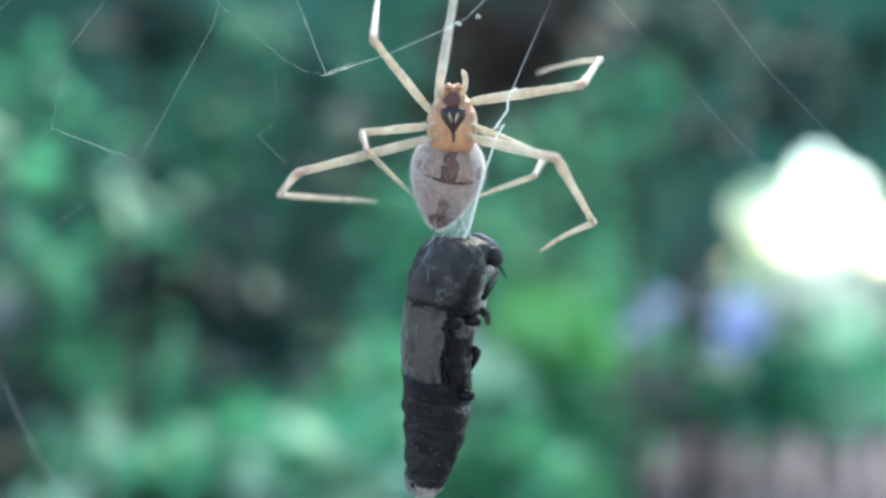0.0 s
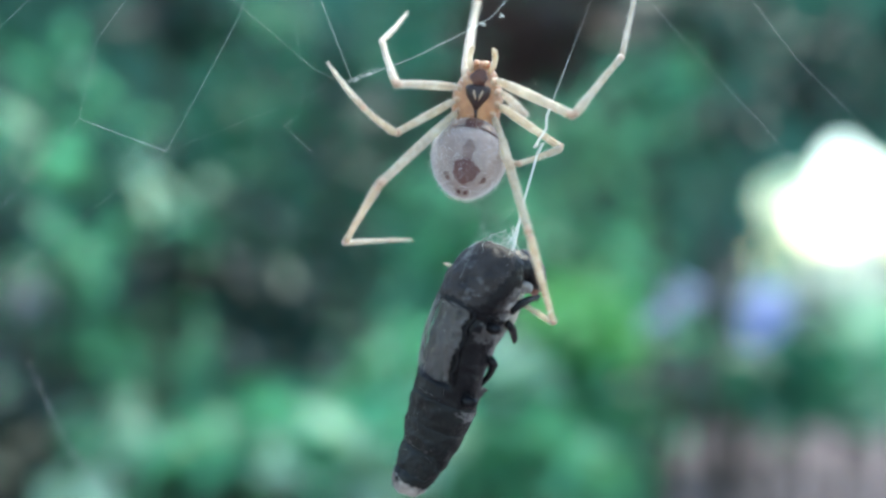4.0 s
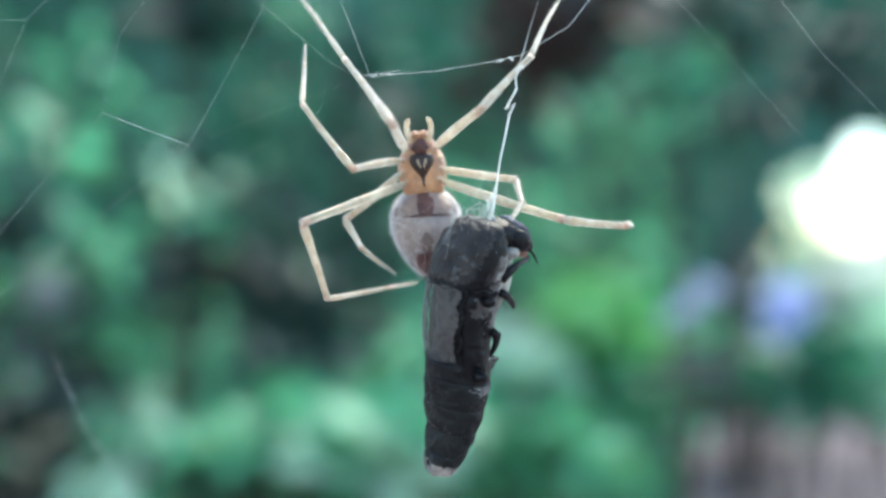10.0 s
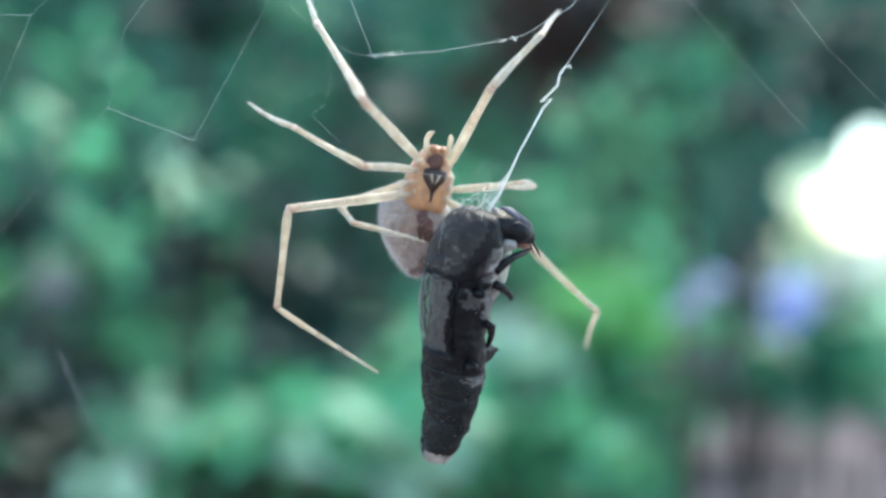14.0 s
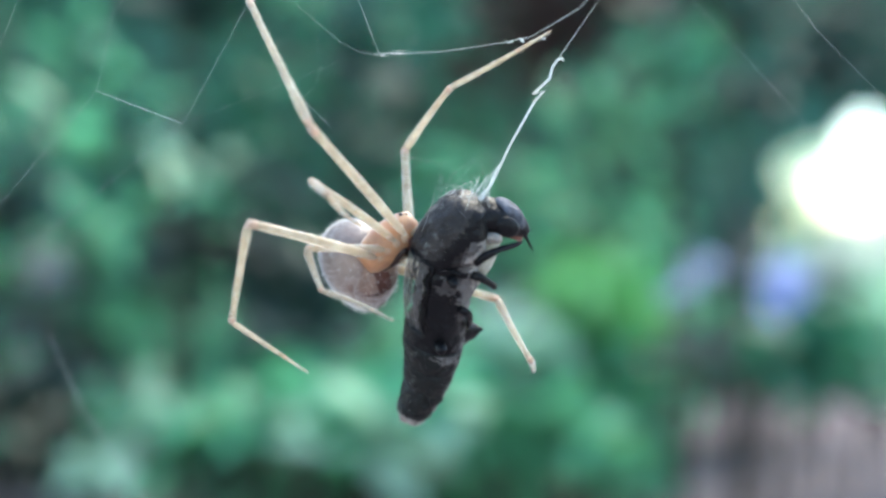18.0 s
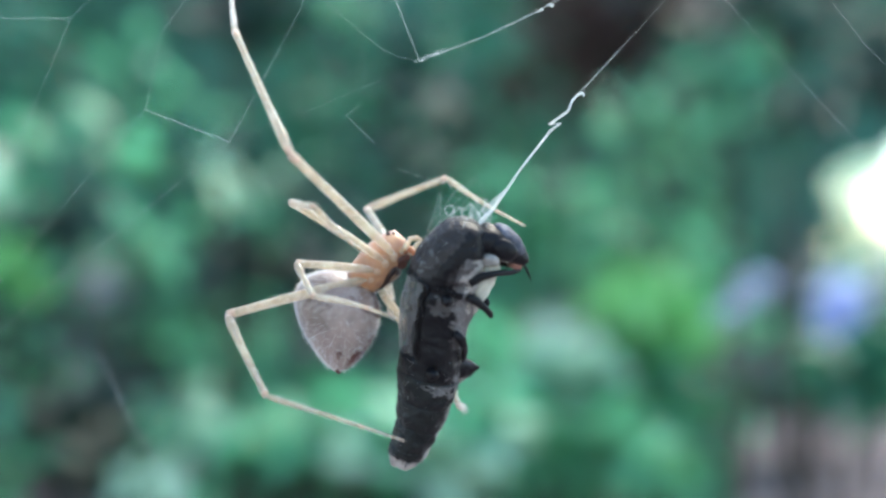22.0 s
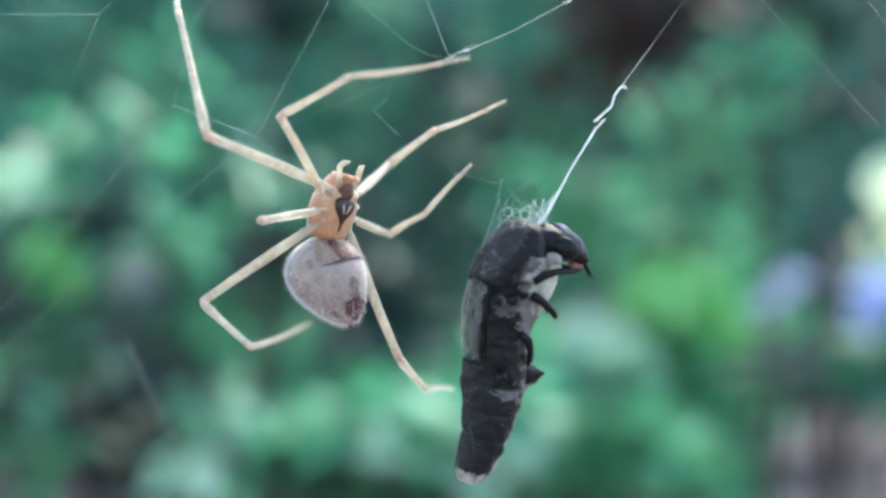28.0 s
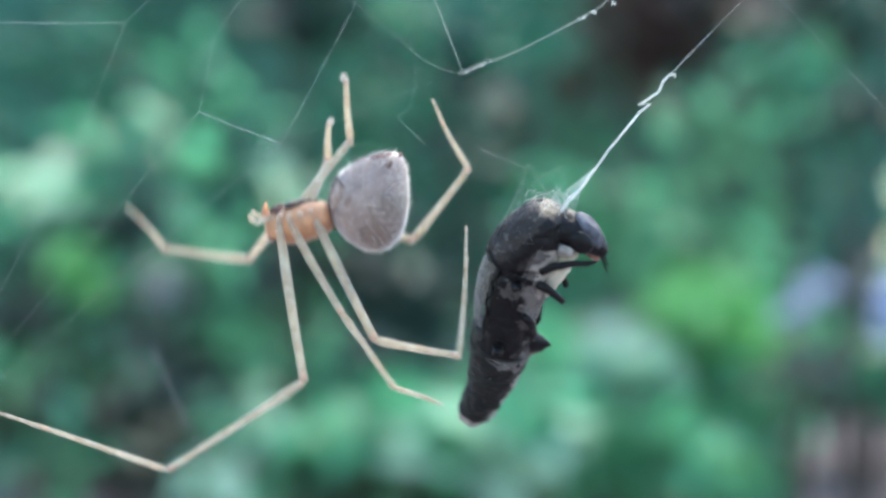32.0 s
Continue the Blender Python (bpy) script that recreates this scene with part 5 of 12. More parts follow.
    walk(part_of['L1','tibia'], [(0,mm(1.17,4.78,-2.04,0,-57.7,39.7)), (.5,mm(1.51,4.69,-2.13,-2.6,-58.9,42.8)), (1,mm(1.84,4.58,-2.2,-5.4,-60.1,46)), 
        (1.5,mm(1.69,4.3,-2.77,-6,-56.1,46.7)), (2,mm(1.53,3.94,-3.29,-6.4,-52.1,47.2)), (2.5,mm(1.09,3.96,-3.36,-8.5,-50.1,49.9)), 
        (3,mm(.64,3.94,-3.4,-10.4,-48.1,52.4)), (3.267,mm(-.07,3.37,-3.83,-7.2,-43.7,47.9)), (3.5,mm(-.62,2.81,-4.06,-5,-39.9,44.7)), 
        (4,mm(-.31,3.6,-3.58,2,-36.7,33.5)), (4.5,mm(.53,4.8,-2.03,13.2,-26.6,12.3)), (5,mm(1.41,5.07,-.1,19.3,-13.9,-5.1)), 
        (5.5,mm(1.77,4.86,.78,20.7,-7.7,-12.3)), (5.733,mm(3.4,4.21,-.9,19.7,11.1,-44.7)), (6,mm(4.3,2.02,-2.7,3.4,28.2,-90.2)), 
        (6.267,mm(3.46,.51,-3.93,5.8,30.5,-85.4)), (6.5,mm(2.3,-.73,-4.35,8,32.2,-81.3)), (6.733,mm(2.16,-1.6,-4,2,39.7,-91.4)), 
        (7,mm(1.9,-2.53,-3.36,-8.7,47.3,-106.9)), (7.267,mm(2.08,-1.25,-4.22,10.7,34.8,-77.8)), (7.5,mm(2.11,-.03,-4.59,18.7,20.8,-60.9)), 
        (7.733,mm(1.45,.97,-4.79,28,19.6,-34.3)), (8,mm(.58,2.15,-4.59,37,13.1,-3.2)), (8.267,mm(2.42,1.26,-4.48,38.5,-1.1,11.1)), 
        (8.5,mm(3.67,.43,-3.76,37.1,-12.7,22.7)), (8.733,mm(3.74,.73,-3.7,36,-19.8,26.5)), (9,mm(3.8,1.1,-3.61,33.9,-28.3,31.8)), 
        (9.5,mm(2.78,1.76,-4.2,30.3,-30.4,39.1)), (10,mm(1.59,2.31,-4.44,26.3,-32,46.7)), (10.5,mm(1.6,2.49,-4.36,27.3,-39.1,45.1)), 
        (11,mm(1.61,2.66,-4.27,28.6,-46.2,43.1)), (11.5,mm(1.84,2.32,-4.38,28.1,-48.3,43.9)), (12,mm(2.06,1.96,-4.44,27.4,-50.3,44.7)), 
        (12.5,mm(1.88,1.99,-4.49,31.2,-45.9,39.6)), (13,mm(1.7,2.02,-4.52,34.2,-41.3,35.3)), (13.5,mm(2.75,1.42,-4.3,33.4,-31.8,36.7)), 
        (14,mm(3.65,.77,-3.77,32.9,-22.2,37.8)), (14.267,mm(3.81,-.29,-3.51,31.2,-23.9,42.1)), (14.5,mm(3.8,-1.12,-3.15,29.7,-25.1,45.7)), 
        (15,mm(4.63,-.59,-2.24,35.8,-24.6,31.1)), (15.5,mm(5.19,.88,.21,47.5,-18.8,.3)), (16,mm(3.88,2.24,2.43,54.2,-8.4,-27.8)), 
        (16.5,mm(2.8,2.66,3.09,55.4,-2.9,-40)), (16.733,mm(2.95,2.52,3.08,55.5,-2.4,-40.8)), (17,mm(3.14,2.34,3.05,55.5,-1.7,-41.8)), 
        (17.5,mm(3.04,2.15,3.2,55.5,-.2,-39.6)), (18,mm(2.93,1.96,3.34,55.5,1.3,-37.4)), (18.5,mm(2.04,2.63,3.46,54.3,8.1,-51.4)), 
        (19,mm(1.06,3.18,3.35,51.5,14.5,-65.8)), (19.5,mm(1.42,3.51,3.04,61.1,26.6,-39)), (20,mm(1.77,3.79,2.68,76.9,32.8,-7.7)), 
        (20.5,mm(1.75,3.53,2.94,75.9,33.2,-9.5)), (21,mm(1.73,3.24,3.18,74.9,33.6,-11.3)), (21.5,mm(1.39,3.23,3.27,78.1,29.5,-5.3)), 
        (22,mm(1.05,3.2,3.34,80.6,25.1,.2)), (22.5,mm(1.18,2.35,3.79,73.3,11.8,-22.3)), (23,mm(1.3,1.43,4.05,71.8,-3.2,-42.7)), 
        (23.5,mm(1.44,1.46,4.02,71.6,.7,-33.1)), (24,mm(1.57,1.49,3.99,72,4.5,-23.5)), (24.5,mm(1.86,1.43,3.94,72.5,2.7,-15.3)), 
        (25,mm(2.13,1.36,3.87,72.8,.9,-7.1)), (25.267,mm(2.11,1.88,3.75,72.7,12.4,-8)), (25.5,mm(2.08,2.3,3.61,72.4,21.8,-8.8)), 
        (26,mm(2.01,2.41,3.58,70.5,26.9,-13.4)), (26.5,mm(1.85,2.65,3.52,64.2,37.5,-25.2)), (27,mm(1.68,2.87,3.44,53.9,46.6,-40.6)), 
        (27.5,mm(1.61,2.97,3.4,47.4,49.9,-49.2)), (27.733,mm(1.98,3.46,2.92,55.6,55,-38.9)), (28,mm(2.39,3.94,2.21,69.3,59.7,-22.7)), 
        (28.5,mm(1.54,3.93,2.6,78.9,65.9,-11.9)), (29,mm(.65,3.78,2.87,94.7,71,5)), (29.5,mm(1.14,3.61,3,80.6,67.4,-10)), (30,mm(1.63,3.4,3.09,71,62.9,-20.6)), 
        (30.267,mm(1.71,4,2.47,36.6,76.6,-56.8)), (30.5,mm(1.74,4.4,1.89,-26.9,75.9,-121.8)), (30.733,mm(1.36,4.67,1.53,-16.1,68.9,-110.5)), 
        (31,mm(.88,4.91,1.04,-10.1,59.8,-103.9)), (31.267,mm(.91,5.11,.06,-8.7,55.2,-102.3)), (31.5,mm(.93,5.11,-.75,-7.8,51.5,-101.2)), 
        (31.733,mm(2.11,4.81,.58,25.3,45.6,-57.9)), (32,mm(3.23,3.54,1.99,45.2,23.2,-24))])
    walk(part_of['L1','metatarsus'], [(0,mm(2.66,6.02,1.03,-92.5,-64.8,-87.2)), (.5,mm(2.88,5.96,.98,-142.4,-80.3,-35.6)), (1,mm(3.09,5.88,.95,138.1,-70.3,45.5)), 
        (1.5,mm(3.08,5.77,.24,-159.4,-82.4,-18.2)), (2,mm(3.05,5.58,-.43,-89.5,-71.3,-89.3)), (2.5,mm(2.59,5.74,-.58,-152.2,-83,-25.5)), 
        (3,mm(2.12,5.86,-.7,136.9,-72.4,46.4)), (3.267,mm(1.69,5.32,-1.33,152.2,-57.5,29.7)), (3.5,mm(1.36,4.77,-1.73,156.6,-44.7,24)), 
        (4,mm(2.12,5.21,-1.4,166.8,-42.7,9.4)), (4.5,mm(3.7,5.49,-.4,-176.2,-32.8,-18)), (5,mm(4.92,4.76,.77,-167,-18.2,-38.9)), 
        (5.5,mm(5.28,4.09,1.27,-165,-10.9,-47)), (5.733,mm(5.93,1.7,-1.6,-163.1,-1.4,-64.3)), (6,mm(4.29,-1.17,-4.42,-164.8,10.3,-85.4)), 
        (6.267,mm(3.71,-2.61,-5.78,-165,-5,-91)), (6.5,mm(2.77,-3.76,-6.29,-164.1,-17.4,-95.8)), (6.733,mm(2.09,-4.39,-6.32,-162.4,-27.9,-100.3)), 
        (7,mm(1.18,-4.89,-6.02,-158.4,-40.6,-107.3)), (7.267,mm(2.71,-4.16,-6.29,-173.7,-36.4,-83)), (7.5,mm(3.76,-3,-5.88,176.9,-29.8,-65.8)), 
        (7.733,mm(4.28,-.96,-6,165.3,-19.3,-38.4)), (8,mm(4.11,1.96,-5.41,159.8,-2,-9.7)), (8.267,mm(5.98,1.96,-4.41,155.9,-24.4,6.7)), 
        (8.5,mm(6.94,1.79,-2.96,146,-41,24.8)), (8.733,mm(6.79,2.26,-2.47,144.2,-39.5,27.7)), (9,mm(6.51,2.78,-1.89,142.1,-37.5,31.1)), 
        (9.5,mm(5.21,3.73,-2.36,141.8,-42.1,31.5)), (10,mm(3.7,4.55,-2.51,141.5,-46.7,31.9)), (10.5,mm(3.58,4.48,-2.07,137.4,-50.6,37.3)), 
        (11,mm(3.44,4.38,-1.65,132.4,-54.2,43.6)), (11.5,mm(3.58,3.99,-1.67,131.1,-49.1,45.3)), (12,mm(3.71,3.59,-1.65,130.1,-44,46.6)), 
        (12.5,mm(3.83,3.6,-1.88,131.1,-54.4,45.4)), (13,mm(3.93,3.59,-2.13,133,-64.7,43.2)), (13.5,mm(5.23,3.27,-2.38,132,-60.3,44.3)), 
        (14,mm(6.31,2.83,-2.4,131.3,-56,45.1)), (14.267,mm(6.27,1.93,-2.04,126,-39.4,52.3)), (14.5,mm(6.09,1.23,-1.61,124,-25.7,55.9)), 
        (15,mm(7.46,1.12,-.73,128.2,-22.3,45.5)), (15.5,mm(8.63,.9,1.38,134.7,-12.8,24.3)), (16,mm(7.06,.56,2.96,137.2,-1.7,4.8)), 
        (16.5,mm(5.58,.33,3.28,137,3.5,-3.9)), (16.733,mm(5.7,.15,3.23,136.8,7.3,-6.1)), (17,mm(5.84,-.08,3.15,136.4,11.9,-8.9)), 
        (17.5,mm(5.84,-.16,3.21,134.6,16,-16.1)), (18,mm(5.82,-.24,3.26,132.3,19.8,-23.6)), (18.5,mm(4.28,-.17,2.95,130.4,24.5,-28.7)), 
        (19,mm(2.5,-.03,2.44,127.9,29.1,-34.2)), (19.5,mm(3.94,1.47,1.42,113.1,29.9,-63.8)), (20,mm(4.8,3.38,.71,100,24.3,-92)), 
        (20.5,mm(4.75,3.03,.95,97.6,33.3,-97)), (21,mm(4.69,2.65,1.17,93.8,42.1,-103.2)), (21.5,mm(4.54,2.94,1.48,104,56.9,-90)), 
        (22,mm(4.33,3.21,1.79,128.8,68.6,-62.3)), (22.5,mm(4.47,1,3.05,161.6,57.7,-25.9)), (23,mm(3.96,-1.03,4.25,174.6,41.5,-9)), 
        (23.5,mm(4.48,-.52,3.98,-179.2,37.7,.6)), (24,mm(4.89,.05,3.71,-174.3,33.2,9.1)), (24.5,mm(5.35,.47,3.77,-177.5,36.8,3.4)), 
        (25,mm(5.74,.91,3.81,178.6,40.1,-2.8)), (25.267,mm(5.62,1.39,2.97,176.6,53.1,-5.5)), (25.5,mm(5.41,1.78,2.26,173.5,63.6,-9.1)), 
        (26,mm(5.16,1.66,1.94,173.1,65.2,-9.6)), (26.5,mm(4.45,1.42,1.31,172,68.8,-10.8)), (27,mm(3.58,1.25,.8,170.3,72.4,-12.5)), 
        (27.5,mm(3.14,1.2,.62,169.4,74,-13.5)), (27.733,mm(3.6,2.15,-.05,162,72,-21.3)), (28,mm(4.08,3.23,-.93,155,69.2,-28.7)), 
        (28.5,mm(2.98,3.62,-.71,147.9,72.4,-36.2)), (29,mm(1.82,3.88,-.56,137.9,75.1,-46.6)), (29.5,mm(2.51,3.37,-.35,110.7,69.9,-75)), 
        (30,mm(3.18,2.81,-.15,96.8,62.2,-90.2)), (30.267,mm(2.17,3.29,-1.06,93,66.8,-94.5)), (30.5,mm(1.27,3.65,-1.63,88.4,70.5,-99.3)), 
        (30.733,mm(.9,3.44,-1.86,91.4,61.3,-96)), (31,mm(.45,3.13,-2.09,93.1,50,-94)), (31.267,mm(.47,3.08,-2.92,89.4,45.5,-99.1)), 
        (31.5,mm(.49,2.89,-3.59,86.9,41.7,-102.7)), (31.733,mm(3.46,2.66,-2.01,90,38.8,-97.8)), (32,mm(6.28,2.19,.56,93.3,34.9,-92.4))])
    walk(part_of['L2','femur'], [(0,mm(.28,.82,-.35,-144.7,-84.3,-35.2)), (.5,mm(.28,.82,-.35,-140.7,-84.4,-39.2)), (1,mm(.28,.82,-.35,-136.6,-84.5,-43.3)), 
        (1.5,mm(.28,.82,-.35,-136.5,-84.7,-43.4)), (2,mm(.28,.82,-.35,-136.4,-85,-43.5)), (2.5,mm(.28,.82,-.35,-138.7,-84.6,-41.2)), 
        (3,mm(.28,.82,-.35,-140.5,-84.1,-39.3)), (3.267,mm(.28,.82,-.35,-86.3,-86.6,-93.7)), (3.5,mm(.28,.82,-.35,-37.3,-84.9,-142.8)), 
        (4,mm(.28,.82,-.35,57.8,-71.3,121.3)), (4.5,mm(.28,.82,-.35,67.5,-28.1,109.4)), (5,mm(.28,.82,-.35,67.9,15.4,105.5)), 
        (5.5,mm(.28,.82,-.35,67,35.2,103.4)), (5.733,mm(.28,.82,-.35,142.5,43.8,-155.6)), (6,mm(.28,.82,-.35,158.2,-23.3,-89.9)), 
        (6.267,mm(.28,.82,-.35,159.7,-44.2,-92.6)), (6.5,mm(.28,.82,-.35,163.1,-61.2,-96.8)), (6.733,mm(.28,.82,-.35,162.3,-9.9,-95.5)), 
        (7,mm(.28,.82,-.35,162.8,53,-94.2)), (7.267,mm(.28,.82,-.35,164.1,-15.5,-91)), (7.5,mm(.28,.82,-.35,159.8,-71.3,-85.5)), 
        (7.733,mm(.28,.82,-.35,-30.2,-42.8,103.2)), (8,mm(.28,.82,-.35,-30,37.8,99.4)), (8.267,mm(.28,.82,-.35,-36.1,60.4,91.6)), 
        (8.5,mm(.28,.82,-.35,-59,77.5,67.4)), (8.733,mm(.28,.82,-.35,-22.1,75.7,105.1)), (9,mm(.28,.82,-.35,2.7,68.3,131.1)), 
        (9.5,mm(.28,.82,-.35,9.3,-13.3,141.9)), (10,mm(.28,.82,-.35,-130.8,-83.4,-74.8)), (10.5,mm(.28,.82,-.35,-134.4,-82.9,-71.3)), 
        (11,mm(.28,.82,-.35,-137.4,-82.3,-68.2)), (11.5,mm(.28,.82,-.35,-162.9,-86.1,-42.6)), (12,mm(.28,.82,-.35,123.2,-86.6,31.4)), 
        (12.5,mm(.28,.82,-.35,158.8,-87.3,-4.3)), (13,mm(.28,.82,-.35,-163.1,-86.8,-42.4)), (13.5,mm(.28,.82,-.35,96.1,-87,58.5)), 
        (14,mm(.28,.82,-.35,70.6,-82.6,84.1)), (14.267,mm(.28,.82,-.35,66.8,-74.9,88)), (14.5,mm(.28,.82,-.35,65.8,-68.7,89.1)), 
        (15,mm(.28,.82,-.35,64.3,-61.9,90.6)), (15.5,mm(.28,.82,-.35,62.9,-47.1,92.4)), (16,mm(.28,.82,-.35,62.2,-32.3,93.4)), 
        (16.5,mm(.28,.82,-.35,62,-25.5,93.8)), (16.733,mm(.28,.82,-.35,61.9,-25.4,94.1)), (17,mm(.28,.82,-.35,61.8,-25.3,94.4)), 
        (17.5,mm(.28,.82,-.35,61.8,-24.2,94.4)), (18,mm(.28,.82,-.35,61.8,-23.2,94.3)), (18.5,mm(.28,.82,-.35,50.7,-67.2,108.8)), 
        (19,mm(.28,.82,-.35,-92.4,-65.6,-105.2)), (19.5,mm(.28,.82,-.35,45.5,-65.8,113.4)), (20,mm(.28,.82,-.35,57.5,-21.3,97.4)), 
        (20.5,mm(.28,.82,-.35,57.8,-23.2,96.6)), (21,mm(.28,.82,-.35,58.1,-25,95.8)), (21.5,mm(.28,.82,-.35,58,-25,96.2)), 
        (22,mm(.28,.82,-.35,57.8,-25.1,96.6)), (22.5,mm(.28,.82,-.35,57.7,-26.2,96.8)), (23,mm(.28,.82,-.35,57.6,-27.3,97.1)), 
        (23.5,mm(.28,.82,-.35,70.6,-56.9,78.4)), (24,mm(.28,.82,-.35,139.9,-72.7,4.2)), (24.5,mm(.28,.82,-.35,70,-55.1,79.3)), 
        (25,mm(.28,.82,-.35,57.9,-23.7,97.5)), (25.267,mm(.28,.82,-.35,58.2,-27.3,96.8)), (25.5,mm(.28,.82,-.35,58.5,-30.2,96.2)), 
        (26,mm(.28,.82,-.35,58.8,-31.8,95.6)), (26.5,mm(.28,.82,-.35,59.5,-35.1,94.3)), (27,mm(.28,.82,-.35,60.4,-38.5,92.9)), 
        (27.5,mm(.28,.82,-.35,60.8,-40,92.2)), (27.733,mm(.28,.82,-.35,60,-48.8,93.4)), (28,mm(.28,.82,-.35,58.3,-59.5,95.5)), 
        (28.5,mm(.28,.82,-.35,57.5,-69.9,96.4)), (29,mm(.28,.82,-.35,54.9,-80.3,99.1)), (29.5,mm(.28,.82,-.35,62.7,-74.9,91.1)), 
        (30,mm(.28,.82,-.35,66.3,-69.3,87.3)), (30.267,mm(.28,.82,-.35,74.8,-62.7,78)), (30.5,mm(.28,.82,-.35,79,-57,73.1)), 
        (30.733,mm(.28,.82,-.35,78,-50,74.4)), (31,mm(.28,.82,-.35,77.1,-41.5,75.6)), (31.267,mm(.28,.82,-.35,64.1,-12.3,103.1)), 
        (31.5,mm(.28,.82,-.35,64.3,13.4,120.3)), (31.733,mm(.28,.82,-.35,65.3,19.3,124.2)), (32,mm(.28,.82,-.35,67.3,26.4,129.3))])
    walk(part_of['L2','tibia'], [(0,mm(.62,.58,3.81,-131.6,76.5,-132.4)), (.5,mm(.6,.56,3.81,-131.3,76.9,-132.1)), (1,mm(.57,.54,3.81,-131,77.3,-131.7)), 
        (1.5,mm(.56,.56,3.81,-129.8,77.3,-130.6)), (2,mm(.54,.57,3.81,-128.7,77.3,-129.4)), (2.5,mm(.58,.56,3.81,-130.6,77.1,-131.3)), 
        (3,mm(.61,.55,3.81,-132.4,76.9,-133.2)), (3.267,mm(.26,.57,3.82,-110.1,79.4,-110.5)), (3.5,mm(-.02,.59,3.81,-86.6,79.9,-86.5)), 
        (4,mm(-.41,1.96,3.61,-82.1,67.6,-81.9)), (4.5,mm(-.95,4.3,1.62,-80.2,40.4,-79.7)), (5,mm(-.8,4.7,-1.46,-79.8,13.3,-78.8)), 
        (5.5,mm(-.51,4.14,-2.76,-79.8,1,-78.5)), (5.733,mm(-2.47,-.43,-3.24,-59,66.2,-47.2)), (6,mm(.29,-3.02,1.3,72.9,24.9,95.2)), 
        (6.267,mm(.15,-2.17,2.56,72.7,50.8,94.8)), (6.5,mm(.04,-1.18,3.31,72,71.8,94)), (6.733,mm(-.11,-3.28,.37,175.6,24.3,-151.2)), 
        (7,mm(.1,-1.69,-3.69,158.5,-61.5,-113.2)), (7.267,mm(.21,-3.21,.77,167.6,21.8,-133.1)), (7.5,mm(.38,-.51,3.61,79.5,81.2,132.7)), 
        (7.733,mm(-.42,3.81,2.49,7.5,30.5,55.8)), (8,mm(-.26,4.08,-2.91,8.7,-39.7,43.3)), (8.267,mm(.22,2.88,-3.98,18,-26.1,26.4)), 
        (8.5,mm(.63,1.65,-4.43,21.8,-13.9,15.5)), (8.733,mm(.01,1.81,-4.4,18.5,-14.8,28.7)), (9,mm(-.73,1.98,-4.23,14.3,-14.8,45)), 
        (9.5,mm(-2.92,3.33,.61,14.2,42.2,44.4)), (10,mm(.41,.35,3.8,-162.3,80.7,-132.2)), (10.5,mm(.45,.33,3.8,-166.2,80.6,-136.2)), 
        (11,mm(.49,.3,3.79,-170,80.4,-140)), (11.5,mm(.49,.63,3.82,-154.5,76.7,-124.2)), (12,mm(.49,.95,3.82,-146.1,72.5,-115.5)), 
        (12.5,mm(.47,.81,3.83,-148.4,74.5,-118)), (13,mm(.45,.66,3.82,-151.5,76.5,-121.1)), (13.5,mm(.4,1.01,3.82,-141.3,72.3,-110.5)), 
        (14,mm(.34,1.36,3.8,-135.1,67.7,-104)), (14.267,mm(.32,1.91,3.69,-131.8,60.2,-100.3)), (14.5,mm(.3,2.34,3.54,-130.1,54.1,-98.3)), 
        (15,mm(.26,2.79,3.34,-128.8,48.1,-96.6)), (15.5,mm(.16,3.66,2.71,-126.9,34.9,-93.9)), (16,mm(.07,4.35,1.88,-126,21.7,-91.9)), 
        (16.5,mm(.03,4.58,1.45,-125.8,15.7,-91.1)), (16.733,mm(.01,4.59,1.44,-125.7,15.6,-90.9)), (17,mm(-.01,4.59,1.43,-125.6,15.4,-90.5)), 
        (17.5,mm(-.01,4.62,1.36,-125.6,14.6,-90.6)), (18,mm(-.01,4.65,1.29,-125.6,13.7,-90.6)), (18.5,mm(-.24,2.35,3.5,-75.3,45.6,-5.9)), 
        (19,mm(-.17,-.84,3.46,-35.7,5.4,70.5)), (19.5,mm(-.4,2.39,3.46,-70.5,39.6,-5.6)), (20,mm(-.22,4.68,1.17,-113.3,12.5,-87.6)), 
        (20.5,mm(-.16,4.64,1.29,-113.5,14.1,-88.4)), (21,mm(-.1,4.59,1.42,-113.7,15.6,-89.3)), (21.5,mm(-.13,4.58,1.42,-113.6,15.7,-88.9)), 
        (22,mm(-.15,4.58,1.42,-113.5,15.7,-88.5)), (22.5,mm(-.17,4.54,1.5,-113.5,16.7,-88.3)), (23,mm(-.18,4.5,1.57,-113.4,17.6,-88.1)), 
        (23.5,mm(.74,3.06,3.15,-109,26.4,-76.4)), (24,mm(1.52,.91,3.64,-102.2,34.2,-63)), (24.5,mm(.72,3.17,3.08,-108.8,25,-76.2)), 
        (25,mm(-.22,4.61,1.33,-112.6,14.8,-87.5)), (25.267,mm(-.16,4.51,1.57,-112.9,18,-88.3)), (25.5,mm(-.11,4.41,1.76,-113.1,20.5,-89)), 
        (26,mm(-.07,4.36,1.85,-113.3,21.8,-89.7)), (26.5,mm(.02,4.23,2.06,-113.9,24.7,-91.1)), (27,mm(.12,4.09,2.25,-114.5,27.5,-92.6)), 
        (27.5,mm(.16,4.02,2.34,-114.9,28.8,-93.3)), (27.733,mm(.12,3.57,2.79,-114.7,36.7,-93)), (28,mm(.08,2.93,3.25,-114.4,46.4,-92.5)), 
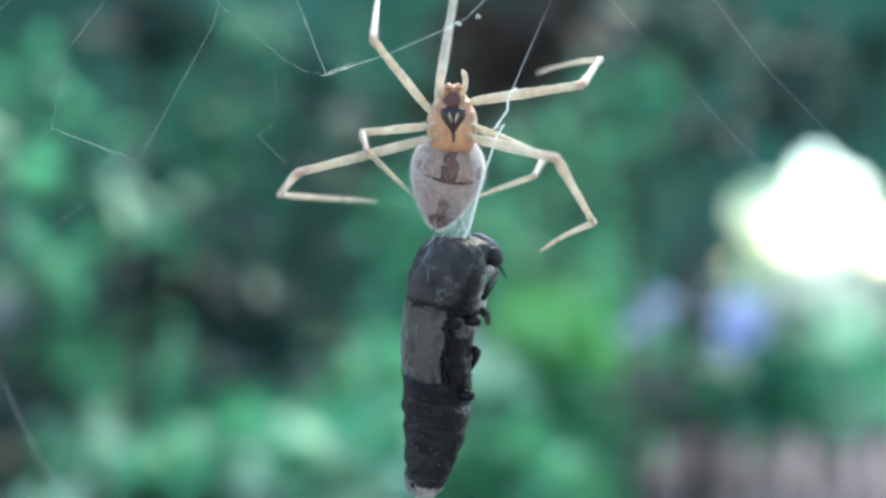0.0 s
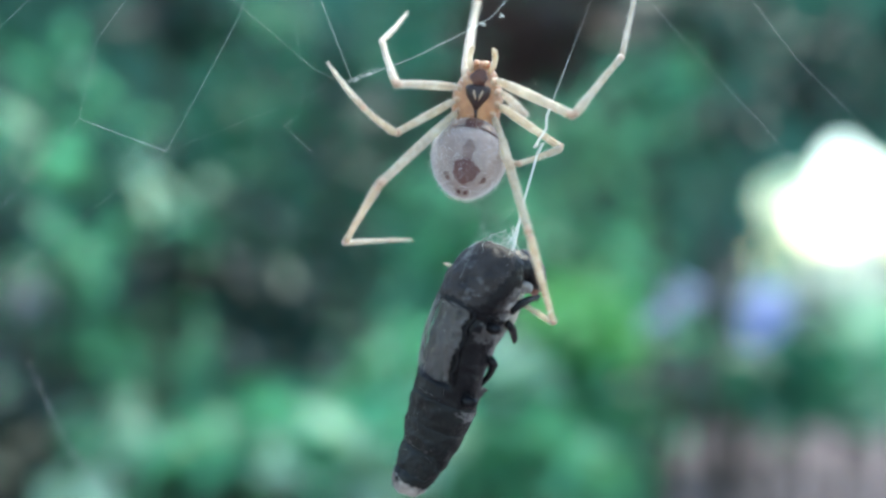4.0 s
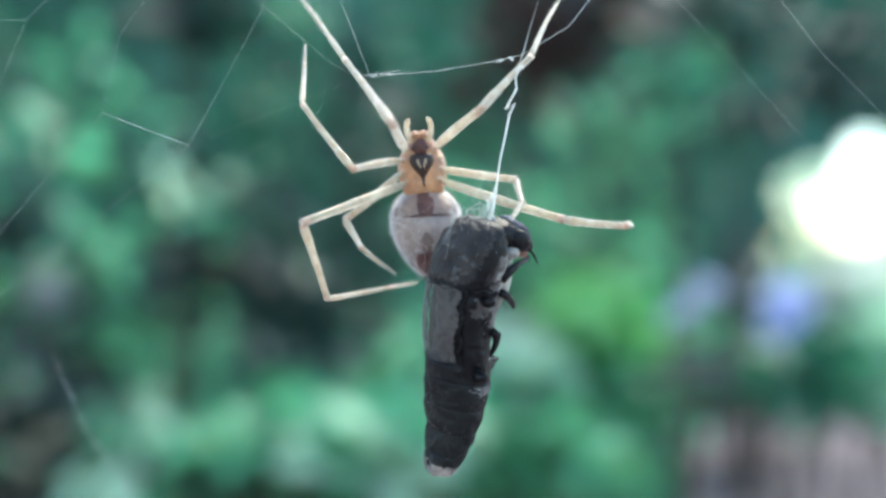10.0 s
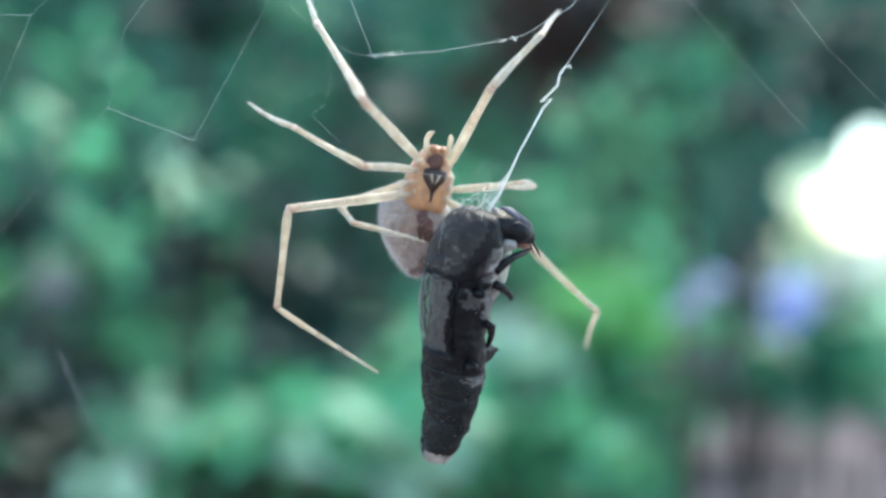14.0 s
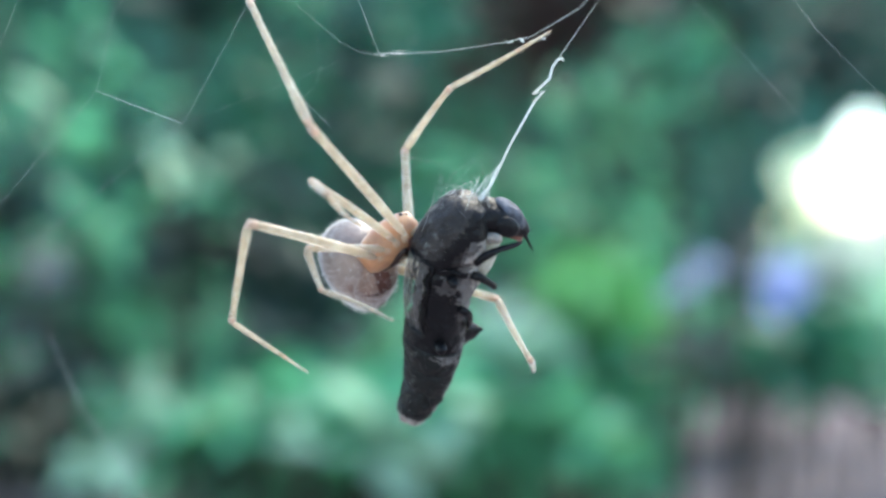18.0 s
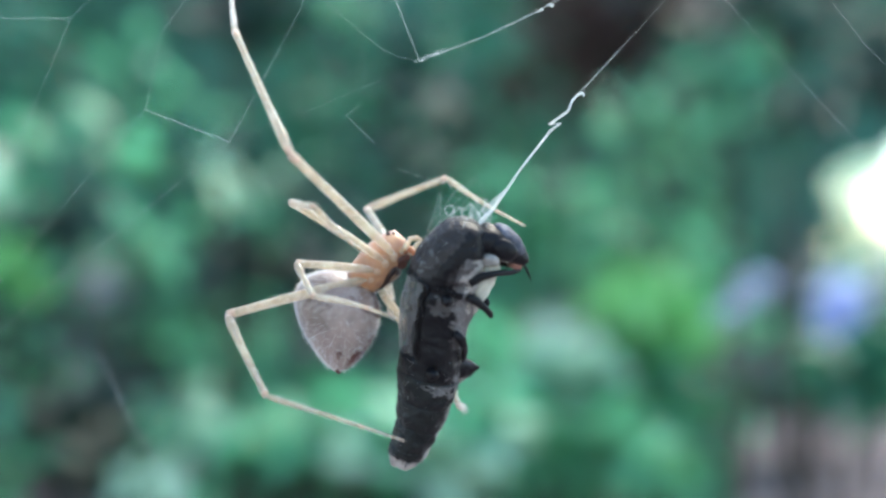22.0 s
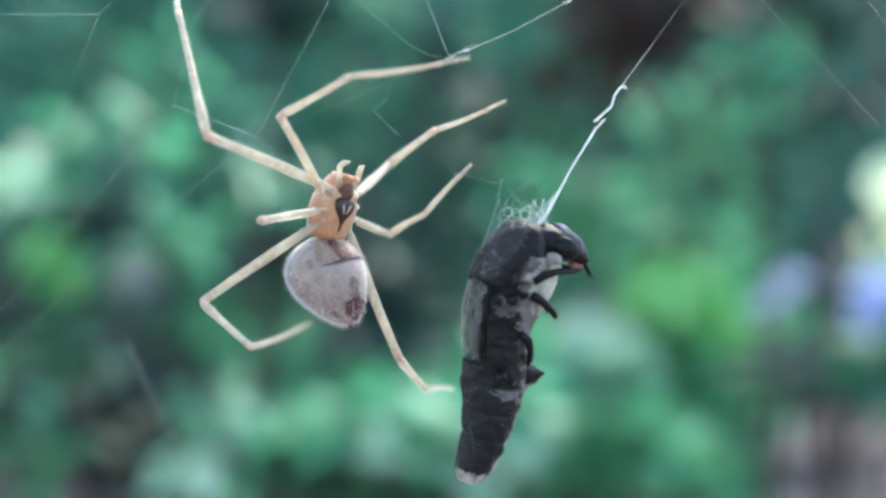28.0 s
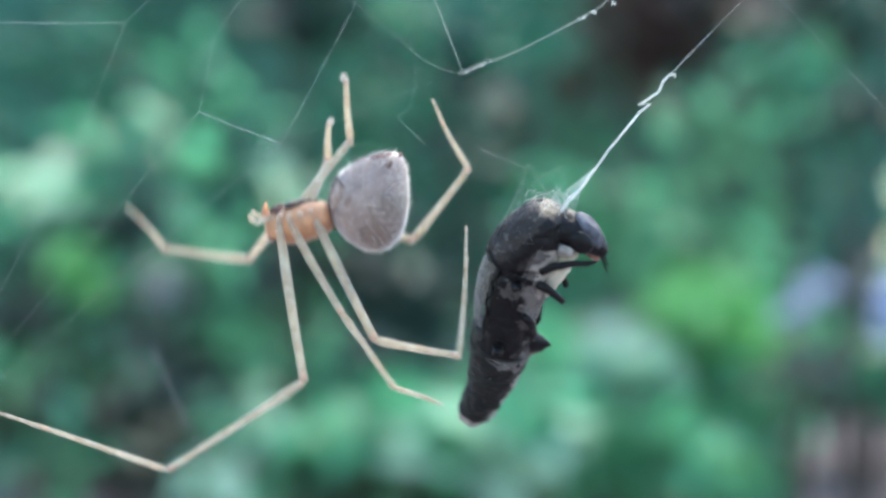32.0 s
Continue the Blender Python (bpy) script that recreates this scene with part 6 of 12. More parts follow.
        (28.5,mm(.12,2.24,3.58,-115.8,56.2,-94.3)), (29,mm(.17,1.51,3.77,-118.6,66.1,-97.5)), (29.5,mm(.26,1.91,3.69,-119.8,60.5,-98.8)), 
        (30,mm(.35,2.3,3.56,-120.5,54.9,-99.7)), (30.267,mm(.68,2.7,3.36,-124.9,48.2,-105.2)), (30.5,mm(.94,3,3.15,-127.4,42.6,-108.8)), 
        (30.733,mm(1,3.41,2.85,-127,36.4,-108.1)), (31,mm(1.06,3.85,2.42,-126.6,28.7,-107.4)), (31.267,mm(-.64,4.8,.54,-126.7,27.5,-107.6)), 
        (31.5,mm(-1.77,4.33,-1.32,-126.8,26.5,-107.8)), (31.733,mm(-1.94,4.08,-1.73,-126.5,38,-107.3)), (32,mm(-2.09,3.72,-2.21,-125.9,52,-106.4))])
    walk(part_of['L2','metatarsus'], [(0,mm(.07,-.03,.39,154.1,-82.3,25.7)), (.5,mm(.06,-.03,.38,154.7,-82.7,25.1)), (1,mm(.06,-.03,.38,155.4,-83.1,24.3)), 
        (1.5,mm(.05,-.03,.38,153.5,-83.2,26.3)), (2,mm(.05,-.03,.38,151.4,-83.3,28.4)), (2.5,mm(.06,-.03,.38,154.1,-83,25.7)), 
        (3,mm(.06,-.03,.38,156.6,-82.6,23.2)), (3.267,mm(.04,-.03,.36,118.1,-86.3,61.8)), (3.5,mm(.02,-.03,.35,56,-85.8,124.1)), 
        (4,mm(-.23,.63,.36,-86.9,-84.7,-93)), (4.5,mm(-.47,1.66,-.66,-99.7,-65,-79.8)), (5,mm(-.13,1.34,-2.27,-101.2,-45.1,-78.1)), 
        (5.5,mm(.19,.69,-2.82,-101.4,-36.1,-77.7)), (5.733,mm(-1.5,-1.47,-6.46,-98.9,-30.8,-82.4)), (6,mm(0,.16,-.18,-96.5,-24.1,-87.4)), 
        (6.267,mm(-.04,.05,-.16,-95.4,-47.5,-89.2)), (6.5,mm(-.04,-.09,-.03,-92.5,-66.5,-92.7)), (6.733,mm(-2.92,-4.82,-1.08,-91.2,-70.9,-94.1)), 
        (7,mm(-.57,-3.23,-.6,-88.3,-76.3,-97.1)), (7.267,mm(-2.02,-5.59,-.54,-100.7,-76.8,-84.4)), (7.5,mm(.02,-.12,.13,-111.2,-76.8,-73.6)), 
        (7.733,mm(1.28,6.32,.7,-108.7,-61.7,-76.3)), (8,mm(1.71,5.94,-.66,-107.8,-43.1,-77.3)), (8.267,mm(3.05,4.29,-2.43,-142.3,-65,-36.1)), 
        (8.5,mm(3.92,2.57,-3.59,162,-62.8,24.8)), (8.733,mm(3,3.45,-3.5,166,-49.9,20)), (9,mm(1.67,4.39,-3.33,168.2,-33.8,16.8)), 
        (9.5,mm(-1.06,5.16,-1.75,169,-60,15.7)), (10,mm(.02,-.07,.33,-178,-86,2.5)), (10.5,mm(.03,-.07,.33,-173.2,-85.4,-2.3)), 
        (11,mm(.04,-.07,.32,-169.4,-84.9,-6.1)), (11.5,mm(.04,-.04,.39,146.4,-83.4,38.2)), (12,mm(.04,-.01,.47,125.9,-79.8,59)), 
        (12.5,mm(.03,-.02,.43,131.5,-81.7,53.3)), (13,mm(.03,-.04,.4,140.3,-83.5,44.5)), (13.5,mm(.02,.01,.47,117.1,-79.7,67.8)), 
        (14,mm(.01,.06,.54,107.1,-75.3,78.1)), (14.267,mm(.01,.19,.63,102.8,-67.7,82.6)), (14.5,mm(.01,.3,.69,101,-61.5,84.6)), 
        (15,mm(-.01,.45,.72,99.5,-55.2,86.4)), (15.5,mm(-.04,.78,.7,97.5,-41.2,89)), (16,mm(-.04,1.08,.58,96.6,-27.1,90.7)), 
        (16.5,mm(-.04,1.2,.5,96.3,-20.7,91.3)), (16.733,mm(-.04,1.2,.5,96.2,-20.6,91.6)), (17,mm(-.04,1.2,.5,96.1,-20.4,91.9)), 
        (17.5,mm(-.04,1.21,.48,96.1,-19.5,91.8)), (18,mm(-.04,1.23,.46,96.2,-18.5,91.8)), (18.5,mm(2.21,2.1,.99,85,47.9,56.2)), 
        (19,mm(1,2.46,3.13,-25.1,47.3,-69.3)), (19.5,mm(2.3,2.13,1.22,95,51.2,63.5)), (20,mm(-.07,1.25,.41,106.4,-17,94.9)), 
        (20.5,mm(-.07,1.22,.44,106.6,-18.7,94.1)), (21,mm(-.06,1.2,.47,106.9,-20.4,93.2)), (21.5,mm(-.06,1.2,.47,106.8,-20.5,93.6)), 
        (22,mm(-.06,1.19,.47,106.6,-20.5,94)), (22.5,mm(-.07,1.17,.49,106.5,-21.5,94.2)), (23,mm(-.07,1.15,.5,106.5,-22.6,94.5)), 
        (23.5,mm(1.48,-.01,1.58,102.9,38.2,72.3)), (24,mm(2.84,-1.68,1.67,-2.8,67.1,-44)), (24.5,mm(1.48,.07,1.59,104.7,40.2,73.5)), 
        (25,mm(-.07,1.21,.43,109.3,-19.4,95)), (25.267,mm(-.06,1.16,.48,109.5,-22.8,94.2)), (25.5,mm(-.06,1.11,.52,109.8,-25.5,93.5)), 
        (26,mm(-.05,1.09,.54,110.1,-27,92.9)), (26.5,mm(-.04,1.03,.58,110.8,-30.1,91.5)), (27,mm(-.02,.97,.62,111.5,-33.2,90.1)), 
        (27.5,mm(-.02,.94,.64,111.9,-34.6,89.3)), (27.733,mm(-.03,.75,.69,111.5,-43,90)), (28,mm(-.03,.5,.7,110.8,-53.2,91)), 
        (28.5,mm(-.03,.29,.65,111.7,-63.4,89.9)), (29,mm(-.02,.1,.55,113.9,-73.6,87.6)), (29.5,mm(0,.2,.62,116.5,-68,84.8)), 
        (30,mm(.01,.3,.68,118.1,-62.3,83.1)), (30.267,mm(.06,.44,.74,124.1,-55.6,76.1)), (30.5,mm(.11,.55,.77,127.3,-49.9,72)), 
        (30.733,mm(.12,.71,.77,126.6,-43.3,73)), (31,mm(.14,.9,.73,126,-35.2,74)), (31.267,mm(-1.59,1.82,-1.09,-78.6,-68.4,-85.8)), 
        (31.5,mm(-2.73,1.33,-2.89,-67.8,-7.9,-100.8)), (31.733,mm(-2.76,1.43,-3.9,-67.9,-.5,-99.2)), (32,mm(-2.7,1.64,-4.98,-67.8,8.5,-97.2))])
    walk(part_of['L3','femur'], [(0,mm(-.22,.84,-.35,0,5,114.1)), (.5,mm(-.22,.84,-.35,-.3,5.4,110.3)), (1,mm(-.22,.84,-.35,-.7,5.9,106.5)), (1.5,mm(-.22,.84,-.35,-.5,5.8,108.9)), 
        (2,mm(-.22,.84,-.35,-.2,5.7,111.3)), (2.5,mm(-.22,.84,-.35,-.5,5.8,108.6)), (3,mm(-.22,.84,-.35,-.8,5.8,105.9)), 
        (3.267,mm(-.22,.84,-.35,-.4,3.3,111.2)), (3.5,mm(-.22,.84,-.35,-.2,1.2,115.5)), (4,mm(-.22,.84,-.35,-.1,2.7,117)), 
        (4.5,mm(-.22,.84,-.35,.1,5.9,120.3)), (5,mm(-.22,.84,-.35,.6,9.1,123.7)), (5.5,mm(-.22,.84,-.35,.8,10.6,125.2)), 
        (5.733,mm(-.22,.84,-.35,.8,-10.6,105.9)), (6,mm(-.22,.84,-.35,12.1,-34.3,77.6)), (6.267,mm(-.22,.84,-.35,36,-79.2,51.2)), 
        (6.5,mm(-.22,.84,-.35,174.1,-61.2,-88.7)), (6.733,mm(-.22,.84,-.35,173.1,-67.6,-87.5)), (7,mm(-.22,.84,-.35,170.5,-75.4,-84.9)), 
        (7.267,mm(-.22,.84,-.35,163.9,-72.8,-78)), (7.5,mm(-.22,.84,-.35,159.9,-70.5,-73.8)), (7.733,mm(-.22,.84,-.35,77.9,-83.6,9.3)), 
        (8,mm(-.22,.84,-.35,13.3,-63.9,75.3)), (8.267,mm(-.22,.84,-.35,-8,-40,101.6)), (8.5,mm(-.22,.84,-.35,-12.9,-18.4,111.4)), 
        (8.733,mm(-.22,.84,-.35,-14.8,-6.6,120.5)), (9,mm(-.22,.84,-.35,-14.7,8,131.2)), (9.5,mm(-.22,.84,-.35,-16.5,6.2,117.1)), 
        (10,mm(-.22,.84,-.35,-17.7,4,103.2)), (10.5,mm(-.22,.84,-.35,-17.5,3.3,107.1)), (11,mm(-.22,.84,-.35,-17.3,2.6,111)), 
        (11.5,mm(-.22,.84,-.35,-18.5,8.5,98.4)), (12,mm(-.22,.84,-.35,-21,13.9,85.4)), (12.5,mm(-.22,.84,-.35,-19.3,11.2,93.1)), 
        (13,mm(-.22,.84,-.35,-18,8.4,100.8)), (13.5,mm(-.22,.84,-.35,-20.5,14.1,87.9)), (14,mm(-.22,.84,-.35,-24.4,19.1,74.5)), 
        (14.267,mm(-.22,.84,-.35,-27.3,5.2,61.1)), (14.5,mm(-.22,.84,-.35,-27.1,-6.4,50.6)), (15,mm(-.22,.84,-.35,-27.6,-5.6,54.7)), 
        (15.5,mm(-.22,.84,-.35,-28.3,-3.7,63.7)), (16,mm(-.22,.84,-.35,-28.7,-1.7,72.7)), (16.5,mm(-.22,.84,-.35,-28.8,-.7,76.8)), 
        (16.733,mm(-.22,.84,-.35,-28.8,.3,75.3)), (17,mm(-.22,.84,-.35,-28.8,1.5,73.4)), (17.5,mm(-.22,.84,-.35,-28.8,.2,77.1)), 
        (18,mm(-.22,.84,-.35,-28.8,-1.1,80.8)), (18.5,mm(-.22,.84,-.35,-28.8,-1.7,79.9)), (19,mm(-.22,.84,-.35,-28.8,-2.2,79.1)), 
        (19.5,mm(-.22,.84,-.35,-28.8,.3,83.4)), (20,mm(-.22,.84,-.35,-28.7,2.8,87.7)), (20.5,mm(-.22,.84,-.35,-28.7,-.2,89)), 
        (21,mm(-.22,.84,-.35,-28.7,-3.2,90.4)), (21.5,mm(-.22,.84,-.35,-29.2,-6.1,95.6)), (22,mm(-.22,.84,-.35,-29.8,-8.9,100.9)), 
        (22.5,mm(-.22,.84,-.35,-29.6,-5,99)), (23,mm(-.22,.84,-.35,-29.5,-1.1,97.1)), (23.5,mm(-.22,.84,-.35,-29.8,-3.8,104.2)), 
        (24,mm(-.22,.84,-.35,-30.5,-6.5,111.3)), (24.5,mm(-.22,.84,-.35,-30.3,-3.7,109.2)), (25,mm(-.22,.84,-.35,-30.2,-.9,107)), 
        (25.267,mm(-.22,.84,-.35,-30.6,10,102)), (25.5,mm(-.22,.84,-.35,-31.7,18.9,97.7)), (26,mm(-.22,.84,-.35,-31.6,14.7,97.8)), 
        (26.5,mm(-.22,.84,-.35,-31.6,5.7,98.2)), (27,mm(-.22,.84,-.35,-31.6,-3.4,98.4)), (27.5,mm(-.22,.84,-.35,-31.6,-7.5,98.6)), 
        (27.733,mm(-.22,.84,-.35,-31.3,-12.7,97.3)), (28,mm(-.22,.84,-.35,-30.9,-19.1,95.5)), (28.5,mm(-.22,.84,-.35,-33.8,-21.2,104.1)), 
        (29,mm(-.22,.84,-.35,-37.1,-22.8,112.8)), (29.5,mm(-.22,.84,-.35,-37.1,-18.1,113)), (30,mm(-.22,.84,-.35,-37.2,-13.4,113.1)), 
        (30.267,mm(-.22,.84,-.35,-40,-23.7,122)), (30.5,mm(-.22,.84,-.35,-43.9,-31.7,130.4)), (30.733,mm(-.22,.84,-.35,-39.4,-27.5,121.2)), 
        (31,mm(-.22,.84,-.35,-35,-21.7,110.8)), (31.267,mm(-.22,.84,-.35,-34.9,-13,110.4)), (31.5,mm(-.22,.84,-.35,-34.9,3.1,109.9)), 
        (31.733,mm(-.22,.84,-.35,-35,19.2,109.3)), (32,mm(-.22,.84,-.35,-35.1,28,108.9))])
    walk(part_of['L3','tibia'], [(0,mm(-1.43,3.54,-.61,0,58.8,-144.6)), (.5,mm(-1.25,3.61,-.63,-2.5,61.7,-147.5)), (1,mm(-1.06,3.67,-.65,-5.6,64.5,-151)), 
        (1.5,mm(-1.18,3.64,-.65,-6.6,62.1,-152.1)), (2,mm(-1.29,3.59,-.65,-7.4,59.7,-153)), (2.5,mm(-1.16,3.64,-.65,11.2,61.7,-131.8)), 
        (3,mm(-1.03,3.68,-.65,30.1,60.2,-110.2)), (3.267,mm(-1.29,3.6,-.52,35.9,55.6,-103.3)), (3.5,mm(-1.5,3.52,-.41,39.5,51.7,-98.8)), 
        (4,mm(-1.57,3.48,-.49,28.3,31.9,-115.4)), (4.5,mm(-1.71,3.39,-.66,24.9,-14.8,-136.5)), (5,mm(-1.85,3.28,-.82,48.2,-58.3,-172.1)), 
        (5.5,mm(-1.9,3.22,-.89,92.1,-67.6,139.4)), (5.733,mm(-1.02,3.65,.2,5.3,-77.8,-131.5)), (6,mm(.31,3.23,1.33,-40.2,-52.2,-82.9)), 
        (6.267,mm(.13,1.27,2.57,-44,34.1,-65.4)), (6.5,mm(-.19,-.59,2.25,96.1,71.8,80.6)), (6.733,mm(-.17,-.29,2.4,91.5,79.1,75.8)), 
        (7,mm(-.15,.1,2.52,49,87.3,33.2)), (7.267,mm(-.04,-.02,2.49,105.7,85.8,89.9)), (7.5,mm(.06,-.11,2.45,121.9,83.4,106.2)), 
        (7.733,mm(.11,.89,2.6,-84.6,75.3,-99.9)), (8,mm(.11,2.1,2.32,-79.6,49.9,-94.4)), (8.267,mm(-.68,3.07,1.56,-91.9,57.7,-109.6)), 
        (8.5,mm(-1.25,3.47,.59,-106.8,62.2,-126.8)), (8.733,mm(-1.72,3.38,-.01,-119.1,63.2,-140.6)), (9,mm(-2.16,3.05,-.76,-134.4,62.5,-157.8)), 
        (9.5,mm(-1.57,3.47,-.67,-145,62.1,-169.7)), (10,mm(-.9,3.72,-.56,-154.9,60.8,179)), (10.5,mm(-1.09,3.67,-.52,-165.1,61.8,167.4)), 
        (11,mm(-1.28,3.61,-.49,-175.7,61.7,155.4)), (11.5,mm(-.65,3.75,-.79,-175.7,68.4,155.3)), (12,mm(.01,3.71,-1.06,-175.8,75.1,155.2)), 
        (12.5,mm(-.38,3.75,-.93,-154.8,76.5,176.9)), (13,mm(-.77,3.73,-.78,-132.7,75.8,-160.4)), (13.5,mm(-.12,3.72,-1.07,-116.2,78.7,-143.4)), 
        (14,mm(.53,3.54,-1.32,-92,80.1,-118.9)), (14.267,mm(1.21,3.43,-.62,-121.5,71.3,-149.2)), (14.5,mm(1.65,3.12,-.02,-129.7,62.7,-158.1)), 
        (15,mm(1.49,3.25,-.06,-116.2,59.5,-142.6)), (15.5,mm(1.09,3.5,-.16,-97.2,48,-119.3)), (16,mm(.66,3.67,-.26,-88,33.5,-105.4)), 
        (16.5,mm(.46,3.73,-.31,-85.6,26.5,-100.6)), (16.733,mm(.54,3.71,-.36,-85.6,26.2,-100.6)), (17,mm(.63,3.69,-.43,-85.5,25.8,-100.5)), 
        (17.5,mm(.44,3.74,-.36,-85.5,29.5,-100.3)), (18,mm(.26,3.77,-.29,-85.3,33.2,-100)), (18.5,mm(.3,3.76,-.26,-85.6,32,-100.5)), 
        (19,mm(.34,3.75,-.23,-85.9,30.8,-101)), (19.5,mm(.12,3.79,-.36,-86.6,33,-102.4)), (20,mm(-.1,3.8,-.49,-87.4,35.1,-103.9)), 
        (20.5,mm(-.17,3.81,-.34,-86.8,33.7,-102.7)), (21,mm(-.24,3.81,-.19,-86.2,32.3,-101.6)), (21.5,mm(-.51,3.78,-.04,-85.9,32.3,-101.2)), 
        (22,mm(-.77,3.72,.11,-85.7,32.3,-100.7)), (22.5,mm(-.68,3.76,-.09,-85.4,33.7,-100.2)), (23,mm(-.59,3.79,-.29,-85.1,35.1,-99.7)), 
        (23.5,mm(-.95,3.71,-.15,-80,50,-92.2)), (24,mm(-1.29,3.59,-.01,-68,64,-78)), (24.5,mm(-1.19,3.64,-.16,-63.7,60,-73.1)), 
        (25,mm(-1.09,3.68,-.3,-60.4,55.9,-69.3)), (25.267,mm(-.83,3.7,-.87,-65.3,48.1,-75.4)), (25.5,mm(-.6,3.63,-1.31,-67.9,41.6,-79.1)), 
        (26,mm(-.61,3.69,-1.11,-68.7,45.8,-80.3)), (26.5,mm(-.64,3.77,-.64,-71.2,55.1,-83.5)), (27,mm(-.66,3.77,-.17,-75.7,64.2,-88.7)), 
        (27.5,mm(-.66,3.75,.04,-79,68.3,-92.4)), (27.733,mm(-.59,3.71,.31,-29.3,70.5,-39.7)), (28,mm(-.49,3.63,.62,7.3,56.5,.6)), 
        (28.5,mm(-.89,3.53,.72,27,51.3,24.8)), (29,mm(-1.28,3.36,.8,40.1,42.4,42.6)), (29.5,mm(-1.32,3.44,.57,41,54.6,43.8)), 
        (30,mm(-1.35,3.5,.34,42.9,66.9,46)), (30.267,mm(-1.66,3.14,.84,106.1,72.2,112.5)), (30.5,mm(-1.86,2.76,1.21,140.2,60.5,149.4)), 
        (30.733,mm(-1.58,3.09,1.02,132.5,70.3,141)), (31,mm(-1.2,3.42,.75,101.1,80.5,108.7)), (31.267,mm(-1.23,3.55,.32,157.3,84.2,165.3)), 
        (31.5,mm(-1.23,3.63,-.51,-137.7,73.9,-129)), (31.733,mm(-1.15,3.49,-1.33,-127.9,59.7,-118.4)), (32,mm(-1.07,3.32,-1.74,-125.8,51.9,-115.9))])
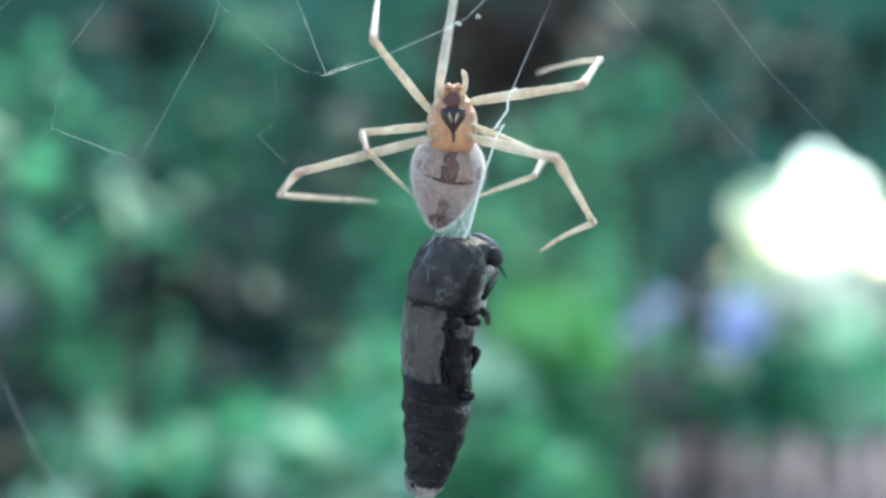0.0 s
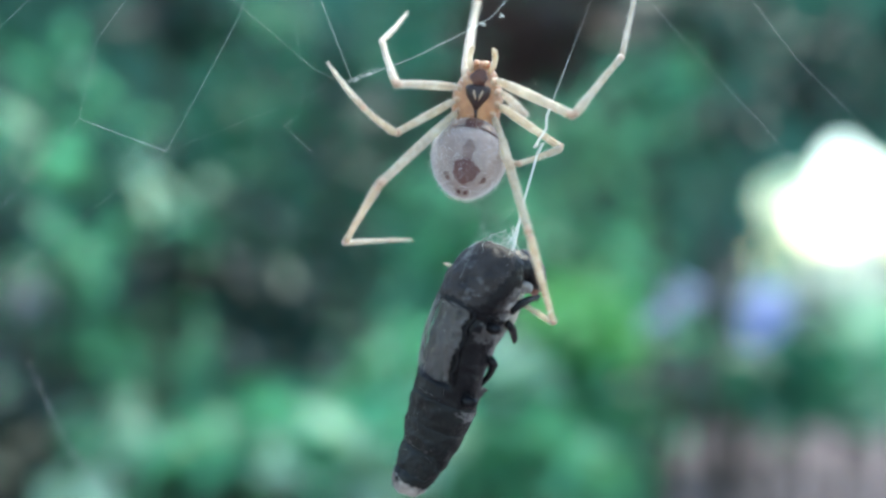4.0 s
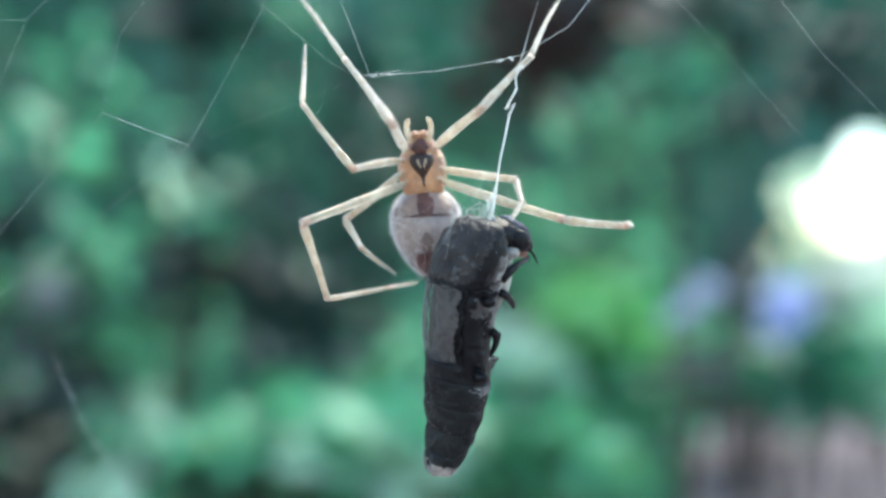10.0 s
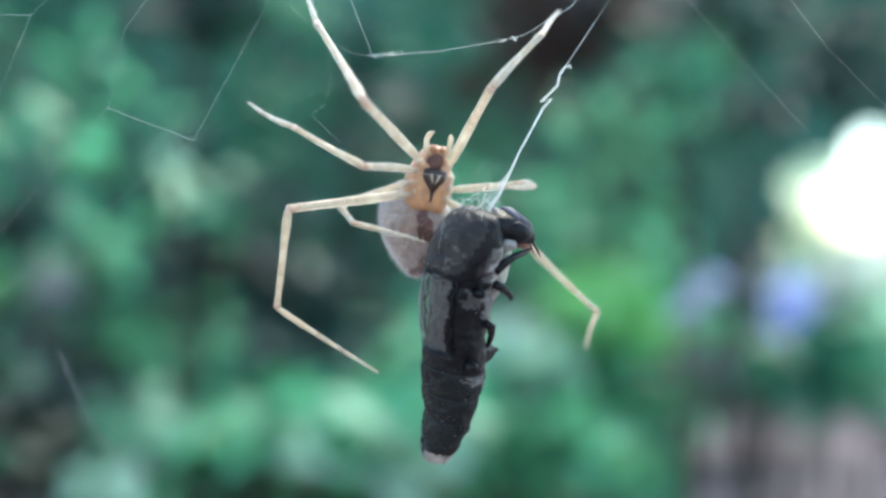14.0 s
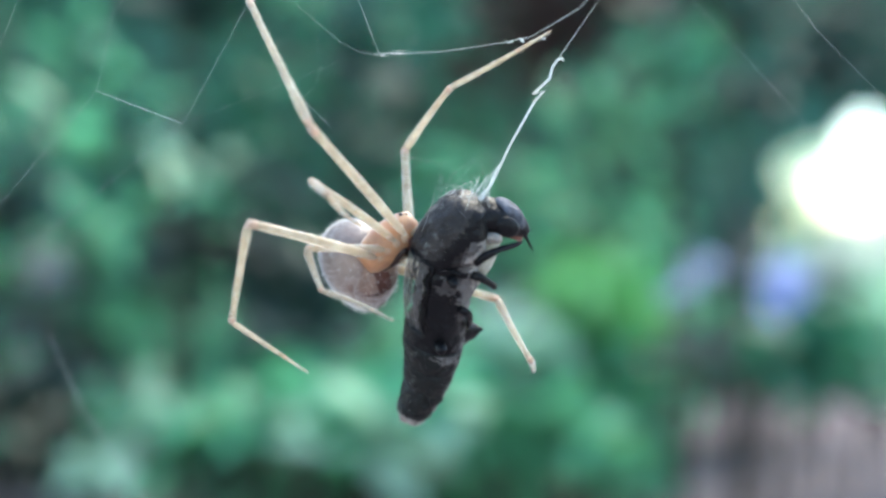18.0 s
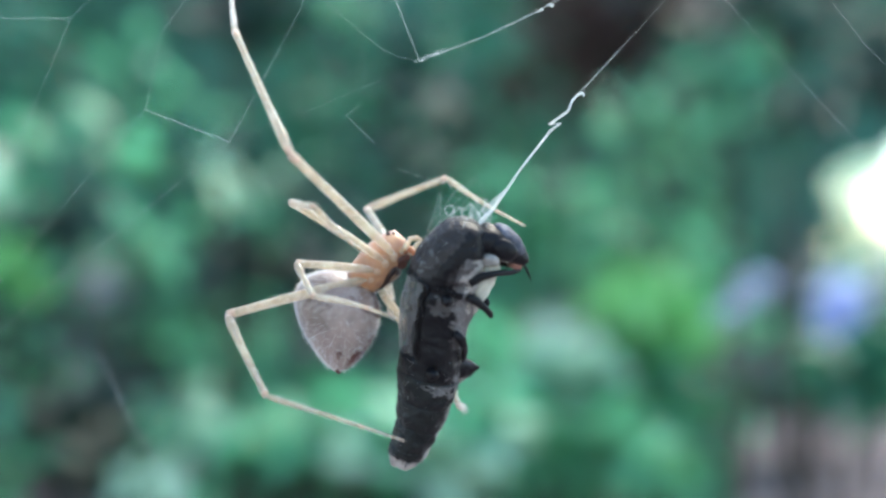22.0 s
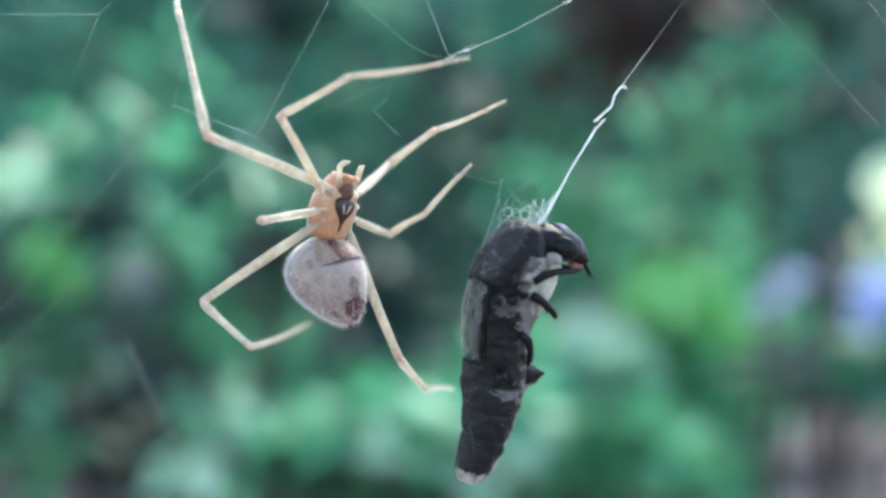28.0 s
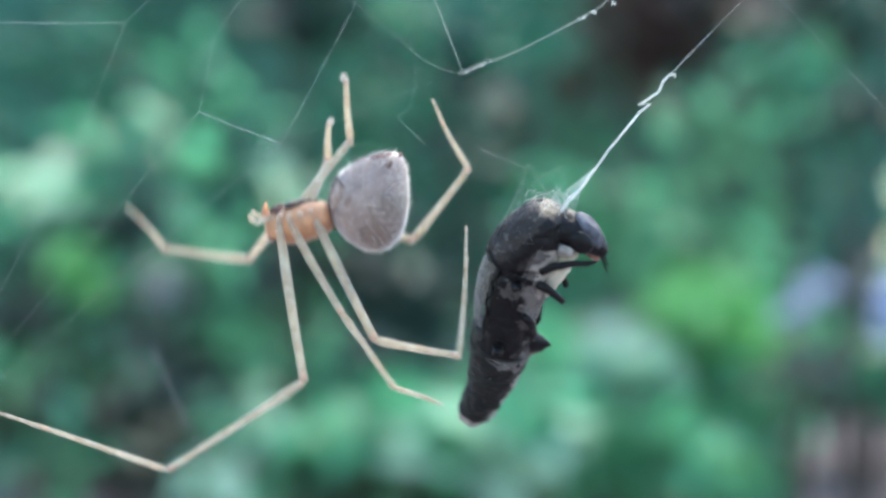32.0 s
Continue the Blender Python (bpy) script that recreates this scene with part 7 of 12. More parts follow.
    walk(part_of['L3','metatarsus'], [(0,mm(-2.31,2.91,-2.4,0,-40.1,-108.7)), (.5,mm(-2.08,3.08,-2.47,1.9,-48.9,-111.3)), (1,mm(-1.85,3.24,-2.54,4.9,-57.5,-115.1)), 
        (1.5,mm(-2.04,3.18,-2.5,1.3,-65.9,-111)), (2,mm(-2.23,3.12,-2.45,-6.3,-74.1,-103)), (2.5,mm(-1.82,2.9,-2.49,-22.3,-70.3,-86.2)), 
        (3,mm(-1.39,2.71,-2.46,-32.5,-65.4,-75.1)), (3.267,mm(-1.57,2.46,-2.25,-19.6,-67.3,-89.2)), (3.5,mm(-1.7,2.24,-2.05,-8,-67.8,-101.8)), 
        (4,mm(-2.33,1.88,-1.59,-10.2,-67.5,-99.4)), (4.5,mm(-3.18,2,-.12,-14.9,-66.8,-94.2)), (5,mm(-2.93,3.13,.96,-19.3,-65.9,-89.5)), 
        (5.5,mm(-2.51,3.74,1.04,-21.2,-65.5,-87.4)), (5.733,mm(-1.31,3.32,2.24,-21.5,-49.9,-87)), (6,mm(.46,1.96,2.98,-21.7,-30.8,-86.8)), 
        (6.267,mm(.85,-.3,1.4,-20.3,-50.5,-88.9)), (6.5,mm(-.08,.05,.27,-17,-66.5,-92.8)), (6.733,mm(-.07,.09,.34,-16.9,-73.4,-92.9)), 
        (7,mm(-.07,.15,.44,-16.5,-81.9,-93.2)), (7.267,mm(-.04,.13,.4,-29.3,-79.2,-80.3)), (7.5,mm(-.01,.12,.37,-35.7,-76.8,-73.8)), 
        (7.733,mm(.01,.37,.58,-168.4,-81.1,59.7)), (8,mm(.01,.76,.72,170.9,-57.1,81.3)), (8.267,mm(-1.05,2.02,-.21,28.9,-27,-125.5)), 
        (8.5,mm(-1.83,2.68,-1.26,33.2,46.5,-105.2)), (8.733,mm(-2.45,2.78,-1.87,35.9,54.5,-101.7)), (9,mm(-3.05,2.69,-2.61,41.8,64.1,-94.8)), 
        (9.5,mm(-2.53,3.29,-2.52,26.3,68.5,-111.8)), (10,mm(-1.91,3.74,-2.38,5.4,70.5,-134.1)), (10.5,mm(-2.05,3.89,-2.36,3.4,68.9,-136.2)), 
        (11,mm(-2.18,4.02,-2.33,1.7,67.4,-138)), (11.5,mm(-1.35,4.07,-2.73,-4.3,63.5,-144.6)), (12,mm(-.48,3.94,-3.08,-8.7,59.5,-149.6)), 
        (12.5,mm(-.87,3.78,-2.96,-1.3,65.6,-141.3)), (13,mm(-1.25,3.55,-2.81,10.8,71,-128.3)), (13.5,mm(-.45,3.47,-3.12,27.6,62,-110)), 
        (14,mm(.36,3.23,-3.38,35.6,51.8,-100.5)), (14.267,mm(.64,3.08,-2.6,33.8,52.9,-102.8)), (14.5,mm(.77,2.76,-1.88,32.2,53.8,-104.8)), 
        (15,mm(.64,2.61,-1.86,34.9,49.2,-101.4)), (15.5,mm(.41,2.28,-1.71,38.8,38.8,-95.7)), (16,mm(.2,1.99,-1.42,41.2,28.1,-91.5)), 
        (16.5,mm(.11,1.89,-1.25,41.9,23.3,-89.9)), (16.733,mm(.19,1.87,-1.29,41.9,23.1,-89.8)), (17,mm(.28,1.84,-1.34,42,22.9,-89.7)), 
        (17.5,mm(.12,1.95,-1.39,42,21.9,-89.5)), (18,mm(-.05,2.05,-1.44,42.1,20.9,-89.3)), (18.5,mm(-.03,2.02,-1.37,43.3,21.3,-85.9)), 
        (19,mm(0,1.99,-1.31,44.5,21.6,-82.5)), (19.5,mm(-.26,2.08,-1.5,43.8,22.8,-84.5)), (20,mm(-.51,2.14,-1.69,43,24,-86.5)), 
        (20.5,mm(-.55,2.11,-1.5,42.5,22.7,-87.8)), (21,mm(-.6,2.08,-1.3,42,21.4,-89.2)), (21.5,mm(-.85,2.05,-1.15,42.5,23.8,-87.7)), 
        (22,mm(-1.1,1.99,-1.01,43.2,26.3,-86.2)), (22.5,mm(-.99,2.05,-1.25,42.5,23.8,-87.9)), (23,mm(-.88,2.1,-1.49,41.9,21.3,-89.5)), 
        (23.5,mm(-1,2.37,-1.75,42.9,21.1,-86.7)), (24,mm(-1.1,2.69,-1.89,43.9,20.9,-83.9)), (24.5,mm(-.89,2.64,-1.97,43.8,20.1,-84.2)), 
        (25,mm(-.68,2.58,-2.03,43.7,19.3,-84.4)), (25.267,mm(-.48,2.35,-2.42,43.2,22.2,-85.7)), (25.5,mm(-.3,2.09,-2.7,42.8,24.6,-86.8)), 
        (26,mm(-.37,2.25,-2.6,42.1,26.7,-88.4)), (26.5,mm(-.5,2.58,-2.36,40.3,31.3,-92.1)), (27,mm(-.63,2.86,-2.06,38.1,35.7,-96.1)), 
        (27.5,mm(-.69,2.98,-1.9,36.9,37.7,-98)), (27.733,mm(-.05,3.27,-1.67,75.7,49.3,-44.2)), (28,mm(.66,3.65,-1.12,114.5,27.7,13.9)), 
        (28.5,mm(.29,4.07,-.91,102.6,39.5,-7.2)), (29,mm(-.15,4.41,-.61,83.8,46.2,-34.6)), (29.5,mm(-.45,4.28,-1.13,70.6,45,-53)), 
        (30,mm(-.78,4.09,-1.58,59.1,41.2,-69.8)), (30.267,mm(-1.91,3.74,-1.15,48.9,55,-83.3)), (30.5,mm(-2.74,3.29,-.61,31.9,64.4,-102.8)), 
        (30.733,mm(-2.13,3.54,-.94,43.8,56,-89.2)), (31,mm(-1.31,3.75,-1.31,51.6,44.6,-79.2)), (31.267,mm(-1.44,3.61,-1.76,48.4,38.7,-83.9)), 
        (31.5,mm(-1.59,3.18,-2.52,44.6,27.3,-90.9)), (31.733,mm(-1.65,2.56,-3.13,42.6,15.8,-96.5)), (32,mm(-1.63,2.16,-3.39,42,9.4,-99.2))])
    walk(part_of['L4','femur'], [(0,mm(-.66,.7,-.35,0,57.2,114.1)), (.5,mm(-.66,.7,-.35,1.6,54.7,116)), (1,mm(-.66,.7,-.35,3,52,117.8)), (1.5,mm(-.66,.7,-.35,15.3,41.2,134.6)), 
        (2,mm(-.66,.7,-.35,22.1,28.6,146.3)), (2.5,mm(-.66,.7,-.35,16,43.3,136)), (3,mm(-.66,.7,-.35,3.3,56.4,119.6)), 
        (3.267,mm(-.66,.7,-.35,10.1,47.9,128.1)), (3.5,mm(-.66,.7,-.35,13.7,40.6,133.2)), (4,mm(-.66,.7,-.35,27.4,35,155.5)), 
        (4.5,mm(-.66,.7,-.35,43.3,12.7,-167.2)), (5,mm(-.66,.7,-.35,43,-13.9,-136.4)), (5.5,mm(-.66,.7,-.35,37.7,-25,-120.9)), 
        (5.733,mm(-.66,.7,-.35,39.3,-13.8,-125.6)), (6,mm(-.66,.7,-.35,40,0,-130.9)), (6.267,mm(-.66,.7,-.35,40.2,-15.4,-132.7)), 
        (6.5,mm(-.66,.7,-.35,40.9,-27.9,-134.5)), (6.733,mm(-.66,.7,-.35,41.5,-29.2,-135.9)), (7,mm(-.66,.7,-.35,42.4,-30.8,-137.6)), 
        (7.267,mm(-.66,.7,-.35,37,-32.7,-127.4)), (7.5,mm(-.66,.7,-.35,32.3,-33.7,-118.8)), (7.733,mm(-.66,.7,-.35,34.3,7.4,-127.1)), 
        (8,mm(-.66,.7,-.35,25.3,57.4,-142.3)), (8.267,mm(-.66,.7,-.35,-1.4,59.1,-173.5)), (8.5,mm(-.66,.7,-.35,-21.1,54.9,163.1)), 
        (8.733,mm(-.66,.7,-.35,-26.8,40.1,155.4)), (9,mm(-.66,.7,-.35,-29.8,21.6,149.7)), (9.5,mm(-.66,.7,-.35,-36.6,22.9,131.8)), 
        (10,mm(-.66,.7,-.35,-43.5,22.2,113.9)), (10.5,mm(-.66,.7,-.35,-39.9,34.3,121.6)), (11,mm(-.66,.7,-.35,-33.2,45.9,131.8)), 
        (11.5,mm(-.66,.7,-.35,-40.5,36.4,120.8)), (12,mm(-.66,.7,-.35,-44.9,26.2,112.4)), (12.5,mm(-.66,.7,-.35,-40.9,35.2,120.2)), 
        (13,mm(-.66,.7,-.35,-34.7,43.6,130)), (13.5,mm(-.66,.7,-.35,-41.2,9.4,116.1)), (14,mm(-.66,.7,-.35,-39.6,-25.3,104.9)), 
        (14.267,mm(-.66,.7,-.35,-41.2,-13,109.9)), (14.5,mm(-.66,.7,-.35,-41.7,-3,113.6)), (15,mm(-.66,.7,-.35,-41.7,2.4,107)), 
        (15.5,mm(-.66,.7,-.35,-43.8,13.9,92.2)), (16,mm(-.66,.7,-.35,-49.2,24.5,75.9)), (16.5,mm(-.66,.7,-.35,-52.9,28.7,67.7)), 
        (16.733,mm(-.66,.7,-.35,-55.8,27.8,61.6)), (17,mm(-.66,.7,-.35,-59.1,26.5,54.3)), (17.5,mm(-.66,.7,-.35,-58.8,30.5,55)), 
        (18,mm(-.66,.7,-.35,-58.4,34.4,55.7)), (18.5,mm(-.66,.7,-.35,-47,21.9,79.6)), (19,mm(-.66,.7,-.35,-42.1,6.5,99.2)), 
        (19.5,mm(-.66,.7,-.35,-42,5.5,99.4)), (20,mm(-.66,.7,-.35,-42,4.4,99.6)), (20.5,mm(-.66,.7,-.35,-41.6,-.5,112.2)), 
        (21,mm(-.66,.7,-.35,-42.2,-5.3,124.8)), (21.5,mm(-.66,.7,-.35,-43.3,23.7,118.1)), (22,mm(-.66,.7,-.35,-50.3,52.3,107.2)), 
        (22.5,mm(-.66,.7,-.35,-51.7,43.6,105.3)), (23,mm(-.66,.7,-.35,-52.6,35,103.8)), (23.5,mm(-.66,.7,-.35,-53.3,38.8,102.7)), 
        (24,mm(-.66,.7,-.35,-54.2,42.6,101.4)), (24.5,mm(-.66,.7,-.35,-58.6,53.3,95.5)), (25,mm(-.66,.7,-.35,-66.9,63.5,85.7)), 
        (25.267,mm(-.66,.7,-.35,-55.3,42.7,100)), (25.5,mm(-.66,.7,-.35,-52,25.2,105.7)), (26,mm(-.66,.7,-.35,-49.3,21.8,112.6)), 
        (26.5,mm(-.66,.7,-.35,-45,13.5,126.7)), (27,mm(-.66,.7,-.35,-42.9,4.6,139.7)), (27.5,mm(-.66,.7,-.35,-42.7,.4,145.5)), 
        (27.733,mm(-.66,.7,-.35,-42.2,13,149.4)), (28,mm(-.66,.7,-.35,-40.2,28.5,154.9)), (28.5,mm(-.66,.7,-.35,-41.4,-.5,150.4)), 
        (29,mm(-.66,.7,-.35,-40.2,-29.5,145.9)), (29.5,mm(-.66,.7,-.35,-42.6,-11.1,153)), (30,mm(-.66,.7,-.35,-42.8,7.5,159.2)), 
        (30.267,mm(-.66,.7,-.35,-43.6,-23.9,164.3)), (30.5,mm(-.66,.7,-.35,-47.5,-49.3,170.7)), (30.733,mm(-.66,.7,-.35,-29.8,-38.3,145.4)), 
        (31,mm(-.66,.7,-.35,-19.4,-19.7,124.5)), (31.267,mm(-.66,.7,-.35,-21.1,-20.2,129.4)), (31.5,mm(-.66,.7,-.35,-22.5,-20.5,133.4)), 
        (31.733,mm(-.66,.7,-.35,-22.3,-25.6,133)), (32,mm(-.66,.7,-.35,-22.1,-32,132.5))])
    walk(part_of['L4','tibia'], [(0,mm(-1.86,3.4,-4.94,0,-44.1,140.9)), (.5,mm(-2.05,3.54,-4.8,2.9,-43.7,136.7)), (1,mm(-2.22,3.67,-4.65,5.8,-43.1,132.5)), 
        (1.5,mm(-3.54,3.62,-3.94,-1.4,-71.5,140.8)), (2,mm(-4.64,3.36,-2.97,-147.9,-78.7,-71.7)), (2.5,mm(-3.52,3.46,-4.09,-20.5,-64.7,158.9)), 
        (3,mm(-2.15,3.33,-4.89,-12.5,-31.7,148.7)), (3.267,mm(-2.92,3.58,-4.4,-18.1,-36.2,158.6)), (3.5,mm(-3.5,3.72,-3.9,-23.5,-39.1,167.5)), 
        (4,mm(-4.72,2.56,-3.48,-18.7,-19.9,158)), (4.5,mm(-5.85,-.48,-1.55,-19.3,23.3,141.7)), (5,mm(-4.5,-2.95,.96,-45.3,62.8,106.3)), 
        (5.5,mm(-3.2,-3.54,1.96,-92.9,70.2,55.1)), (5.733,mm(-3.74,-3.61,.95,-63.4,58.8,87.4)), (6,mm(-4.23,-3.43,-.35,-50.6,39.9,104.1)), 
        (6.267,mm(-4.23,-3.16,1.1,-26.9,60.1,134.3)), (6.5,mm(-4.04,-2.74,2.2,17,64.9,-177)), (6.733,mm(-4.08,-2.62,2.31,28.6,59.1,-163.8)), 
        (7,mm(-4.12,-2.46,2.44,37.4,50.8,-153.1)), (7.267,mm(-3.45,-2.95,2.6,59.6,36.6,-121.6)), (7.5,mm(-2.85,-3.28,2.68,67.8,20.7,-104.7)), 
        (7.733,mm(-3.93,-3.61,-1.05,56.9,34.3,-127.9)), (8,mm(-2.98,-1.1,-4.95,33.1,42.8,-165.2)), (8.267,mm(-3.45,.38,-5.03,21.2,51.1,178.7)), 
        (8.5,mm(-3.66,1.61,-4.82,7.3,55.7,161.4)), (8.733,mm(-4.45,2.43,-3.87,-.5,64.4,152.4)), (9,mm(-5.04,3.26,-2.36,-21.7,73.6,129.8)), 
        (9.5,mm(-4.01,4.44,-2.47,-37.1,68.1,113.5)), (10,mm(-2.71,5.32,-2.41,-45.8,61.6,103.9)), (10.5,mm(-3.02,4.54,-3.43,-34.7,46.3,117.5)), 
        (11,mm(-3.19,3.53,-4.27,-30.1,30.1,124.9)), (11.5,mm(-2.91,4.47,-3.59,-38,53.2,113.3)), (12,mm(-2.52,5.23,-2.76,-70.3,72.7,77.7)), 
        (12.5,mm(-2.9,4.55,-3.5,-40,55.1,111)), (13,mm(-3.2,3.73,-4.11,-31.8,34.2,122.4)), (13.5,mm(-3.02,5.54,-1.24,-30.7,27.3,124.5)), 
        (14,mm(-1.93,5.47,1.98,-29.9,20.3,126.5)), (14.267,mm(-2.47,5.7,.88,-15.2,56.2,148.9)), (14.5,mm(-2.84,5.69,-.07,50.5,71.5,-140.1)), 
        (15,mm(-2.26,5.91,-.58,64.5,66.8,-125.1)), (15.5,mm(-.87,5.99,-1.66,79.9,53.6,-107.6)), (16,mm(.55,5.52,-2.61,86.3,39.2,-98.8)), 
        (16.5,mm(1.16,5.13,-2.97,88,32.4,-95.9)), (16.733,mm(1.63,4.94,-2.9,89.8,42.1,-93)), (17,mm(2.19,4.67,-2.78,93.7,53.9,-87.8)), 
        (17.5,mm(2.04,4.55,-3.12,86.7,55.7,-96.3)), (18,mm(1.88,4.42,-3.43,79,56.8,-105.5)), (18.5,mm(.26,5.68,-2.38,90.9,46.4,-90.4)), 
        (19,mm(-1.53,6.05,-.97,97.5,34.8,-80.4)), (19.5,mm(-1.55,6.06,-.87,96.3,30.6,-82.6)), (20,mm(-1.57,6.06,-.77,95.4,26.5,-84.5)), 
        (20.5,mm(-2.72,5.75,-.31,102.3,29.3,-69.8)), (21,mm(-3.76,5.16,.15,109.9,30.4,-54.5)), (21.5,mm(-3.01,5.11,-2.55,101.6,28.1,-71.5)), 
        (22,mm(-1.65,3.89,-4.66,94.5,23.9,-87.6)), (22.5,mm(-1.7,4.51,-4.12,93.6,25.8,-89.8)), (23,mm(-1.73,5.04,-3.48,92.5,27.6,-92.1)), 
        (23.5,mm(-1.59,4.85,-3.77,93.2,27.8,-90.8)), (24,mm(-1.45,4.64,-4.04,93.8,28,-89.4)), (24.5,mm(-.97,3.95,-4.72,94.2,27.8,-88.5)), 
        (25,mm(-.48,3.13,-5.23,94.7,27.6,-87.5)), (25.267,mm(-1.36,4.65,-4.05,93.3,30.5,-90.4)), (25.5,mm(-2,5.45,-2.67,92,32.8,-92.9)), 
        (26,mm(-2.61,5.38,-2.38,82.3,54.7,-106.6)), (26.5,mm(-3.83,4.96,-1.63,-28.5,63.6,134.8)), (27,mm(-4.81,4.22,-.78,-51.1,15.9,102.9)), 
        (27.5,mm(-5.16,3.79,-.38,-51.6,-7,96)), (27.733,mm(-5.24,3.4,-1.58,-52.9,-14.5,103)), (28,mm(-5,2.73,-2.95,-56,-23.5,112.3)), 
        (28.5,mm(-5.41,3.39,-.3,-59,-24.8,119.8)), (29,mm(-4.59,3.36,2.34,-62.3,-25.8,127.4)), (29.5,mm(-5.43,3.13,.7,-61.5,-18.5,125.3)), 
        (30,mm(-5.72,2.62,-1.06,-61,-11.1,123.4)), (30.267,mm(-5.46,2.05,1.86,-61,11.7,128.6)), (30.5,mm(-4.17,1.27,3.79,-59.2,30.3,133.6)), 
        (30.733,mm(-4.19,3.13,3.03,-33.2,66.5,166.3)), (31,mm(-3.57,4.94,1.49,73.6,53.1,-79.5)), (31.267,mm(-3.91,4.66,1.53,40.6,41.8,-123)), 
        (31.5,mm(-4.17,4.41,1.56,28.3,24.5,-145.1)), (31.733,mm(-4.02,4.3,2.01,19.2,33.9,-163.7)), (32,mm(-3.79,4.11,2.54,2.2,40.6,168.6))])
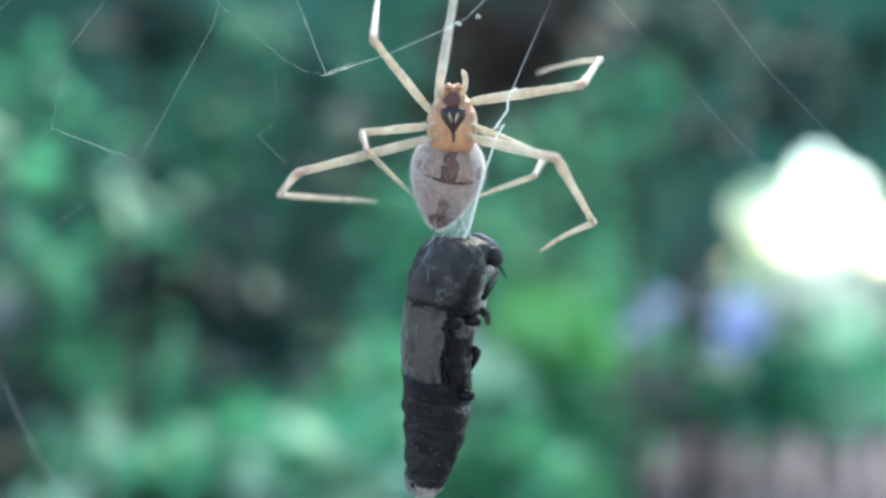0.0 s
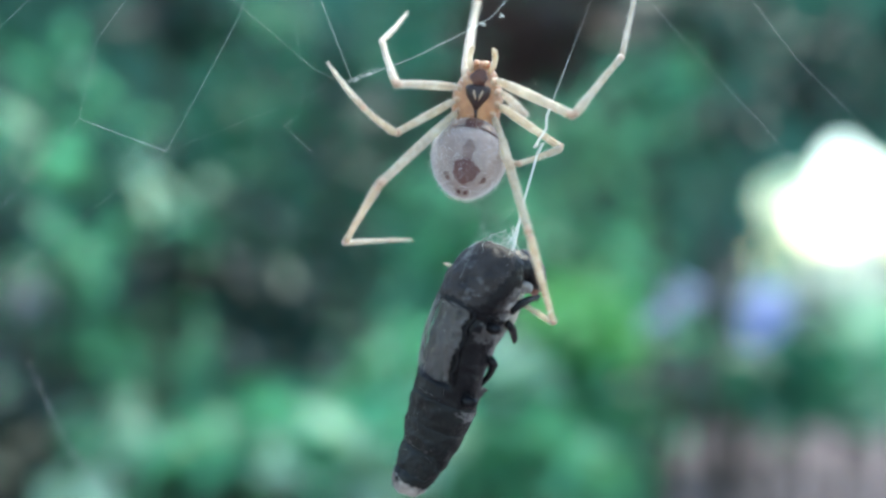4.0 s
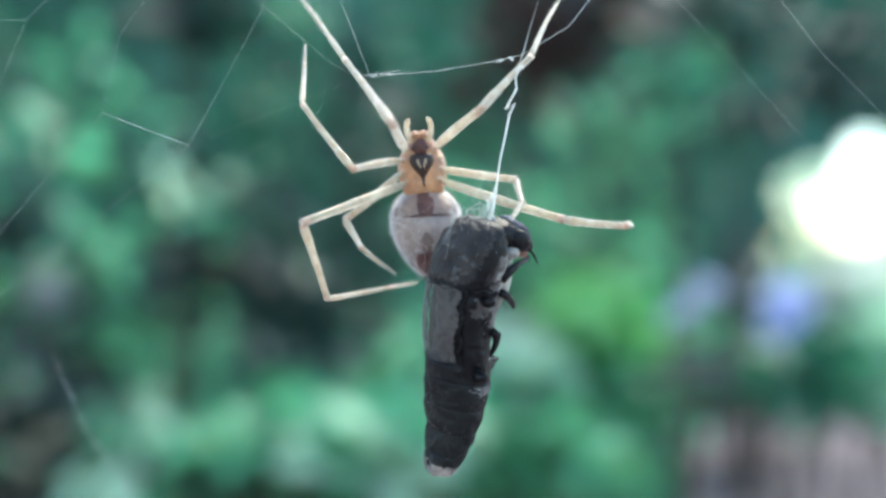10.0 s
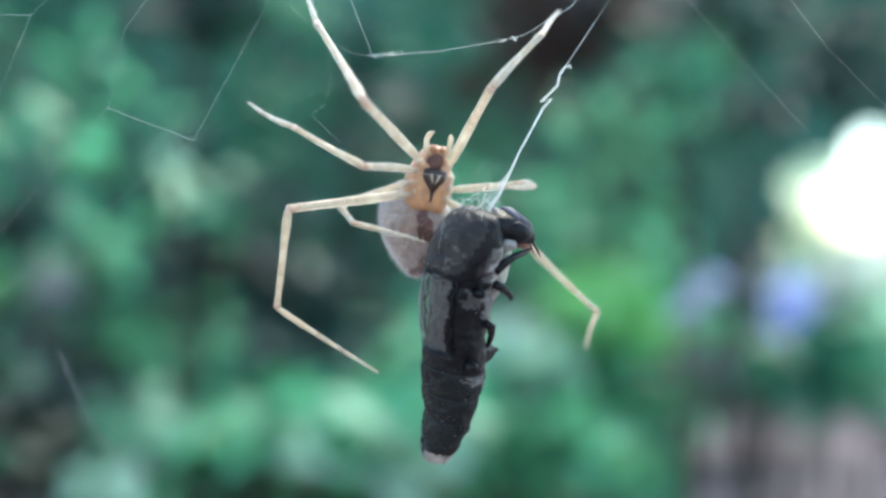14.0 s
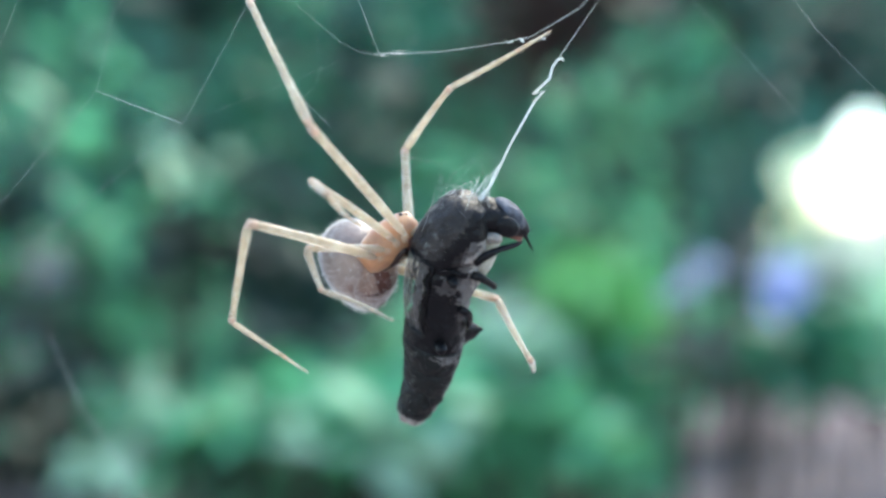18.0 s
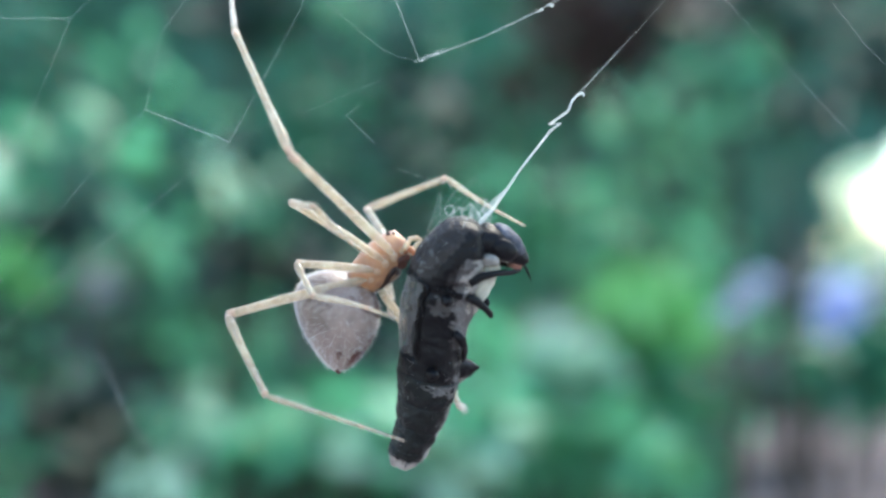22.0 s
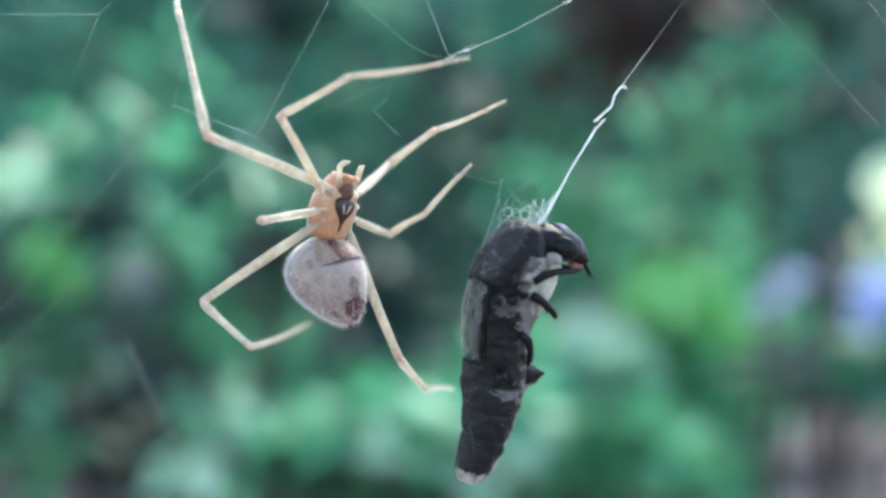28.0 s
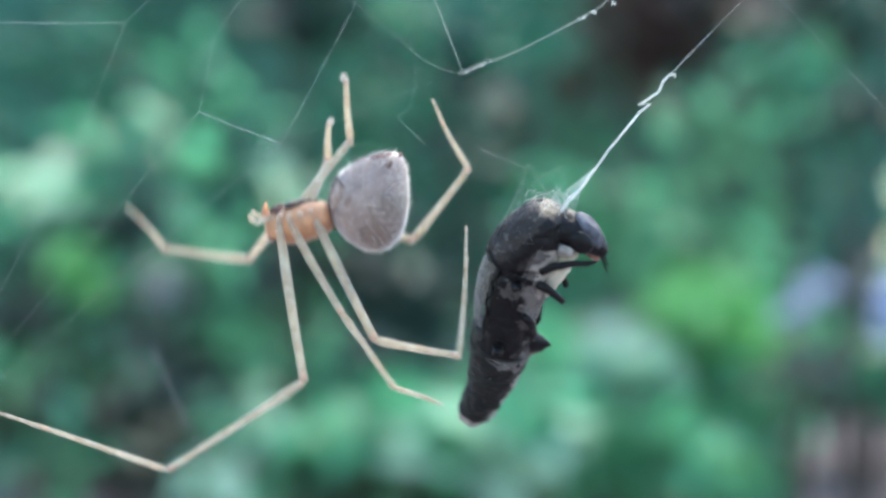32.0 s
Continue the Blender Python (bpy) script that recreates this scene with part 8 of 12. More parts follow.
    walk(part_of['L4','metatarsus'], [(0,mm(-4.05,5.17,-2.21,-54.9,-72.4,-126.4)), (.5,mm(-4.11,5.48,-2.1,-64.1,-68.7,-116.6)), (1,mm(-4.16,5.78,-1.98,-70.5,-64.6,-109.7)), 
        (1.5,mm(-4.51,4.41,-.23,-114.6,-70.7,-62.4)), (2,mm(-4.4,2.63,.88,-154.7,-62.6,-19.2)), (2.5,mm(-5.08,4.06,-.55,-118.4,-72.7,-58.1)), 
        (3,mm(-4.99,5.06,-2.84,-66.8,-69.1,-112.2)), (3.267,mm(-5.86,4.73,-2.08,-91.5,-48.8,-84)), (3.5,mm(-6.46,4.38,-1.43,-97.5,-30,-74.7)), 
        (4,mm(-8.14,3.94,-2.15,-98.7,-30.3,-72.4)), (4.5,mm(-8.67,1.75,-3.1,-101.3,-30.5,-67.1)), (5,mm(-5,-1.24,-2.53,-104,-30.6,-61.8)), 
        (5.5,mm(-2.44,-2.46,-1.73,-105.2,-30.6,-59.4)), (5.733,mm(-3.65,-1.58,-2.4,-96.6,-23.8,-78.2)), (6,mm(-4.96,-.51,-2.86,-90.1,-12.9,-98.4)), 
        (6.267,mm(-5.6,-1.76,-2.3,-87,-34.6,-106.1)), (6.5,mm(-5.7,-2.83,-1.34,-80,-51.7,-116.1)), (6.733,mm(-6.01,-3.18,-1.05,-74.9,-56.1,-122.5)), 
        (7,mm(-6.33,-3.58,-.59,-66.4,-61,-132.4)), (7.267,mm(-5.1,-5.62,.27,-85.5,-53.7,-109.8)), (7.5,mm(-3.78,-6.82,1.29,-95.2,-45.6,-97.2)), 
        (7.733,mm(-5.91,-6.17,-3.26,-79,-72.3,-115.6)), (8,mm(-5.76,-1.83,-7.61,49,-69.6,113.9)), (8.267,mm(-5.91,.44,-8.08,51.7,-67,111.1)), 
        (8.5,mm(-5.75,2.32,-8.05,53.4,-64.8,109.2)), (8.733,mm(-5.95,3.22,-7.4,54.3,-69.1,108.2)), (9,mm(-5.75,4.11,-6.11,56.1,-74.4,106.3)), 
        (9.5,mm(-4.6,5.78,-6.1,62.2,-76.4,100)), (10,mm(-3.16,7.12,-5.86,70.4,-78.2,91.7)), (10.5,mm(-4.27,6.94,-6.26,47.9,-76.9,114.7)), 
        (11,mm(-5.13,6.31,-6.23,31.6,-74,131.5)), (11.5,mm(-3.84,6.62,-6.73,72.8,-74.8,88.8)), (12,mm(-2.27,6.37,-6.5,102.5,-68.7,57.7)), 
        (12.5,mm(-3.71,6.65,-6.71,72.3,-75,89.3)), (13,mm(-4.93,6.46,-6.31,29.8,-74.1,133.3)), (13.5,mm(-5,8.4,-3.03,26.6,-67.5,136.7)), 
        (14,mm(-4.11,8.42,.62,24.8,-60.9,138.6)), (14.267,mm(-4.34,6.82,-2.38,36.3,-59,125.4)), (14.5,mm(-3.8,4.9,-3.78,44.4,-56.5,115.9)), 
        (15,mm(-3.15,4.65,-4.17,44.4,-48.7,115.8)), (15.5,mm(-1.57,3.78,-4.81,44.5,-31.4,115.7)), (16,mm(.09,2.52,-5.08,44.5,-14.1,115.6)), 
        (16.5,mm(.82,1.84,-5.07,44.5,-6.3,115.6)), (16.733,mm(1.48,2.04,-5.53,44.6,-3.9,114.1)), (17,mm(2.28,2.36,-5.95,44.7,-.9,112.2)), 
        (17.5,mm(1.8,2.36,-6.35,45.1,-3.1,102.4)), (18,mm(1.3,2.35,-6.71,45.8,-5.3,92.5)), (18.5,mm(.24,2.98,-5.22,45.9,0,89.7)), 
        (19,mm(-.99,2.88,-3.21,45.8,5.2,86.8)), (19.5,mm(-1.11,2.72,-2.87,-9.5,68.1,13.2)), (20,mm(-1.24,2.57,-2.51,-90.8,15.1,-85.1)), 
        (20.5,mm(-1.54,2.55,-2.22,-90.4,16.6,-83.7)), (21,mm(-1.8,2.41,-1.83,-90,18,-82.3)), (21.5,mm(-1.92,1.83,-4.39,-90.4,16.6,-83.5)), 
        (22,mm(-1.49,.31,-6.25,-90.7,15.2,-84.7)), (22.5,mm(-1.69,.98,-5.82,-92.3,18,-90.1)), (23,mm(-1.86,1.57,-5.29,-94.1,20.6,-95.7)), 
        (23.5,mm(-1.64,1.38,-5.6,-92.2,18.6,-90.2)), (24,mm(-1.41,1.18,-5.88,-90.6,16.5,-84.7)), (24.5,mm(-.88,.48,-6.55,-90.7,16.2,-85)), 
        (25,mm(-.33,-.34,-7.05,-90.7,15.9,-85.3)), (25.267,mm(-1.38,1.27,-6.04,-90.6,19.3,-84.8)), (25.5,mm(-2.17,2.17,-4.79,-68.8,-0.3,5.4)), 
        (26,mm(-3.26,3.21,-5.57,-121.6,-18.5,26.3)), (26.5,mm(-5.05,6.19,-5.14,-97.7,-64.5,-69.9)), (27,mm(-5.65,7.89,-1.85,105.6,-54.4,89.9)), 
        (27.5,mm(-5.56,7.65,.09,102.1,-27.3,95)), (27.733,mm(-6.09,7.09,-.6,102.2,-30.1,94.9)), (28,mm(-6.37,6.05,-1.39,102.2,-33.5,94.8)), 
        (28.5,mm(-7.17,6.48,1.34,102.2,35.1,96.8)), (29,mm(-6.73,6.16,4.04,-85.5,76.2,-90)), (29.5,mm(-7.58,6.16,1.94,-81.7,69.9,-86.1)), 
        (30,mm(-7.83,5.83,-.31,-79.8,63.6,-84)), (30.267,mm(-7.86,5.05,1.07,-46.3,68.2,-47.5)), (30.5,mm(-6.5,3.72,1.81,-17.8,65.1,-16.7)), 
        (30.733,mm(-5.71,3.5,-.56,-61.7,58.1,-65.8)), (31,mm(-3.14,2.63,-1.65,-83,35.8,-94.2)), (31.267,mm(-5.5,2.21,-1.08,-76.9,28.3,-82.7)), 
        (31.5,mm(-7.1,2.38,-.07,-73.4,21.6,-74.5)), (31.733,mm(-7.14,3.39,-.17,-74.3,30.9,-76.5)), (32,mm(-6.7,4.7,-.01,-76.2,42.3,-79.7))])
    walk(part_of['R1','femur'], [(0,mm(.72,-.62,-.35,0,-33.4,10.2)), (.5,mm(.72,-.62,-.35,2.5,-24,5.1)), (1,mm(.72,-.62,-.35,3.9,-14.6,.7)), (1.5,mm(.72,-.62,-.35,3.4,-12.3,3.2)), 
        (2,mm(.72,-.62,-.35,2.9,-10.1,5.7)), (2.5,mm(.72,-.62,-.35,1.4,-19.3,11.3)), (3,mm(.72,-.62,-.35,-1.1,-28.4,17.6)), 
        (3.267,mm(.72,-.62,-.35,6.4,-46.6,5.4)), (3.5,mm(.72,-.62,-.35,20.7,-59.7,-12.3)), (4,mm(.72,-.62,-.35,11.1,-58,-1.1)), 
        (4.5,mm(.72,-.62,-.35,-5.4,-51.4,19)), (5,mm(.72,-.62,-.35,-15.9,-42.4,33.3)), (5.5,mm(.72,-.62,-.35,-19.1,-37.8,38.4)), 
        (5.733,mm(.72,-.62,-.35,-7,-29.7,16.7)), (6,mm(.72,-.62,-.35,1.5,-15.9,-5)), (6.267,mm(.72,-.62,-.35,6.9,-11.1,-27.4)), 
        (6.5,mm(.72,-.62,-.35,9.5,-6,-45.1)), (6.733,mm(.72,-.62,-.35,4.5,-43.2,-33.7)), (7,mm(.72,-.62,-.35,-75.2,-76.5,51.8)), 
        (7.267,mm(.72,-.62,-.35,-41.9,-56.3,16.2)), (7.5,mm(.72,-.62,-.35,-35.9,-37.5,8.1)), (7.733,mm(.72,-.62,-.35,-21.6,0,-32.5)), 
        (8,mm(.72,-.62,-.35,-44.9,43.8,-86.8)), (8.267,mm(.72,-.62,-.35,-49,52.9,-92.2)), (8.5,mm(.72,-.62,-.35,-54.4,60.1,-98.7)), 
        (8.733,mm(.72,-.62,-.35,-59.3,64.1,-104.3)), (9,mm(.72,-.62,-.35,-67.9,68.7,-113.6)), (9.5,mm(.72,-.62,-.35,-57.2,78.6,-102.5)), 
        (10,mm(.72,-.62,-.35,7.6,85.6,-37.3)), (10.5,mm(.72,-.62,-.35,-35.4,79.4,-80.5)), (11,mm(.72,-.62,-.35,-44.9,71.8,-90.3)), 
        (11.5,mm(.72,-.62,-.35,-49.7,67.4,-95.5)), (12,mm(.72,-.62,-.35,-52.8,62.8,-99)), (12.5,mm(.72,-.62,-.35,-40.7,66.8,-85.5)), 
        (13,mm(.72,-.62,-.35,-24.3,69.4,-67.9)), (13.5,mm(.72,-.62,-.35,-25.7,61.3,-69.5)), (14,mm(.72,-.62,-.35,-26.5,53.2,-70.4)), 
        (14.267,mm(.72,-.62,-.35,-25.9,44.2,-69.5)), (14.5,mm(.72,-.62,-.35,-25.5,36.8,-69)), (15,mm(.72,-.62,-.35,-27.1,27,-71.9)), 
        (15.5,mm(.72,-.62,-.35,-28.5,5.1,-77)), (16,mm(.72,-.62,-.35,-28,-16.8,-81.7)), (16.5,mm(.72,-.62,-.35,-27.1,-26.7,-84.1)), 
        (16.733,mm(.72,-.62,-.35,-27.7,-28.1,-82.8)), (17,mm(.72,-.62,-.35,-28.5,-29.9,-81.2)), (17.5,mm(.72,-.62,-.35,-26.2,-32,-85.7)), 
        (18,mm(.72,-.62,-.35,-23.6,-34,-90.4)), (18.5,mm(.72,-.62,-.35,-18,-39.1,-99.8)), (19,mm(.72,-.62,-.35,-10.9,-43.4,-110.6)), 
        (19.5,mm(.72,-.62,-.35,-17.9,-36.9,-99.7)), (20,mm(.72,-.62,-.35,-22.9,-29.7,-90.7)), (20.5,mm(.72,-.62,-.35,-23.3,-24.3,-89.7)), 
        (21,mm(.72,-.62,-.35,-23.7,-18.9,-88.8)), (21.5,mm(.72,-.62,-.35,-23.7,-25.1,-88.7)), (22,mm(.72,-.62,-.35,-23.7,-31.3,-88.6)), 
        (22.5,mm(.72,-.62,-.35,-24.8,-36.8,-86.7)), (23,mm(.72,-.62,-.35,-26.2,-42.2,-84.5)), (23.5,mm(.72,-.62,-.35,-27.2,-42.7,-83)), 
        (24,mm(.72,-.62,-.35,-28.2,-43.2,-81.5)), (24.5,mm(.72,-.62,-.35,-26.2,-44.7,-84.4)), (25,mm(.72,-.62,-.35,-24,-46.2,-87.5)), 
        (25.267,mm(.72,-.62,-.35,-25.2,-29.7,-85.5)), (25.5,mm(.72,-.62,-.35,-25.7,-16.2,-84.4)), (26,mm(.72,-.62,-.35,-25.2,-15.6,-86.2)), 
        (26.5,mm(.72,-.62,-.35,-24.2,-14.1,-90.2)), (27,mm(.72,-.62,-.35,-23.3,-12.5,-94.2)), (27.5,mm(.72,-.62,-.35,-22.9,-11.8,-96)), 
        (27.733,mm(.72,-.62,-.35,-23.6,-3.6,-90.7)), (28,mm(.72,-.62,-.35,-23.4,6.5,-84.3)), (28.5,mm(.72,-.62,-.35,-20.3,24.9,-73)), 
        (29,mm(.72,-.62,-.35,-11.8,42.2,-57.8)), (29.5,mm(.72,-.62,-.35,-30.1,28.7,-88.7)), (30,mm(.72,-.62,-.35,-37.8,10.1,-111.4)), 
        (30.267,mm(.72,-.62,-.35,-37.7,-12.7,-118.1)), (30.5,mm(.72,-.62,-.35,-35.3,-31.1,-124.4)), (30.733,mm(.72,-.62,-.35,-39.3,-16,-114.4)), 
        (31,mm(.72,-.62,-.35,-40.5,3.1,-103.9)), (31.267,mm(.72,-.62,-.35,-42,-26.6,-97.1)), (31.5,mm(.72,-.62,-.35,-47.6,-50.5,-88.3)), 
        (31.733,mm(.72,-.62,-.35,-46.9,-58.8,-89.1)), (32,mm(.72,-.62,-.35,-45.4,-68.9,-90.8))])
    walk(part_of['R1','tibia'], [(0,mm(5.93,.32,3.14,0,56,-1.8)), (.5,mm(6.48,-.1,2.23,1.3,56.5,-.2)), (1,mm(6.85,-.54,1.24,2.6,57.1,1.4)), (1.5,mm(6.9,-.27,1,1.1,57.4,-.5)), 
        (2,mm(6.93,0,.76,-.5,57.6,-2.3)), (2.5,mm(6.58,.55,1.75,-5.1,56.9,-7.8)), (3,mm(6.03,1.07,2.66,-9.5,55.9,-13.1)), 
        (3.267,mm(5.05,-.21,4.25,-4.3,42.2,-6.2)), (3.5,mm(3.84,-1.3,5.12,-2.1,30.8,-2.6)), (4,mm(4.07,-.68,5.03,.7,34.8,2.5)), 
        (4.5,mm(4.45,.67,4.61,8.8,42.6,15.4)), (5,mm(4.63,1.95,3.92,20.3,48.7,31.5)), (5.5,mm(4.65,2.49,3.53,26.8,50.5,39.9)), 
        (5.733,mm(5.99,.96,2.79,8.1,57.3,17)), (6,mm(6.79,-1.15,1.38,-21.7,58.1,-17.9)), (6.267,mm(6.24,-3.49,.87,-44.4,47.2,-46.2)), 
        (6.5,mm(5.16,-5.09,.32,-54.1,35,-60.7)), (6.733,mm(4.56,-3.19,3.99,-36.2,52.6,-35.5)), (7,mm(1.63,.54,5.81,10.9,59.2,20)), 
        (7.267,mm(4.1,.36,4.92,-25.6,43.1,-25.6)), (7.5,mm(5.7,.09,3.51,-36.3,22.5,-44.8)), (7.733,mm(6.06,-4.03,-.35,-36.2,-21.5,-36.7)), 
        (8,mm(.98,-5.19,-4.73,-62.7,-73.5,-4.7)), (8.267,mm(.57,-4.44,-5.4,-38.4,-64.4,-30.6)), (8.5,mm(.24,-3.74,-5.84,-29.5,-55.2,-40.8)), 
        (8.733,mm(.04,-3.3,-6.05,-33.3,-57.3,-36.3)), (9,mm(-.2,-2.73,-6.25,-38.6,-59.6,-30.1)), (9.5,mm(.45,-1.84,-6.56,-39.3,-56.1,-29.2)), 
        (10,mm(1.11,-.92,-6.67,-39.9,-52.7,-28.5)), (10.5,mm(.91,-1.77,-6.58,-39.3,-50.7,-29.2)), (11,mm(.71,-2.59,-6.37,-38.8,-48.7,-29.9)), 
        (11.5,mm(.49,-3.05,-6.2,-39.1,-51,-29.5)), (12,mm(.27,-3.48,-5.98,-39.4,-53.3,-29.1)), (12.5,mm(.91,-3.1,-6.18,-39.9,-50.2,-28.6)), 
        (13,mm(1.56,-2.69,-6.28,-40.2,-47,-28.1)), (13.5,mm(1.79,-3.47,-5.91,-41.4,-50.9,-26.6)), (14,mm(2,-4.19,-5.42,-42.7,-54.7,-24.9)), 
        (14.267,mm(2.31,-4.88,-4.77,-45.4,-59.4,-21.7)), (14.5,mm(2.54,-5.36,-4.15,-48.3,-63.2,-18.4)), (15,mm(2.47,-5.99,-3.22,-52.8,-66.2,-13.4)), 
        (15.5,mm(2.14,-6.77,-.92,-67.8,-71.9,2.6)), (16,mm(1.6,-6.62,1.48,-92.9,-75.4,28.7)), (16.5,mm(1.3,-6.25,2.49,-107,-75.7,43.3)), 
        (16.733,mm(1.42,-6.16,2.64,-102.6,-75.9,38.8)), (17,mm(1.56,-6.05,2.81,-97.1,-76,33.1)), (17.5,mm(1.12,-5.98,3.01,-94.1,-76.4,30)), 
        (18,mm(.69,-5.87,3.19,-91,-76.8,26.8)), (18.5,mm(-.12,-5.46,3.65,-60.3,-83.4,-4.3)), (19,mm(-.9,-4.93,4,13.8,-83,-78.8)), 
        (19.5,mm(-.14,-5.61,3.46,-62.8,-82.1,-1.7)), (20,mm(.66,-6.13,2.78,-88.4,-74.3,24.3)), (20.5,mm(.75,-6.39,2.26,-78.2,-74.6,13.8)), 
        (21,mm(.84,-6.61,1.71,-67.9,-74.5,3.1)), (21.5,mm(.85,-6.36,2.34,-79.7,-73.6,15.4)), (22,mm(.85,-6.03,2.94,-89.9,-72.2,26.1)), 
        (22.5,mm(1.01,-5.69,3.44,-87,-68.9,23)), (23,mm(1.17,-5.29,3.91,-84.9,-65.6,20.7)), (23.5,mm(1.29,-5.24,3.95,-82.1,-66,17.6)), 
        (24,mm(1.4,-5.19,3.98,-79.3,-66.4,14.5)), (24.5,mm(1.16,-5.1,4.11,-77.4,-67.8,12.5)), (25,mm(.91,-5,4.22,-75.3,-69.2,10.2)), 
        (25.267,mm(1.15,-6.11,2.79,-74.8,-63.9,9.7)), (25.5,mm(1.32,-6.67,1.42,-74.5,-59.6,9.4)), (26,mm(1.12,-6.71,1.35,-73.4,-58.7,8.1)), 
        (26.5,mm(.69,-6.77,1.19,-71.2,-56.5,5.5)), (27,mm(.27,-6.79,1.02,-69.3,-54.3,3.2)), (27.5,mm(.07,-6.79,.95,-68.6,-53.3,2.2)), 
        (27.733,mm(.64,-6.94,.05,-67.5,-49.4,.9)), (28,mm(1.34,-6.88,-1.06,-66.6,-44.7,-.4)), (28.5,mm(2.4,-6.12,-3.02,-66.8,-29.7,-.1)), 
        (29,mm(3.22,-4.59,-4.61,-66.8,-14.7,.1)), (29.5,mm(.85,-6.17,-3.4,-67.5,-35.6,1.7)), (30,mm(-1.55,-6.43,-1.46,-69.6,-56.4,4.5)), 
        (30.267,mm(-2.19,-6.07,1.04,-76.1,-40.5,13.2)), (30.5,mm(-2.35,-5.09,2.92,-78.6,-27.2,17.6)), (30.733,mm(-1.79,-6.17,1.39,-82.8,-44.4,24.6)), 
        (31,mm(-.8,-6.76,-.69,-97.3,-64.2,42.2)), (31.267,mm(.02,-6.24,2.49,-48.7,-61.7,-11.6)), (31.5,mm(.84,-4.65,4.54,-27.1,-48.7,-37.5)), 
        (31.733,mm(.77,-3.9,5.07,-31.1,-34,-31.6)), (32,mm(.69,-2.9,5.56,-33.2,-15.7,-26.5))])
